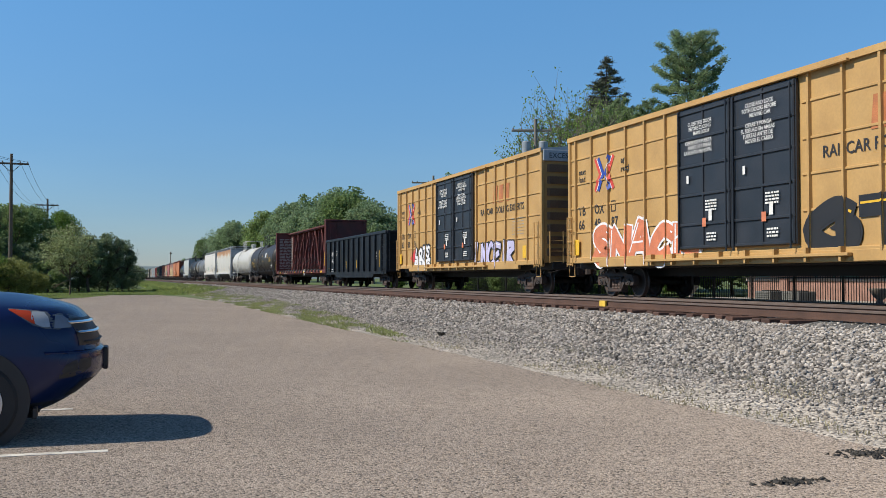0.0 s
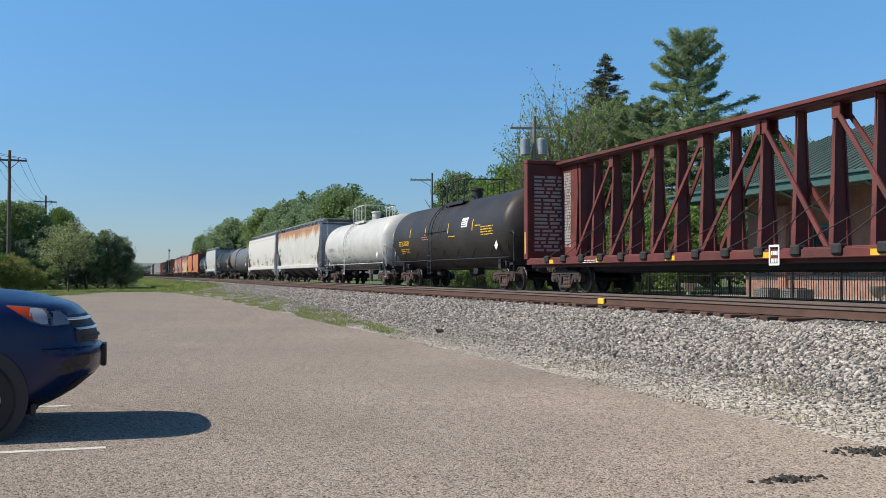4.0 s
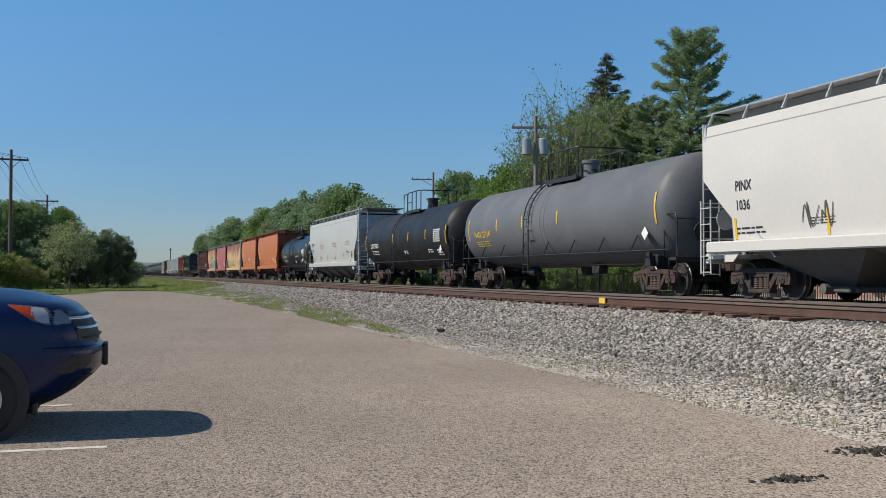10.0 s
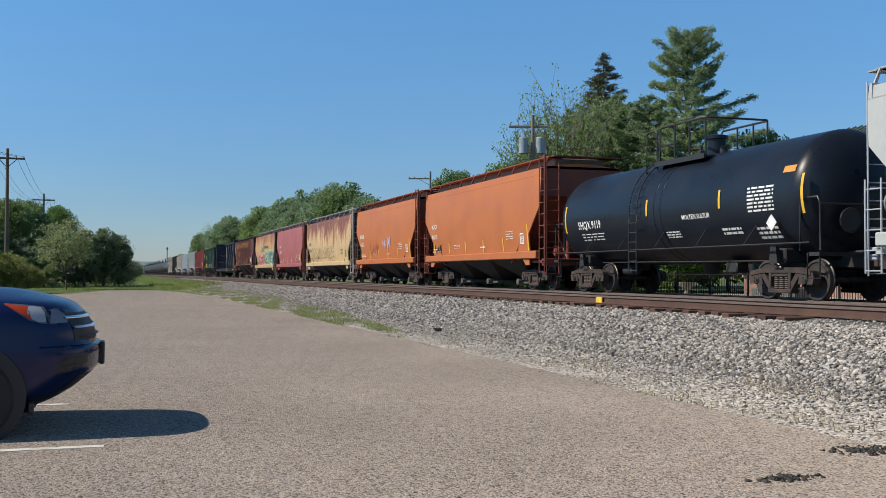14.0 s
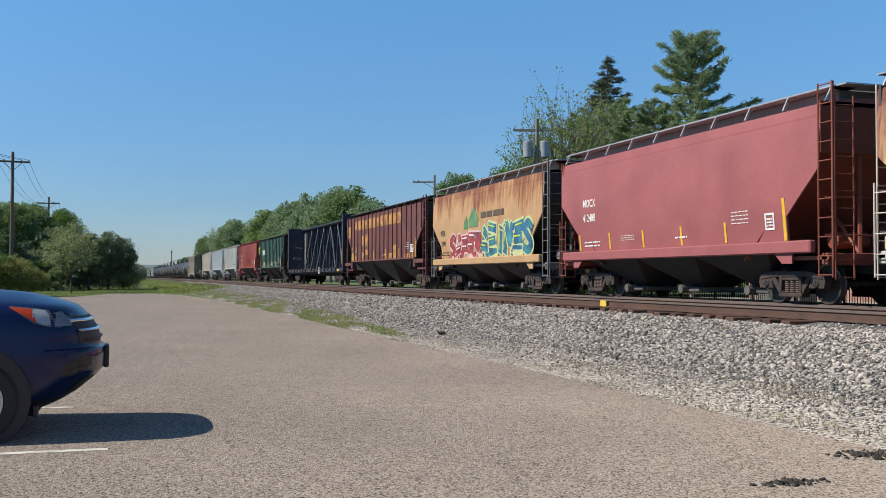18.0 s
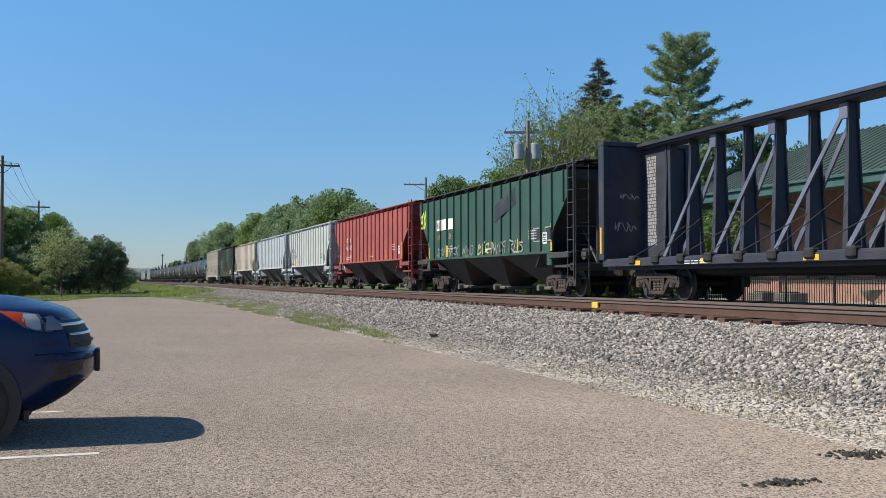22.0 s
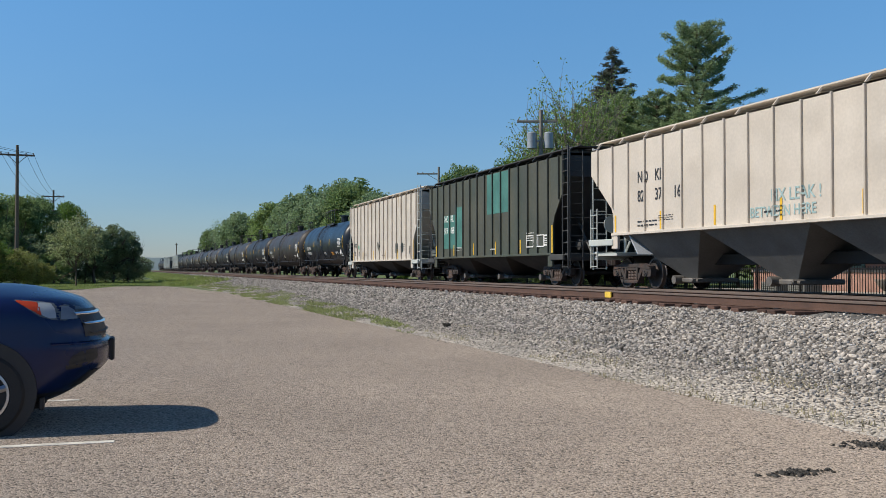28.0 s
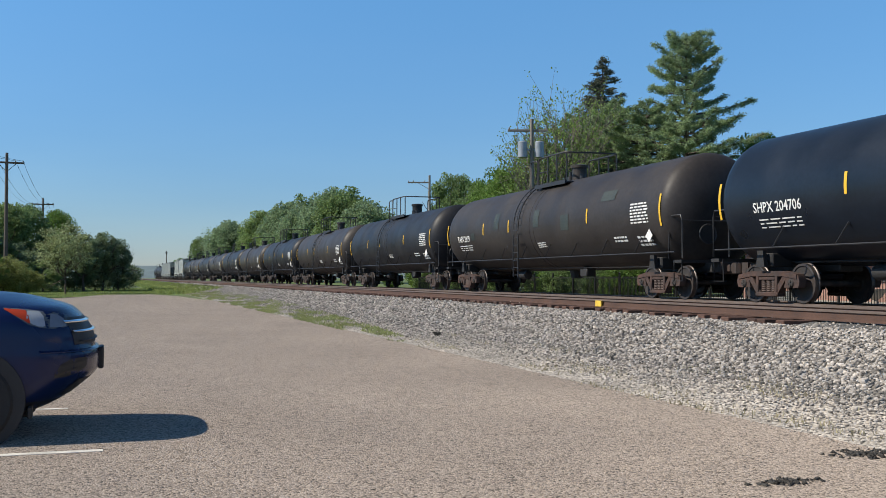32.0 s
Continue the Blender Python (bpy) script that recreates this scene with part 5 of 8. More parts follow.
EMBLEM_BLUE = mat("emblem_blue", (0.03, 0.07, 0.36), 0.5, 0, 0.1, 4)
EMBLEM_RED = mat("emblem_red", (0.62, 0.07, 0.05), 0.5, 0, 0.1, 4)
FADED_SIGN = mat("faded_sign_red", (0.44, 0.16, 0.06), 0.55, 0, 0.2, 4)
HATCH_GREY = mat("hatch_grey", (0.17, 0.17, 0.172), 0.7, 0, 0.12, 3)

for m in (TANK_BLACK, TANK_DUSTY, TANK_GREY, TANK_GLOSS, NAVY):
    m.node_tree.nodes["Principled BSDF"].inputs["Specular IOR Level"].default_value = 0.28

# ---- the train, from its head to its tail ----
make_boxcar(-30.4, -11.6, "66 49 87", (SPRAY_ORANGE, SPRAY_WHITE), 11, False)
make_boxcar(-51.6, -32.6, "63 80 36", (SPRAY_LILAC, SPRAY_BLACK), 23, False)
make_gondola(-71.0, -54.3)
make_centerbeam(-94.9, -71.7, MAROON, "empty maroon centerbeam flatcar with tall bulkheads", MAROON, 31)
etcx = make_tank(-113.6, -96.4, TANK_DUSTY, "dusty black tank car with yellow lettering", ("ETCX 430039", "", 0.34), 1.6, 2.42, seed=5, mark_paint=YELLOW_MARK, rusty=True, panel=False, strips_at=(-8.0, -4.76, -2.16, 1.3, 4.53), lift=0.3)
make_tank(-132.1, -115.3, TANK_WHITE, "white tank car with grimy streaks low on its shell", ("DOWX 73416",), 1.57, 2.5, WHITE_RAIL, seed=6, mark_paint=GREY_MARK, rusty=True, panel=False, strips_at=(-5.6, -3.2, -1.9, 1.2, 4.4), lift=-0.55, strip_paint=GREY_MARK)
make_hopper(-153.0, -133.3, WHITE_RUST, "white covered hopper with rust running down from its roof", "curved", ("ECUX", "881570", 0.38, 0.98, 2.62), BLACK_MARK, bays=4, bay_paint=BAY_DARK, metal=GREY_BLUE, end_paint=GREY_BLUE, seed=7, roof_paint=GREY_BLUE)
pinx, pd, ph, pz = make_hopper(-174.3, -154.6, WHITE_CAR, "clean white covered hopper with small sprayed tags", "curved", ("PINX", "1036", 0.34, 1.5, 2.59), BLACK_MARK, bays=4, bay_paint=BAY_GREY, metal=WHITE_RAIL, end_paint=GREY_BLUE, seed=8)
make_tank(-193.2, -175.9, TANK_GREY, "blue-grey tank car with yellow lettering", ("NATX 251149", "", 0.34), 1.6, 2.44, seed=9, mark_paint=YELLOW_MARK, rusty=True, panel=False, strips_at=(-7.57, -4.33, -1.74, 1.36, 7.9))
make_tank(-211.2, -194.8, TANK_BLACK, "black tank car with white lettering", ("CBTX 735027",), 1.6, 2.44, seed=10, rusty=True, strips_at=(-7.57, -1.52, 1.52, 4.53, 7.65))
crdx, cd, ch, cz_ = make_hopper(-229.0, -212.6, PALE_GREY, "pale grey covered hopper with small red stencils", "curved", ("CRDX", "12797", 0.36), BLACK_MARK, bays=4, bay_paint=BAY_GREY, metal=GREY_BLUE, end_paint=GREY_BLUE, seed=12, cut=(3.1, 1.9, 1.35))
shqx = make_tank(-244.0, -230.7, TANK_GLOSS, "short glossy black tank car with white lettering", ("SHQX 9119",), 1.5, 2.36, seed=13, rusty=False, strips_at=(-5.82, -0.49, 3.09, 6.26))
mocx = make_hopper(-258.7, -244.9, ORANGE, "orange covered hopper with a dark red end", "curved", ("MOCX", "416193", 0.3), WHITE_MARK, bays=3, metal=ORANGE_END, end_paint=ORANGE_END, seed=14, cut=(3.0, 2.0, 1.25), walkway=ORANGE_END)
mocx2 = make_hopper(-273.0, -260.1, ORANGE, "orange covered hopper with a small red tag", "curved", ("MOCX", "416250", 0.36), WHITE_MARK, bays=3, metal=ORANGE_END, end_paint=ORANGE_END, seed=15, cut=(3.0, 2.0, 1.25), walkway=ORANGE_END)
ndyx = make_hopper(-289.6, -274.2, RUST_CREAM, "cream covered hopper heavily stained with rust and tags", "curved", ("NDYX", "816464", 0.34), BLACK_MARK, bays=3, metal=CREAM, end_paint=DARK_END, seed=16)
mocx3 = make_hopper(-304.4, -291.1, PINK, "faded pinkish-red covered hopper", "curved", ("MOCX", "412488", 0.34, 1.75, 2.8), WHITE_MARK, bays=3, metal=ORANGE_END, end_paint=ORANGE_END, seed=17)
ptex = make_hopper(-318.9, -305.7, AMBER_RUST, "amber covered hopper with rust stains and bright graffiti", "curved", ("PTEX", "21841", 0.32, 1.35, 2.45), BLACK_MARK, bays=3, bay_paint=BAY_DARK, metal=HATCH_GREY, end_paint=DARK_END, seed=18, walkway=GALVANISED)
brown = make_hopper(-337.6, -320.2, BROWN, "dark brown ribbed hopper with worn yellow squares", "ribbed", (), WHITE_MARK, z0=1.55, z1=4.3, cut=(3.3, 2.3, 1.5), ribs=19, bays=3, bay_paint=BAY_DARK, metal=BROWN, end_paint=DARK_END, seed=19, walkway=DARK_END)
make_centerbeam(-361.7, -339.4, CB_DARK, "empty blue-black centerbeam flatcar with worn braces", CB_LIGHT, 41)
rcpe = make_hopper(-380.3, -363.7, GREEN, "dark green ribbed hopper with sprayed tags along its foot", "ribbed", (), WHITE_MARK, z0=1.5, z1=4.2, cut=(3.5, 2.3, 1.4), ribs=18, bays=3, bay_paint=BAY_DARK, metal=DARK_END, end_paint=DARK_END, rib_paint=BLACK_RIB, roof_paint=DARK_END, walkway=DARK_END, seed=20)
make_hopper(-399.2, -381.9, RED, "red ribbed covered hopper", "ribbed", ("AT W", "466 872", 0.38, 3.30, 2.85), WHITE_MARK, z0=1.62, z1=4.25, cut=(3.45, 2.45, 1.4), ribs=19, bays=3, bay_paint=BAY_DARK, metal=RED_RIB, end_paint=RED_RIB, rib_paint=RED_RIB, seed=21, walkway=RED_RIB)
make_hopper(-417.2, -400.7, RIB_WHITE, "greenish-white ribbed covered hopper", "ribbed", ("NO KL", "83 02 16", 0.40, 1.5, 2.75), BLACK_MARK, z0=1.62, z1=4.3, cut=(3.6, 2.4, 1.4), ribs=18, bays=3, bay_paint=BAY_GREY, metal=GREY_BLUE, end_paint=GREY_BLUE, seed=22, walkway=RIB_WHITE)
make_hopper(-435.9, -418.7, ICE, "ice-white ribbed covered hopper", "ribbed", ("", "", 0.36), BLACK_MARK, z0=1.62, z1=4.3, cut=(3.6, 2.4, 1.4), ribs=19, bays=3, bay_paint=BAY_GREY, metal=ICE, end_paint=GREY_BLUE, seed=23, walkway=ICE)
nokl = make_hopper(-454.2, -437.3, CREAM, "cream ribbed covered hopper with a sprayed repair note", "ribbed", ("NO KL", "82 37 16", 0.46, 3.02, 3.05), BLACK_MARK, z0=1.62, z1=4.3, cut=(3.5, 2.4, 1.5), ribs=17, bays=3, bay_paint=BAY_GREY, metal=RIB_WHITE, end_paint=GREY_BLUE, seed=24, walkway=CREAM)
olive = make_hopper(-471.9, -456.2, OLIVE, "black-green ribbed hopper with teal repainted patches", "ribbed", (), WHITE_MARK, z0=1.1, z1=4.45, cut=(3.4, 2.4, 1.0), ribs=17, bays=3, bay_paint=BLACK_UNDER, metal=DARK_END, end_paint=DARK_END, rib_paint=OLIVE_RIB, roof_paint=DARK_END, walkway=DARK_END, seed=25)
worn = make_hopper(-489.9, -473.7, CREAM_WORN, "worn cream ribbed hopper with rust along its posts", "ribbed", (), BLACK_MARK, z0=1.08, z1=4.5, cut=(3.3, 2.3, 1.0), ribs=17, bays=3, bay_paint=BLACK_UNDER, metal=RIB_WHITE, end_paint=CREAM, rib_paint=WORN_RIB, seed=26, walkway=CREAM)
shpx = make_tank(-507.7, -491.5, TANK_GLOSS, "glossy blue-black tank car with white lettering", ("SHPX 204706", "", 0.33), 1.6, 2.44, seed=27, rusty=True)
taex = make_tank(-528.8, -509.4, TANK_DUSTY, "dusty black tank car with repainted squares", ("TAEX 2929",), 1.6, 2.44, seed=28, rusty=True)
edge = -530.4
for k in range(9):
    size = 17.6
    make_tank(edge - size, edge, (TANK_BLACK, TANK_DUSTY, TANK_BLACK, TANK_DUSTY)[k % 4], "plain black tank car in a row" if k % 2 == 0 else "dusty black tank car in a row", (), 1.6, 2.44, seed=30 + k % 2)
    edge -= size + 1.6
for k in range(2):
    make_hopper(edge - 14.2, edge, RIB_WHITE, "plain white ribbed covered hopper", "ribbed", (), BLACK_MARK, z0=1.5, z1=4.3, cut=(3.5, 2.4, 1.4), ribs=10, bays=3, bay_paint=BAY_GREY, seed=50)
    edge -= 15.6
make_gondola(edge - 15.5, edge)
edge -= 17
for k in range(3):
    make_hopper(edge - 14.2, edge, RIB_WHITE, "plain white ribbed covered hopper", "ribbed", (), BLACK_MARK, z0=1.5, z1=4.3, cut=(3.5, 2.4, 1.4), ribs=10, bays=3, bay_paint=BAY_GREY, seed=50)
    edge -= 15.6
for k in range(3):
    make_tank(edge - 17.6, edge, TANK_BLACK, "plain black tank car in a row", (), 1.6, 2.44, seed=30)
    edge -= 19.2


# ---- painted details of single cars ----
WARN_ORANGE = mat("warning_orange", (0.62, 0.27, 0.05), 0.5, 0, 0.1, 5)
SPRAY_PINK = mat("spray_pale_pink", (0.62, 0.42, 0.40), 0.55, 0, 0.12, 5)
OUTLINE = mat("grey_brown_marker", (0.10, 0.085, 0.07), 0.6, 0, 0.2, 5)
TEAL_LINE = mat("teal_marker", (0.30, 0.42, 0.42), 0.6, 0, 0.2, 5)
WORN_YELLOW = mat("worn_yellow_stencil", (0.45, 0.30, 0.12), 0.6, 0, 0.2, 6)
FADED_BLACK = mat("faded_black_patch", (0.035, 0.045, 0.04), 0.6, 0, 0.3, 2)


RUST_INK = mat("brown_marker", (0.17, 0.12, 0.08), 0.6, 0, 0.2, 5)
TAG_WHITE = mat("thin_spray_white", (0.25, 0.28, 0.25), 0.6, 0, 0.3, 4)
PALE_LIME = mat("spray_pale_lime", (0.52, 0.56, 0.28), 0.55, 0, 0.15, 5)
DEEP_RED = mat("spray_deep_red", (0.36, 0.06, 0.065), 0.55, 0, 0.3, 2, second=(0.06, 0.04, 0.045), amount=0.4)
DEEP_BLUE = mat("spray_deep_blue", (0.03, 0.10, 0.22), 0.55, 0, 0.3, 2, second=(0.06, 0.26, 0.28), amount=0.45)
FADED_SLATE = mat("faded_slate_patch", (0.035, 0.04, 0.048), 0.6, 0, 0.4, 1.5)
FADED_GREEN = mat("faded_leaf_green", (0.11, 0.24, 0.11), 0.6, 0, 0.25, 2)
FADED_INK = mat("faded_dark_ink", (0.10, 0.075, 0.05), 0.6, 0, 0.25, 4)
FADED_RED = mat("faded_red_stencil", (0.48, 0.20, 0.18), 0.6, 0, 0.2, 6)


def lifted(depth, by):
    return lambda x, z: depth(x, z) - by


def spray_piece(car, depth, x, z, w, h, letters, seed, outline, fill, light, label="spray-painted letters"):
    o, i, st = sprayed_word(letters, x, z, w, h, seed, 0.42, 0.1) if isinstance(letters, str) else scrawl(x, z, w, h, letters, seed)
    decal("graffiti", o, outline, car, lifted(depth, 0.004), label)
    decal("graffiti", i, fill, car, lifted(depth, 0.008))
    decal("graffiti", st, light, car, lifted(depth, 0.012))


def outline_piece(car, depth, x, z, w, h, letters, seed, ink, thick=0.05):
    """Swelling letter shapes drawn in line only."""
    rnd = random.Random(seed)
    cell, edge = w / letters, []
    for i in range(letters):
        form = rnd.choice(STROKES)
        pts = bend([(x + cell * (i + 0.5 + px * 0.9), z + h * (0.5 + pz * rnd.uniform(0.75, 0.95))) for px, pz in form], 6)
        band = ribbon(pts, min(cell, h) * rnd.uniform(0.32, 0.45), 0.2)
        rim = [q[0] for q in band] + [q[3] for q in band[::-1]]
        edge += ribbon(rim + rim[:1], thick)
    decal("graffiti", edge, ink, car, lifted(depth, 0.004), "outlined sprayed letters")


# white hopper: tags
decal("graffiti", tag_lines(-ph + 4.0, pz + 0.15, 0.9, 0.7, 3, 12), OUTLINE, pinx, lifted(pd, 0.004), "thin black tag")
decal("graffiti", tag_lines(-ph + 7.0, pz + 0.1, 1.5, 0.95, 5, 16, 0.07), SPRAY_GREEN, pinx, lifted(pd, 0.004), "green sprayed tag")
spray_piece(pinx, pd, 3.0, pz + 0.1, 1.6, 1.0, 2, 46, SPRAY_BLACK, SPRAY_WHITE, SPRAY_BLACK, "black and white sprayed figure")
decal("graffiti", tag_lines(6.6, pz - 0.02, 1.4, 0.3, 9, 14, 0.03) + tag_lines(-ph + 8.0, pz - 0.1, 1.9, 0.25, 12, 10, 0.03), OUTLINE, pinx, lifted(pd, 0.09), "thin black tag")
# dusty tank car: white notice, red and yellow small print, a long seam plate
ed = tank_depth(1.6, 2.42)
decal("notice_board", [rect(3.1, 2.62 + j * 0.08, 0.78, 0.08) for j in range(5)], WHITE_MARK, etcx, ed, "white notice with small print")
decal("small_print", bars(3.16, 2.68, 0.66, 0.28, 3, 3, 0.4), BLACK_MARK, etcx, lifted(ed, 0.006))
decal("red_stencil", bars(-2.7, 2.26, 1.2, 0.2, 2, 5, 0.3), FADED_RED, etcx, ed, "small red stencil")
decal("stencil", bars(4.9, 2.6, 0.7, 0.10, 1, 8, 0.4) + bars(5.6, 2.2, 1.4, 0.42, 4, 9, 0.4) + bars(1.4, 2.26, 0.9, 0.1, 1, 11, 0.4), YELLOW_MARK, etcx, ed, "small yellow print")
part("seam_plate", Shape().box(-2.2, 1.0, -1.64, -1.55, 2.55, 2.585), TANK_DUSTY, etcx, "narrow welded plate")
# pale grey hopper: red stencils
for u in (0.27, 0.53, 0.78):
    decal("red_stencil", bars(-ch + u * 2 * ch, cz_ + 1.05 + 0.1 * u, 1.25, 0.30, 3, int(u * 100), 0.3), FADED_RED, crdx, lifted(cd, 0.004), "small red stencil")
# orange hopper: red tag
decal("graffiti", tag_lines(-mocx2[2] + 3.6, mocx2[3] + 0.2, 1.9, 0.75, 8, 14, 0.05), RED_MARK, mocx2[0], lifted(mocx2[1], 0.004), "red sprayed tag")
decal("graffiti", tag_lines(-mocx2[2] + 6.4, mocx2[3] + 0.5, 1.7, 0.75, 18, 14, 0.06), SPRAY_LILAC, mocx2[0], lifted(mocx2[1], 0.004), "pale sprayed tag")
decal("graffiti", tag_lines(-mocx[2] + 1.6, mocx[3] + 0.1, 0.9, 0.45, 8, 12, 0.06), SPRAY_BLACK, mocx[0], lifted(mocx[1], 0.004), "black sprayed tag")
# rust-stained cream hopper: outlined letters
for x0, w, k in ((2.2, 3.6, 5), (6.2, 4.0, 5)):
    outline_piece(ndyx[0], ndyx[1], -ndyx[2] + x0, ndyx[3] + 0.05, w, 0.95, k, int(x0 * 10), RUST_INK, 0.035)
decal("graffiti", [rect(-ndyx[2] + 9.0, ndyx[3] - 0.18, 0.5, 0.16), rect(-ndyx[2] + 1.3, ndyx[3] - 0.22, 0.4, 0.12)], YELLOW_MARK, ndyx[0], lifted(ndyx[1], 0.09))
# amber hopper: two big pieces and a leaf-shaped sign
pt, pdh, phh, pzz = ptex
spray_piece(pt, pdh, -phh + 2.6, pzz - 0.02, 4.1, 1.15, "SAFER", 61, SPRAY_PINK, DEEP_RED, SPRAY_WHITE)
spray_piece(pt, pdh, -phh + 6.6, pzz - 0.02, 5.5, 1.3, "AEIMES", 67, PALE_LIME, DEEP_BLUE, SPRAY_LIME)
o, i, st = scrawl(-phh + 1.2, pzz - 0.24, 10.5, 0.22, 14, 71)
decal("graffiti", i, SPRAY_PINK, pt, lifted(pdh, 0.10))
decal("green_sign", [[(-phh + 5.25, pzz + 1.3), (-phh + 6.3, pzz + 1.3), (-phh + 6.42, pzz + 1.6), (-phh + 5.85, pzz + 2.15), (-phh + 5.2, pzz + 1.65)], [(-phh + 4.6, pzz + 1.25), (-phh + 5.1, pzz + 1.25), (-phh + 5.12, pzz + 1.5), (-phh + 4.95, pzz + 1.8), (-phh + 4.6, pzz + 1.5)]], FADED_GREEN, pt, lifted(pdh, 0.003), "faded green leaf-shaped sign")
decal("dark_sign", bars(-phh + 6.7, pzz + 1.62, 2.6, 0.34, 1, 5, 0.7), FADED_INK, pt, lifted(pdh, 0.003), "faded dark maker's sign")
# brown hopper: worn yellow squares
bc, bd, bh, bz = brown
step = 2 * bh / 19
sq = [rect(-bh + step * (0.56 + k), 3.45, step * 0.88, 0.58) for k in (3, 4, 6, 7, 9, 10, 11, 12, 13)] + [rect(-bh + step * (0.62 + k), 3.48, step * 0.55, 0.5) for k in (2, 5, 8)]
sq += [rect(-bh + step * 5.58, 2.45, step * 0.84, 0.66), rect(-bh + step * 4.6, 2.48, step * 0.5, 0.6), rect(-bh + step * 0.55, 3.05, step * 0.8, 0.7), rect(-bh + step * 12.58, 1.6, step * 0.84, 0.72), rect(-bh + step * 11.58, 1.6, step * 0.7, 0.3), rect(-bh + step * 5.6, 1.9, step * 0.7, 0.32),
       rect(-bh + step * 1.56, 1.6, step * 0.8, 0.5), rect(-bh + step * 2.56, 1.6, step * 0.5, 0.3), rect(-bh + step * 15.0, 1.6, step * 0.9, 0.2), rect(-bh + step * 16.0, 1.6, step * 0.8, 0.25)]
for q in sq:
    decal("worn_square", [q], BROWN_PATCH, bc, lambda x, z: -1.588, "worn yellow painted square")
lettering("PT", 0.46, -bh + step * 1.6, 2.1, WORN_YELLOW, bc, bd, 0.9)
lettering("LX", 0.46, -bh + step * 2.6, 2.1, WORN_YELLOW, bc, bd, 0.9)
lettering("149", 0.46, -bh + step * 1.57, 1.62, WORN_YELLOW, bc, bd, 0.82)
lettering("31", 0.46, -bh + step * 2.6, 1.62, WORN_YELLOW, bc, bd, 0.85)
# green hopper: white patches, faded emblem, row of tags
gc, gd, gh, gz_ = rcpe
for x0, words in ((2.66, "RC"), (3.46, "PE"), (4.26, "")):
    decal("white_patch", [rect(-gh + x0, 2.76, 0.7, 0.48)], WHITE_MARK, gc, lifted(gd, 0.0))
    if words:
        lettering(words, 0.38, -gh + x0 + 0.06, 2.86, BLACK_MARK, gc, lifted(gd, 0.006))
lettering("18", 0.34, -gh + 2.75, 2.36, WORN_YELLOW, gc, gd)
lettering("24", 0.34, -gh + 4.35, 2.36, WORN_YELLOW, gc, gd)
decal("faded_sign", [[(-gh + a, 2.75 + (a - 9.9) * 0.28), (-gh + a + 0.7, 2.75 + (a - 9.2) * 0.28), (-gh + a + 0.62, 3.45 + (a - 9.3) * 0.26), (-gh + a + 0.05, 3.42 + (a - 9.9) * 0.25)] for a in (9.85, 10.58, 11.3)], FADED_SLATE, gc, gd, "faded dark slanting sign")
for k, (x0, word) in enumerate(((2.75, "SEKR"), (4.45, "RCK"), (6.15, "MSWG"), (7.95, "GTR"), (9.7, "NKCS"), (11.4, "RLS"))):
    o, i, st = sprayed_word(word, -gh + x0, gz_ + 0.07, 1.35, 0.44, 80 + k, 0.13, 0.06, 0.25, 0.24)
    decal("graffiti", i, PALE_LIME if k == 3 else TAG_WHITE, gc, lifted(gd, 0.006), "small sprayed tag")
o, i, st = sprayed_word("SO", -gh + 0.35, 2.9, 0.75, 0.9, 90, 0.25, 0.08, 0.2, 0.1)
decal("graffiti", i, SPRAY_LIME, gc, lifted(gd, 0.004), "lime sprayed tag")
decal("stencil_box", [p for x0 in (13.65, 14.65) for p in line_polys([(-gh + x0, 1.9), (-gh + x0 + 0.55, 1.9), (-gh + x0 + 0.55, 2.35), (-gh + x0, 2.35), (-gh + x0, 1.9)], 0.04)], GREY_MARK, gc, gd)
for x0 in (13.68, 14.68):
    decal("dark_plate", [rect(-gh + x0, 1.93, 0.48, 0.4)], FADED_SLATE, gc, gd)
# cream hopper: repair note
nc, nd, nh, nz = nokl
lettering("FIX LEAK !", 0.40, -nh + 9.3, 2.12, TEAL_LINE, nc, nd, 0.98)
lettering("BETWEEN HERE", 0.34, -nh + 8.5, 1.78, TEAL_LINE, nc, nd, 1.0)
# black-green hopper: repainted teal and its marks
oc, od, oh, oz = olive
ostep = 2 * oh / 17
decal("repaint", [rect(-oh + ostep * (0.54 + k), 2.78, ostep * 0.92, 1.6) for k in (9, 10)] + [rect(-oh + ostep * 8.75, 2.78, ostep * 0.7, 1.6)] + [rect(-oh + ostep * (0.54 + k), 1.5, ostep * 0.92, 1.5) for k in (2, 3)] + [rect(-oh + ostep * 4.54, 1.5, ostep * 0.92, 1.8)], TEAL, oc, lifted(od, -0.004), "faded teal patch")
for k, (up_w, low_w) in enumerate((("NO", "819"), ("KL", "068"))):
    lettering(up_w, 0.42, -oh + ostep * (2.5 + k) + 0.1, 2.70, WHITE_MARK, oc, od, 0.85)
    lettering(low_w, 0.42, -oh + ostep * (2.5 + k) + 0.1, 2.17, WHITE_MARK, oc, od, 0.8)
decal("stencil_box", [p for x0 in (12.46, 13.42) for p in line_polys([(-oh + x0, 1.38), (-oh + x0 + 0.48, 1.38), (-oh + x0 + 0.48, 1.78), (-oh + x0, 1.78), (-oh + x0, 1.38)], 0.035)], WHITE_MARK, oc, od)
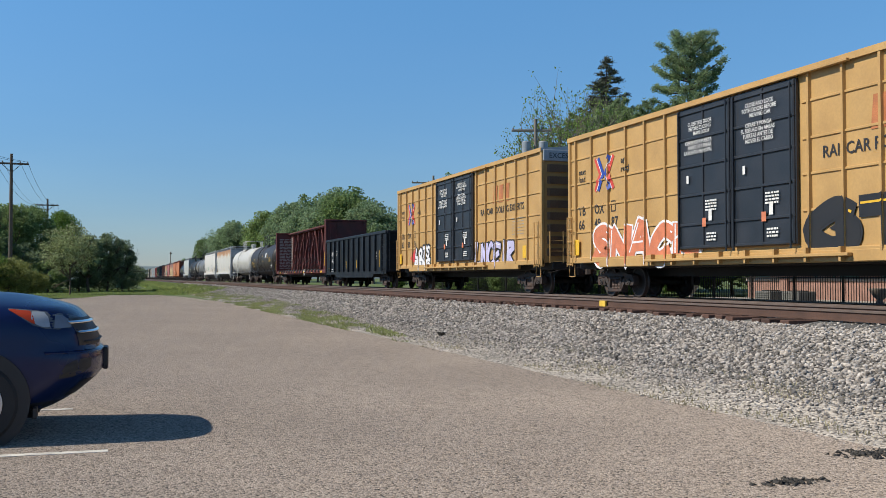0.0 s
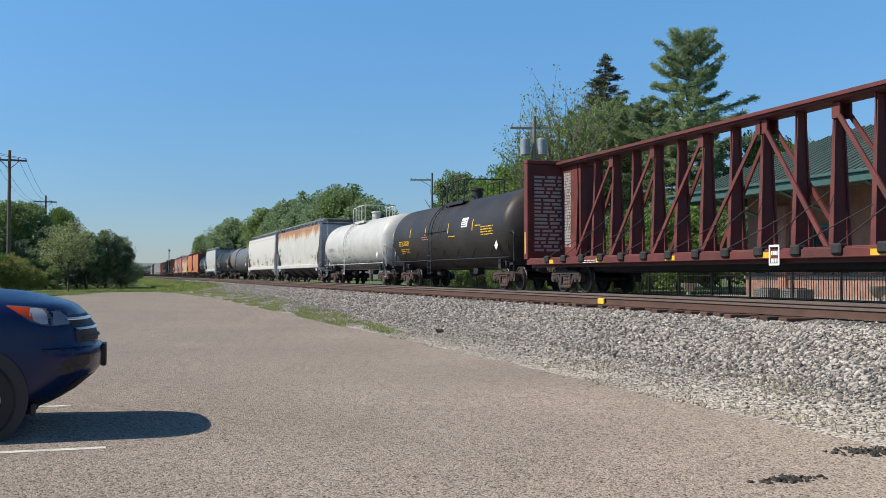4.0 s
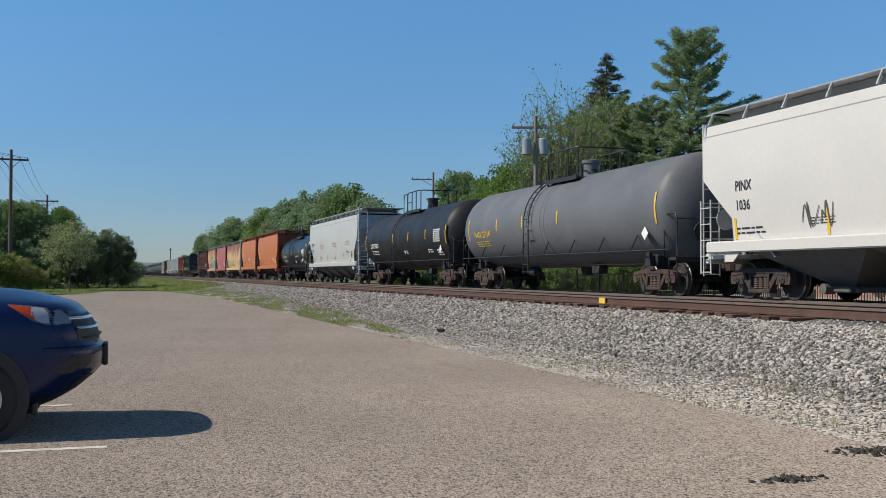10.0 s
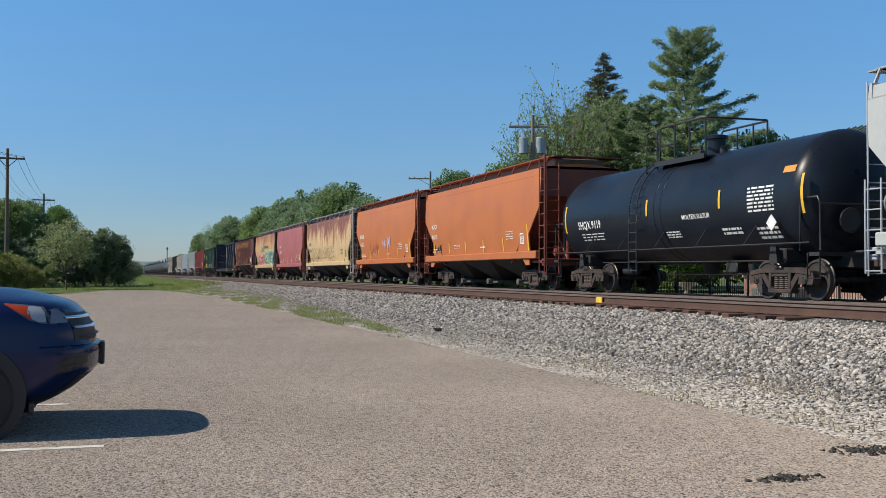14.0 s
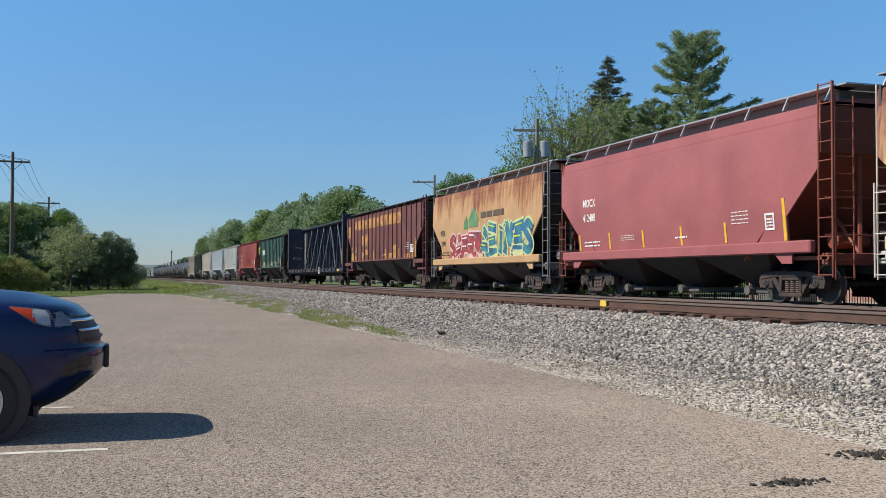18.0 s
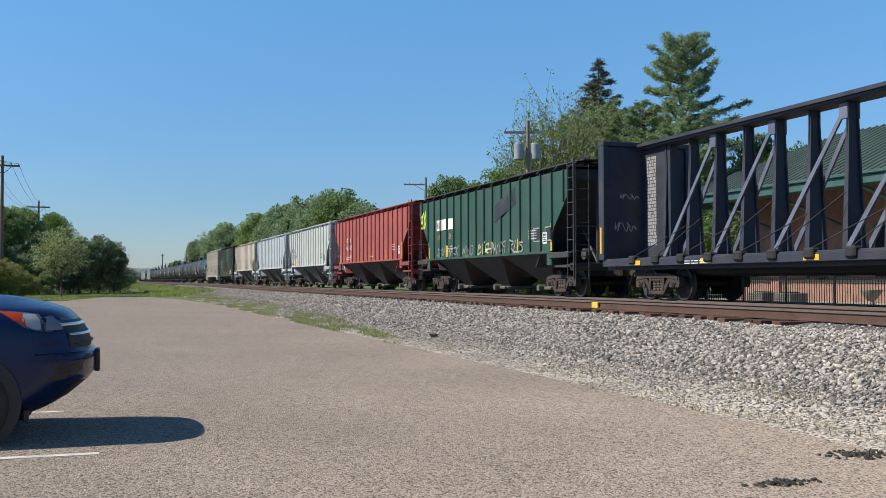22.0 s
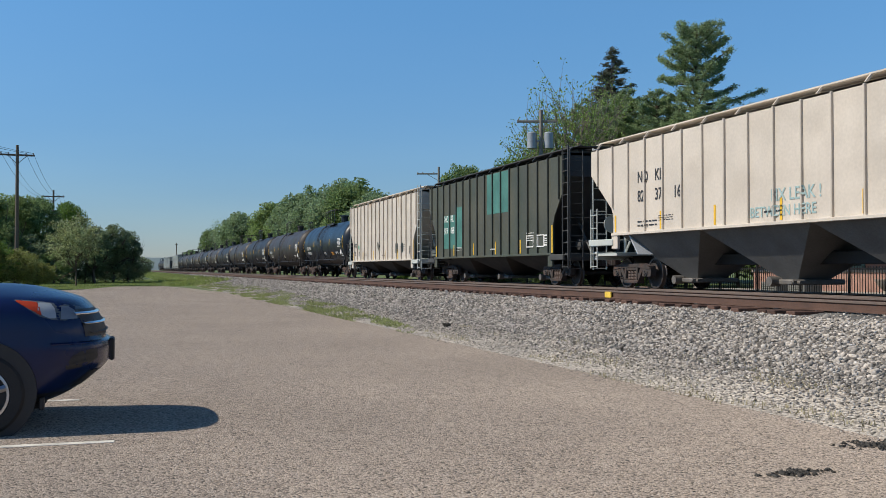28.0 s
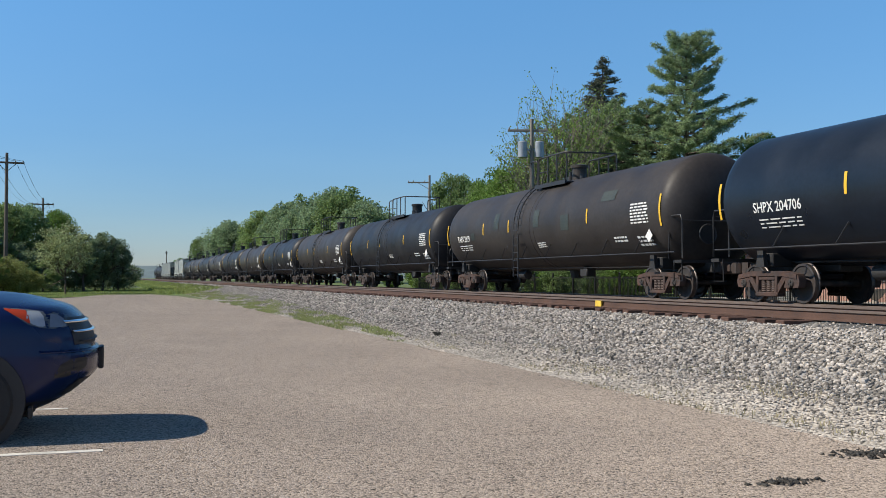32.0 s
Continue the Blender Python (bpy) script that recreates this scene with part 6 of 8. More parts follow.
# labels on the glossy tank cars
decal("placard", [rect(2.99, 1.60 + j * 0.05, 0.76, 0.05) for j in range(4)], WARN_ORANGE, shpx, tank_depth(1.6, 2.44), "orange-yellow label")
decal("placard_print", [rect(3.04 + k * 0.17, 1.645 + (k % 2) * 0.05, 0.12, 0.045) for k in range(4)], BLACK_MARK, shpx, lifted(tank_depth(1.6, 2.44), 0.004))
decal("placard", [rect(5.55, 2.86 + j * 0.05, 0.43, 0.05) for j in range(3)], WARN_ORANGE, shqx, tank_depth(1.5, 2.36), "orange hazard plate")
lettering("MOLTEN SULFUR", 0.17, 1.36, 2.01, WHITE_MARK, shqx, tank_depth(1.5, 2.36), 1.0)
# last tank car: squares painted over
decal("repainted_square", [rect(a, b + j * 0.1, w, 0.1) for a, b, w, n_ in ((-3.6, 2.45, 0.5, 6), (0.2, 2.35, 0.55, 6), (2.6, 2.15, 0.6, 5), (5.4, 2.9, 0.9, 3), (-6.2, 2.1, 0.4, 3)) for j in range(n_)], FADED_BLACK, taex, tank_depth(1.6, 2.44), "dark repainted square")
# worn cream hopper: dark plates and a tag
wc, wd, wh, wz = worn
for x0 in (wh - 4.6, wh - 3.5):
    decal("dark_plate", [rect(x0, 1.47, 0.5, 0.5)], FADED_BLACK, wc, wd, "dark stencil plate")
lettering("WGR", 0.36, -wh + 1.46, 1.92, FADED_BLACK, wc, wd, 0.85)
lettering("70", 0.38, -wh + 1.54, 1.42, FADED_BLACK, wc, wd, 0.9)
lettering("17", 0.38, -wh + 2.62, 1.40, FADED_BLACK, wc, wd, 0.9)
decal("graffiti", tag_lines(-wh + 2.5, 1.75, 0.7, 0.35, 16, 12, 0.05), SPRAY_GREEN, wc, wd, "green sprayed tag")
decal("graffiti", tag_lines(-wh + 7.4, 1.5, 0.7, 0.7, 6, 12, 0.05), FADED_BLACK, wc, wd, "thin black tag")


# ---- ground, lot and tracks ----
def chips(m, size, spread, depth):
    """Adds loose-looking aggregate: every chip with its own tone, and relief."""
    nt = m.node_tree
    n, li = nt.nodes, nt.links
    p = n["Principled BSDF"]
    p.inputs["Diffuse Roughness"].default_value = 1.0
    before = p.inputs["Base Color"].links[0].from_socket
    tc = n.new("ShaderNodeTexCoord")
    vo = n.new("ShaderNodeTexVoronoi")
    vo.inputs["Scale"].default_value = size
    li.new(tc.outputs["Object"], vo.inputs["Vector"])
    sep = n.new("ShaderNodeSeparateColor")
    li.new(vo.outputs["Color"], sep.inputs[0])
    mr = n.new("ShaderNodeMapRange")
    mr.inputs[3].default_value, mr.inputs[4].default_value = 1 - spread * 1.25, 1 + spread * 0.75
    soft = n.new("ShaderNodeMath")
    soft.operation = "POWER"
    soft.inputs[1].default_value = 0.55
    li.new(sep.outputs[0], soft.inputs[0])
    li.new(soft.outputs[0], mr.inputs[0])
    cc = n.new("ShaderNodeCombineColor")
    for k in range(3):
        li.new(mr.outputs[0], cc.inputs[k])
    mx = n.new("ShaderNodeMix")
    mx.data_type, mx.blend_type = "RGBA", "MULTIPLY"
    mx.inputs[0].default_value = 1.0
    li.new(before, mx.inputs[6])
    li.new(cc.outputs[0], mx.inputs[7])
    li.new(mx.outputs[2], p.inputs["Base Color"])
    b = n.new("ShaderNodeBump")
    b.inputs["Strength"].default_value, b.inputs["Distance"].default_value = 1.0, depth
    b.invert = True
    li.new(vo.outputs["Distance"], b.inputs["Height"])
    li.new(b.outputs[0], p.inputs["Normal"])
    return m


ASPHALT = chips(mat("lot_chipseal", (0.340, 0.280, 0.228), 0.95, 0, 0.09, 0.3, second=(0.302, 0.248, 0.201), amount=0.45, sharp=0.2), 68, 0.8, 0.008)
ASPHALT.node_tree.nodes["Principled BSDF"].inputs["Diffuse Roughness"].default_value = 0.6
GRASS_G = mat("lawn_ground", (0.10, 0.15, 0.035), 0.9, 0, 0.3, 0.6, second=(0.13, 0.13, 0.06), amount=0.4)
# bed much darker than its stones: the shade of the gaps is in the colour
BALLAST_G = mat("ballast_bed_gap_shade", (0.13, 0.125, 0.118), 0.95, 0, 0.2, 1.0, second=(0.20, 0.185, 0.16), amount=0.4)
chips(BALLAST_G, 26, 0.6, 0.03)
GRAVEL = chips(mat("pale_gravel", (0.45, 0.405, 0.35), 0.95, 0, 0.2, 0.9, second=(0.35, 0.315, 0.27), amount=0.42), 32, 0.85, 0.022)
RAIL_M = mat("rail_rust", (0.088, 0.047, 0.033), 0.75, 0.0, 0.2, 3)
RAIL_TOP = mat("rail_head", (0.135, 0.10, 0.082), 0.6, 0.0, 0.15, 5)
TIE = mat("tie_wood", (0.095, 0.05, 0.036), 0.85, 0, 0.3, 4, stretch=(1, 6, 6), bump=0.4, random_tint=0.3)

ground = tagged(piece("ground", Shape().box(-4000, 3000, -3000, 3000, -0.6, -0.04).mesh("ground", GRASS_G), None), "green lawn and far fields", "ground", kind="structure")
lot = tagged(piece("parking_lot", Shape().prism_z([(30, -40), (30, LOT_EDGE), (-60, LOT_EDGE), (-78, 4.6), (-86, 3.2), (-86, -0.5), (-74, -2.5), (-60, -12), (-40, -40)], -0.4, 0.0).mesh("parking_lot", ASPHALT), None), "worn tan chip-seal parking lot", "parking lot", kind="structure")
bank_poly = [(7.4, -0.3), (7.4, 0.115), (8.2, 0.26), (9.5, 0.53), (10.15, 0.60), (10.5, 0.625), (10.9, 0.67), (13.0, 0.68), (13.7, 0.60), (17.3, 0.60), (18.6, 0.42), (20.0, 0.36), (20.0, -0.3)]
tagged(piece("gravel_strip", Shape().prism_x([(LOT_EDGE, -0.3), (LOT_EDGE, 0.0), (7.0, 0.07), (7.4, 0.115), (7.4, -0.3)], -1400, 620).mesh("gravel_strip", GRAVEL), None), "pale fine gravel beside the lot", "gravel", kind="structure")
bank = tagged(piece("ballast_bank", Shape().prism_x(bank_poly, -1400, 620).mesh("ballast_bank", BALLAST_G), None), "grey crushed-stone railway ballast", "ballast", kind="structure")
back = tagged(piece("back_ground", Shape().box(-1400, 620, 20.0, 160, -0.34, 0.35).mesh("back_ground", GRASS_G), None), "grass behind the tracks", "ground", kind="structure")


def rail_profile():
    return [(-0.075, 0.0), (-0.075, 0.012), (-0.012, 0.035), (-0.010, 0.125), (-0.036, 0.14), (-0.036, 0.172), (-0.028, 0.178), (0.028, 0.178), (0.036, 0.172), (0.036, 0.14), (0.010, 0.125), (0.012, 0.035), (0.075, 0.012), (0.075, 0.0)]


def make_track(name, y, z):
    track = thing(name, "railway track with rusty rails on wooden ties", "railway track", kind="structure")
    for sy in (-1, 1):
        me = Shape().prism_x([(y + sy * 0.753 + a, z - 0.178 + b) for a, b in rail_profile()], -1200, 600).mesh("rail", RAIL_M)
        me.materials.append(RAIL_TOP)
        for p in me.polygons:
            if p.center.z > z - 0.04:
                p.material_index = 1
        piece("rail", me, track, "rusty steel rail with a worn head")
    tie = kept("tie", lambda: Shape().box(-0.115, 0.115, -1.3, 1.3, -0.18, 0.0, 0.012).mesh("tie", TIE))
    rnd = random.Random(int(y * 10))
    for k in range(150):
        piece("tie", tie, track, "", pose(END_X + 3 - k * 0.53 + rnd.uniform(-0.02, 0.02), y + rnd.uniform(-0.12, 0.12), z - 0.172 + rnd.uniform(-0.02, 0.004), 0, 0, rnd.uniform(-1.5, 1.5)))
    far = Shape()
    for k in range(150, 700):
        x = END_X + 3 - k * 0.53
        far.box(x - 0.115, x + 0.115, y - 1.3, y + 1.3, z - 0.35, z - 0.172)
    tagged(part("far_ties", far, TIE, track), kind="stuff")
    return track


near_track = make_track("near_track", NEAR_Y, NEAR_Z)
train_track = make_track("train_track", TRAIN_Y, TRAIN_Z)


# ---- plants ----
def leaf_mat(name, colour, through=0.35, vary=0.35):
    m = mat(name, colour, 0.55, 0, 0.15, 0.5, random_tint=vary, island=True, spec=0.3)
    nt = m.node_tree
    p, out = nt.nodes["Principled BSDF"], nt.nodes["Material Output"]
    tr = nt.nodes.new("ShaderNodeBsdfTranslucent")
    mx = nt.nodes.new("ShaderNodeMixShader")
    mx.inputs[0].default_value = through
    nt.links.new(p.inputs["Base Color"].links[0].from_socket, tr.inputs["Color"])
    nt.links.new(p.outputs[0], mx.inputs[1])
    nt.links.new(tr.outputs[0], mx.inputs[2])
    nt.links.new(mx.outputs[0], out.inputs["Surface"])
    return m


BARK = mat("bark", (0.10, 0.075, 0.055), 0.9, 0, 0.3, 3, stretch=(6, 6, 1), bump=0.6)
BARK_GREY = mat("grey_bark", (0.17, 0.15, 0.125), 0.9, 0, 0.3, 3, stretch=(6, 6, 1), bump=0.6)
LEAF_MID = leaf_mat("leaf_mid_green", (0.20, 0.285, 0.115), 0.55)
LEAF_FRESH = leaf_mat("leaf_fresh_green", (0.16, 0.26, 0.06), 0.45)
LEAF_DARK = leaf_mat("leaf_dark_green", (0.20, 0.265, 0.15), 0.55)
LEAF_YELLOW = leaf_mat("leaf_yellow_green", (0.24, 0.27, 0.08))
LEAF_BUD = leaf_mat("leaf_bud", (0.22, 0.32, 0.09), 0.5)
NEEDLE = leaf_mat("pine_needle", (0.30, 0.39, 0.205), 0.5)
NEEDLE_DARK = leaf_mat("spruce_needle", (0.10, 0.115, 0.08), 0.3)
# leaves of the far wood, distance haze mixed into a paler green
LEAF_HAZE = leaf_mat("haze_tinted_leaf", (0.25, 0.34, 0.19), 0.55)
LEAF_LIME = leaf_mat("leaf_lime_green", (0.25, 0.34, 0.13), 0.5)


def leaves_mesh(name, centres, size, aspect, material, rs, droop=0.0):
    """Small leaves, each a bent pair of triangles, at the given centres."""
    n = len(centres)
    a = rs.normal(size=(n, 3))
    a[:, 2] *= 0.6
    a /= np.linalg.norm(a, axis=1)[:, None]
    b = rs.normal(size=(n, 3))
    b -= a * np.sum(a * b, axis=1)[:, None]
    b /= np.linalg.norm(b, axis=1)[:, None]
    s = size * rs.uniform(0.6, 1.3, (n, 1))
    a, b = a * s * 0.5, b * s * 0.5 * aspect
    c = np.cross(a, b)
    c = c / (np.linalg.norm(c, axis=1)[:, None] + 1e-9) * s * 0.12
    v = np.stack([centres - a, centres + b + c, centres + a, centres - b + c], axis=1).reshape(-1, 3)
    i = np.arange(n) * 4
    f = np.stack([i, i + 1, i + 2, i + 3], axis=1)
    me = bpy.data.meshes.new(name)
    me.from_pydata(v.tolist(), [], f.tolist())
    me.materials.append(material)
    return me


def limb(s, p, d, length, r, rs, tips, level, spread, up=0.12, kids=(3, 4)):
    """A crooked, tapering limb that forks."""
    pts, q, dv = [Vector(p)], Vector(p), Vector(d).normalized()
    for k in range(4):
        dv = (dv + Vector(rs.normal(size=3)) * 0.10 + Vector((0, 0, up * 0.5))).normalized()
        q = q + dv * length / 4
        pts.append(q.copy())
    n = 6 if level > 1 else 4
    for k in range(4):
        r0, r1 = r * (1 - 0.16 * k), r * (1 - 0.16 * (k + 1))
        d1 = (pts[k + 1] - pts[k]).normalized()
        side = d1.cross(Vector((0.3, 0.7, 0.2))).normalized()
        top = side.cross(d1)
        ring = lambda c, rr: [c + (side * math.cos(j * math.tau / n) + top * math.sin(j * math.tau / n)) * rr for j in range(n)]
        s.add(ring(pts[k], r0) + ring(pts[k + 1], r1), [(j, (j + 1) % n, (j + 1) % n + n, j + n) for j in range(n)])
    if level == 0:
        tips.append(pts[-1])
        tips.append(pts[2])
        return
    for j in range(int(rs.integers(kids[0], kids[1] + 1))):
        k = int(rs.integers(2, 5))
        nd = (dv + Vector(rs.normal(size=3)) * spread).normalized()
        limb(s, pts[k], nd, length * rs.uniform(0.55, 0.8), r * 0.5, rs, tips, level - 1, spread, up, kids)


def broad_tree(seed, height, radius, leaf, count, leaf_size, bark=None, trunk=0.28, low=0.25, clumps=80, squash=0.75):
    """Meshes of a leafy tree: trunk with limbs, and a crown of leaf clumps with gaps."""
    rs = np.random.default_rng(seed)
    s, tips = Shape(), []
    limb(s, (0, 0, -0.1), (rs.normal() * 0.05, rs.normal() * 0.05, 1), height * 0.45, trunk, rs, tips, 2, 0.55)
    for k in range(5):
        a = k * math.tau / 5 + rs.uniform(-0.4, 0.4)
        limb(s, (0, 0, height * rs.uniform(0.2, 0.42)), (math.cos(a), math.sin(a), 0.8), height * 0.34, trunk * 0.45, rs, tips, 1, 0.5)
    wood = s.mesh("trunk", bark or BARK, 60)
    pts = []
    for k in range(clumps):
        u = rs.normal(size=3)
        u /= np.linalg.norm(u)
        rr = rs.uniform(0.35, 0.95) ** 0.6
        c = np.array([u[0] * radius * rr, u[1] * radius * rr, height * (low + (1 - low) * 0.5) + u[2] * rr * height * (1 - low) * 0.46])
        cr = radius * rs.uniform(0.10, 0.26)
        m = max(int(count / clumps * (cr / (radius * 0.19)) ** 2), 8)
        w = rs.normal(size=(m, 3))
        w *= np.minimum(1.0, 1.7 / np.linalg.norm(w, axis=1))[:, None]
        pts.append(c + w * cr * 0.66 * np.array([1, 1, squash]))
    crown = leaves_mesh("crown", np.concatenate(pts), leaf_size, 0.62, leaf, rs)
    return wood, crown


def conifer(seed, height, radius, leaf, shape, count, leaf_size, whorl=0.8, bare=0.1, aspect=0.3, sweep=0.15, lift=0.3, droop=0.04, twigs=5, fluff=0.09):
    """Meshes of a conifer: straight trunk, whorls of boughs carrying needle tufts. shape(u): reach of a bough at height u."""
    rs = np.random.default_rng(seed)
    s = Shape().lathe([(-0.1, height * 0.016 + 0.05), (height * 0.5, height * 0.010 + 0.03), (height * 0.98, 0.03)], 8, "z")
    pts = []
    z = height * bare
    while z < height * 0.985:
        u = z / height
        for k in range(int(rs.integers(4, 7))):
            a = rs.uniform(0, math.tau)
            reach = radius * shape(u) * rs.uniform(0.5, 1.2)
            rise = sweep + lift * u
            d = Vector((math.cos(a), math.sin(a), rise))
            root = Vector((0, 0, z))
            tip = root + d * reach
            mid = root.lerp(tip, 0.5) - Vector((0, 0, droop * reach))
            s.tube([root, mid, tip], 0.018 + 0.010 * reach, 4)
            n_twig = max(int(reach * twigs), 3)
            for j in range(n_twig):
                q = rs.uniform(0.22, 1.0)
                at = root.lerp(mid, q * 2) if q < 0.5 else mid.lerp(tip, q * 2 - 1)
                b = a + rs.choice([-1, 1]) * rs.uniform(0.2, 1.1)
                length = (0.25 + 0.42 * reach * (1.1 - q)) * rs.uniform(0.6, 1.15)
                m = max(int(count * length), 3)
                w = rs.uniform(0.1, 1.0, m)[:, None]
                way = np.array([math.cos(b), math.sin(b), rise * 0.6 + rs.normal() * 0.10])
                pts.append(np.array(at) + w * length * way + rs.normal(size=(m, 3)) * np.array([fluff, fluff, fluff * 0.75]))
        z += whorl * rs.uniform(0.7, 1.3) * (1.1 - 0.6 * u)
    return s.mesh("trunk", BARK, 60), leaves_mesh("crown", np.concatenate(pts), leaf_size, aspect, leaf, rs)


def plant(name, label, meshes, at, category="tree", group=""):
    t = thing(name, label, category, at, group)
    piece("trunk", meshes[0], t)
    piece("crown", meshes[1], t)
    return t


def sized(x, y, z, turn, s, sz=None):
    return Matrix.LocRotScale((x, y, z), Euler((0, 0, radians(turn))), (s, s, sz or s))


BACK_Z = 0.35


def pine_tree(seed, height, boughs, tuft, per, needle):
    """Meshes of a white pine. boughs: rows of (height, reach, rise, number); tufts of needles sit along side twigs, with gaps between boughs."""
    rs = np.random.default_rng(seed)
    s = Shape().lathe([(-0.1, height * 0.016 + 0.06), (height * 0.5, height * 0.010 + 0.04), (height * 0.97, 0.03)], 8, "z")
    pts = []
    for z, reach, rise, number in boughs:
        start = rs.uniform(0, math.tau)
        for k in range(number):
            a = start + k * math.tau / number + rs.normal() * 0.25
            long = reach * rs.uniform(0.6, 1.15)
            root = Vector((0, 0, z + rs.normal() * 0.15))
            way = Vector((math.cos(a), math.sin(a), rise + rs.normal() * 0.06))
            tip = root + way * long + Vector((0, 0, 0.08 * long))
            mid = root.lerp(tip, 0.5) - Vector((0, 0, 0.06 * long))
            s.tube([root, mid, tip], 0.02 + 0.012 * long, 4)
            for j in range(int(6 + long * 9.5)):
                q = rs.uniform(0.25, 1.03)
                at = root.lerp(mid, q * 2) if q < 0.5 else mid.lerp(tip, q * 2 - 1)
                b = a + rs.choice([-1, 1]) * rs.uniform(0.3, 1.2)
                out = (0.12 + 0.36 * long * (1.08 - q)) * rs.uniform(0.3, 1.0)
                c = np.array(at) + out * np.array([math.cos(b), math.sin(b), rise * 0.5]) + np.array([0, 0, rs.normal() * 0.07])
                w = rs.normal(size=(per, 3))
                w /= np.linalg.norm(w, axis=1)[:, None]
                pts.append(c + w * tuft * rs.uniform(0.15, 1.0, (per, 1)) * np.array([1, 1, 0.7]))
    return s.mesh("trunk", BARK, 60), leaves_mesh("crown", np.concatenate(pts), needle, 0.26, NEEDLE, rs)


tall_boughs = [(18.6, 0.9, 0.9, 4), (18.2, 1.8, 0.7, 6), (17.8, 2.2, 0.55, 6), (17.3, 2.3, 0.45, 6), (16.9, 2.3, 0.4, 6), (16.5, 2.4, 0.4, 6), (16.0, 2.6, 0.36, 6), (15.6, 3.1, 0.42, 3), (15.3, 2.6, 0.2, 5), (14.9, 2.7, 0.14, 5), (14.4, 1.7, 0.1, 4),
               (13.8, 2.9, 0.16, 5), (13.2, 4.2, 0.12, 5), (12.7, 3.8, 0.1, 5), (12.0, 4.8, 0.10, 6), (11.4, 4.4, 0.06, 6), (10.6, 5.0, 0.06, 6), (9.8, 4.8, 0.05, 6), (9.0, 5.0, 0.03, 6), (8.2, 4.8, 0.02, 6), (7.2, 4.8, 0.0, 6), (6.2, 4.6, 0.0, 6), (5.2, 4.4, -0.02, 6), (4.0, 4.0, -0.05, 6)]
pine = pine_tree(5, 19.8, tall_boughs, 0.34, 18, 0.22)
plant("white_pine", "tall white pine with layered boughs", pine, sized(-65.85, 40.45, BACK_Z, 200, 1, 0.985))
spruce = conifer(7, 20.3, 7.2, NEEDLE_DARK, lambda u: (1.0 - u) ** 0.9 + 0.012, 40, 0.24, 0.40, 0.06, 0.22, 0.05, 0.0, 0.10, 8, 0.09)
plant("spruce", "dark narrow spruce with a pointed top", spruce, sized(-78.5, 40, BACK_Z, 0, 1))
low_boughs = [(14.2, 0.6, 0.6, 4), (13.7, 1.4, 0.4, 5), (13.1, 2.2, 0.3, 5), (12.4, 3.0, 0.2, 5), (11.6, 3.6, 0.15, 6), (10.8, 4.1, 0.1, 6), (9.9, 4.4, 0.06, 6), (9.0, 4.8, 0.05, 6), (8.0, 4.6, 0.03, 6), (7.0, 5.0, 0.0, 6), (6.0, 4.8, 0.0, 6), (5.0, 5.0, 0.0, 6), (4.0, 4.6, 0.0, 6), (3.0, 4.4, -0.05, 6), (2.0, 4.0, -0.05, 6)]
wide = pine_tree(9, 14.6, low_boughs, 0.36, 18, 0.26)
for x, y, turn, s_, sz in ((-70.5, 37, 0, 0.98, 1.0), (-66.5, 37.5, 300, 0.85, 0.95), (-76, 36, 220, 0.92, 0.98), (-62.2, 38.2, 60, 0.86, 0.84), (-73.5, 33.5, 140, 0.75, 0.72)):
    plant("white_pine", "broad white pine behind the fence", wide, sized(x, y, BACK_Z, turn, s_, sz))

# a tall tree just coming into leaf
rs_b = np.random.default_rng(21)
s_b, tips_b = Shape(), []
for k in range(11):
    lean = -0.26 + 0.050 * k
    across = Vector((0.31, 0.95, 0)) * lean + Vector((0.95, -0.31, 0)) * rs_b.normal() * 0.12
    limb(s_b, Vector((0.31, 0.95, 0)) * lean * 0.9 + Vector((0, 0, -0.1)), across + Vector((0, 0, 1)), 6.3 + 0.9 * lean, 0.19, rs_b, tips_b, 3, 0.36, 0.12, (3, 5))
bud_pts = np.concatenate([np.array(p) + rs_b.normal(size=(6, 3)) * 0.22 for p in tips_b])
bud_pts = bud_pts[rs_b.permutation(len(bud_pts))[:7500]]
plant("budding_tree", "tall thin tree just coming into leaf", (s_b.mesh("trunk", BARK_GREY, 60), leaves_mesh("crown", bud_pts, 0.24, 0.6, LEAF_BUD, rs_b)), sized(-67.6, 30.4, BACK_Z, 0, 0.70, 1.0))

TREES = [broad_tree(101, 10, 3.6, LEAF_MID, 17000, 0.27, clumps=130), broad_tree(102, 10, 4.2, LEAF_FRESH, 19000, 0.27, clumps=130), broad_tree(103, 10, 3.2, LEAF_DARK, 15000, 0.27, clumps=130)]
SHRUBS = [broad_tree(111, 4, 2.1, LEAF_FRESH, 8000, 0.19, low=0.02, trunk=0.08), broad_tree(112, 4, 2.3, LEAF_MID, 8000, 0.19, low=0.02, trunk=0.08), broad_tree(113, 4, 2.2, LEAF_YELLOW, 8000, 0.17, low=0.02, trunk=0.08)]
FAR = [broad_tree(121, 14, 5.4, LEAF_HAZE, 16000, 0.48, clumps=190), broad_tree(122, 14, 5.0, LEAF_MID, 16000, 0.48, clumps=190), broad_tree(123, 14, 5.8, LEAF_HAZE, 16000, 0.48, clumps=190), broad_tree(124, 14, 5.6, LEAF_LIME, 16000, 0.48, clumps=190), broad_tree(125, 14, 5.2, LEAF_HAZE, 1300, 0.4, BARK_GREY, clumps=150)]
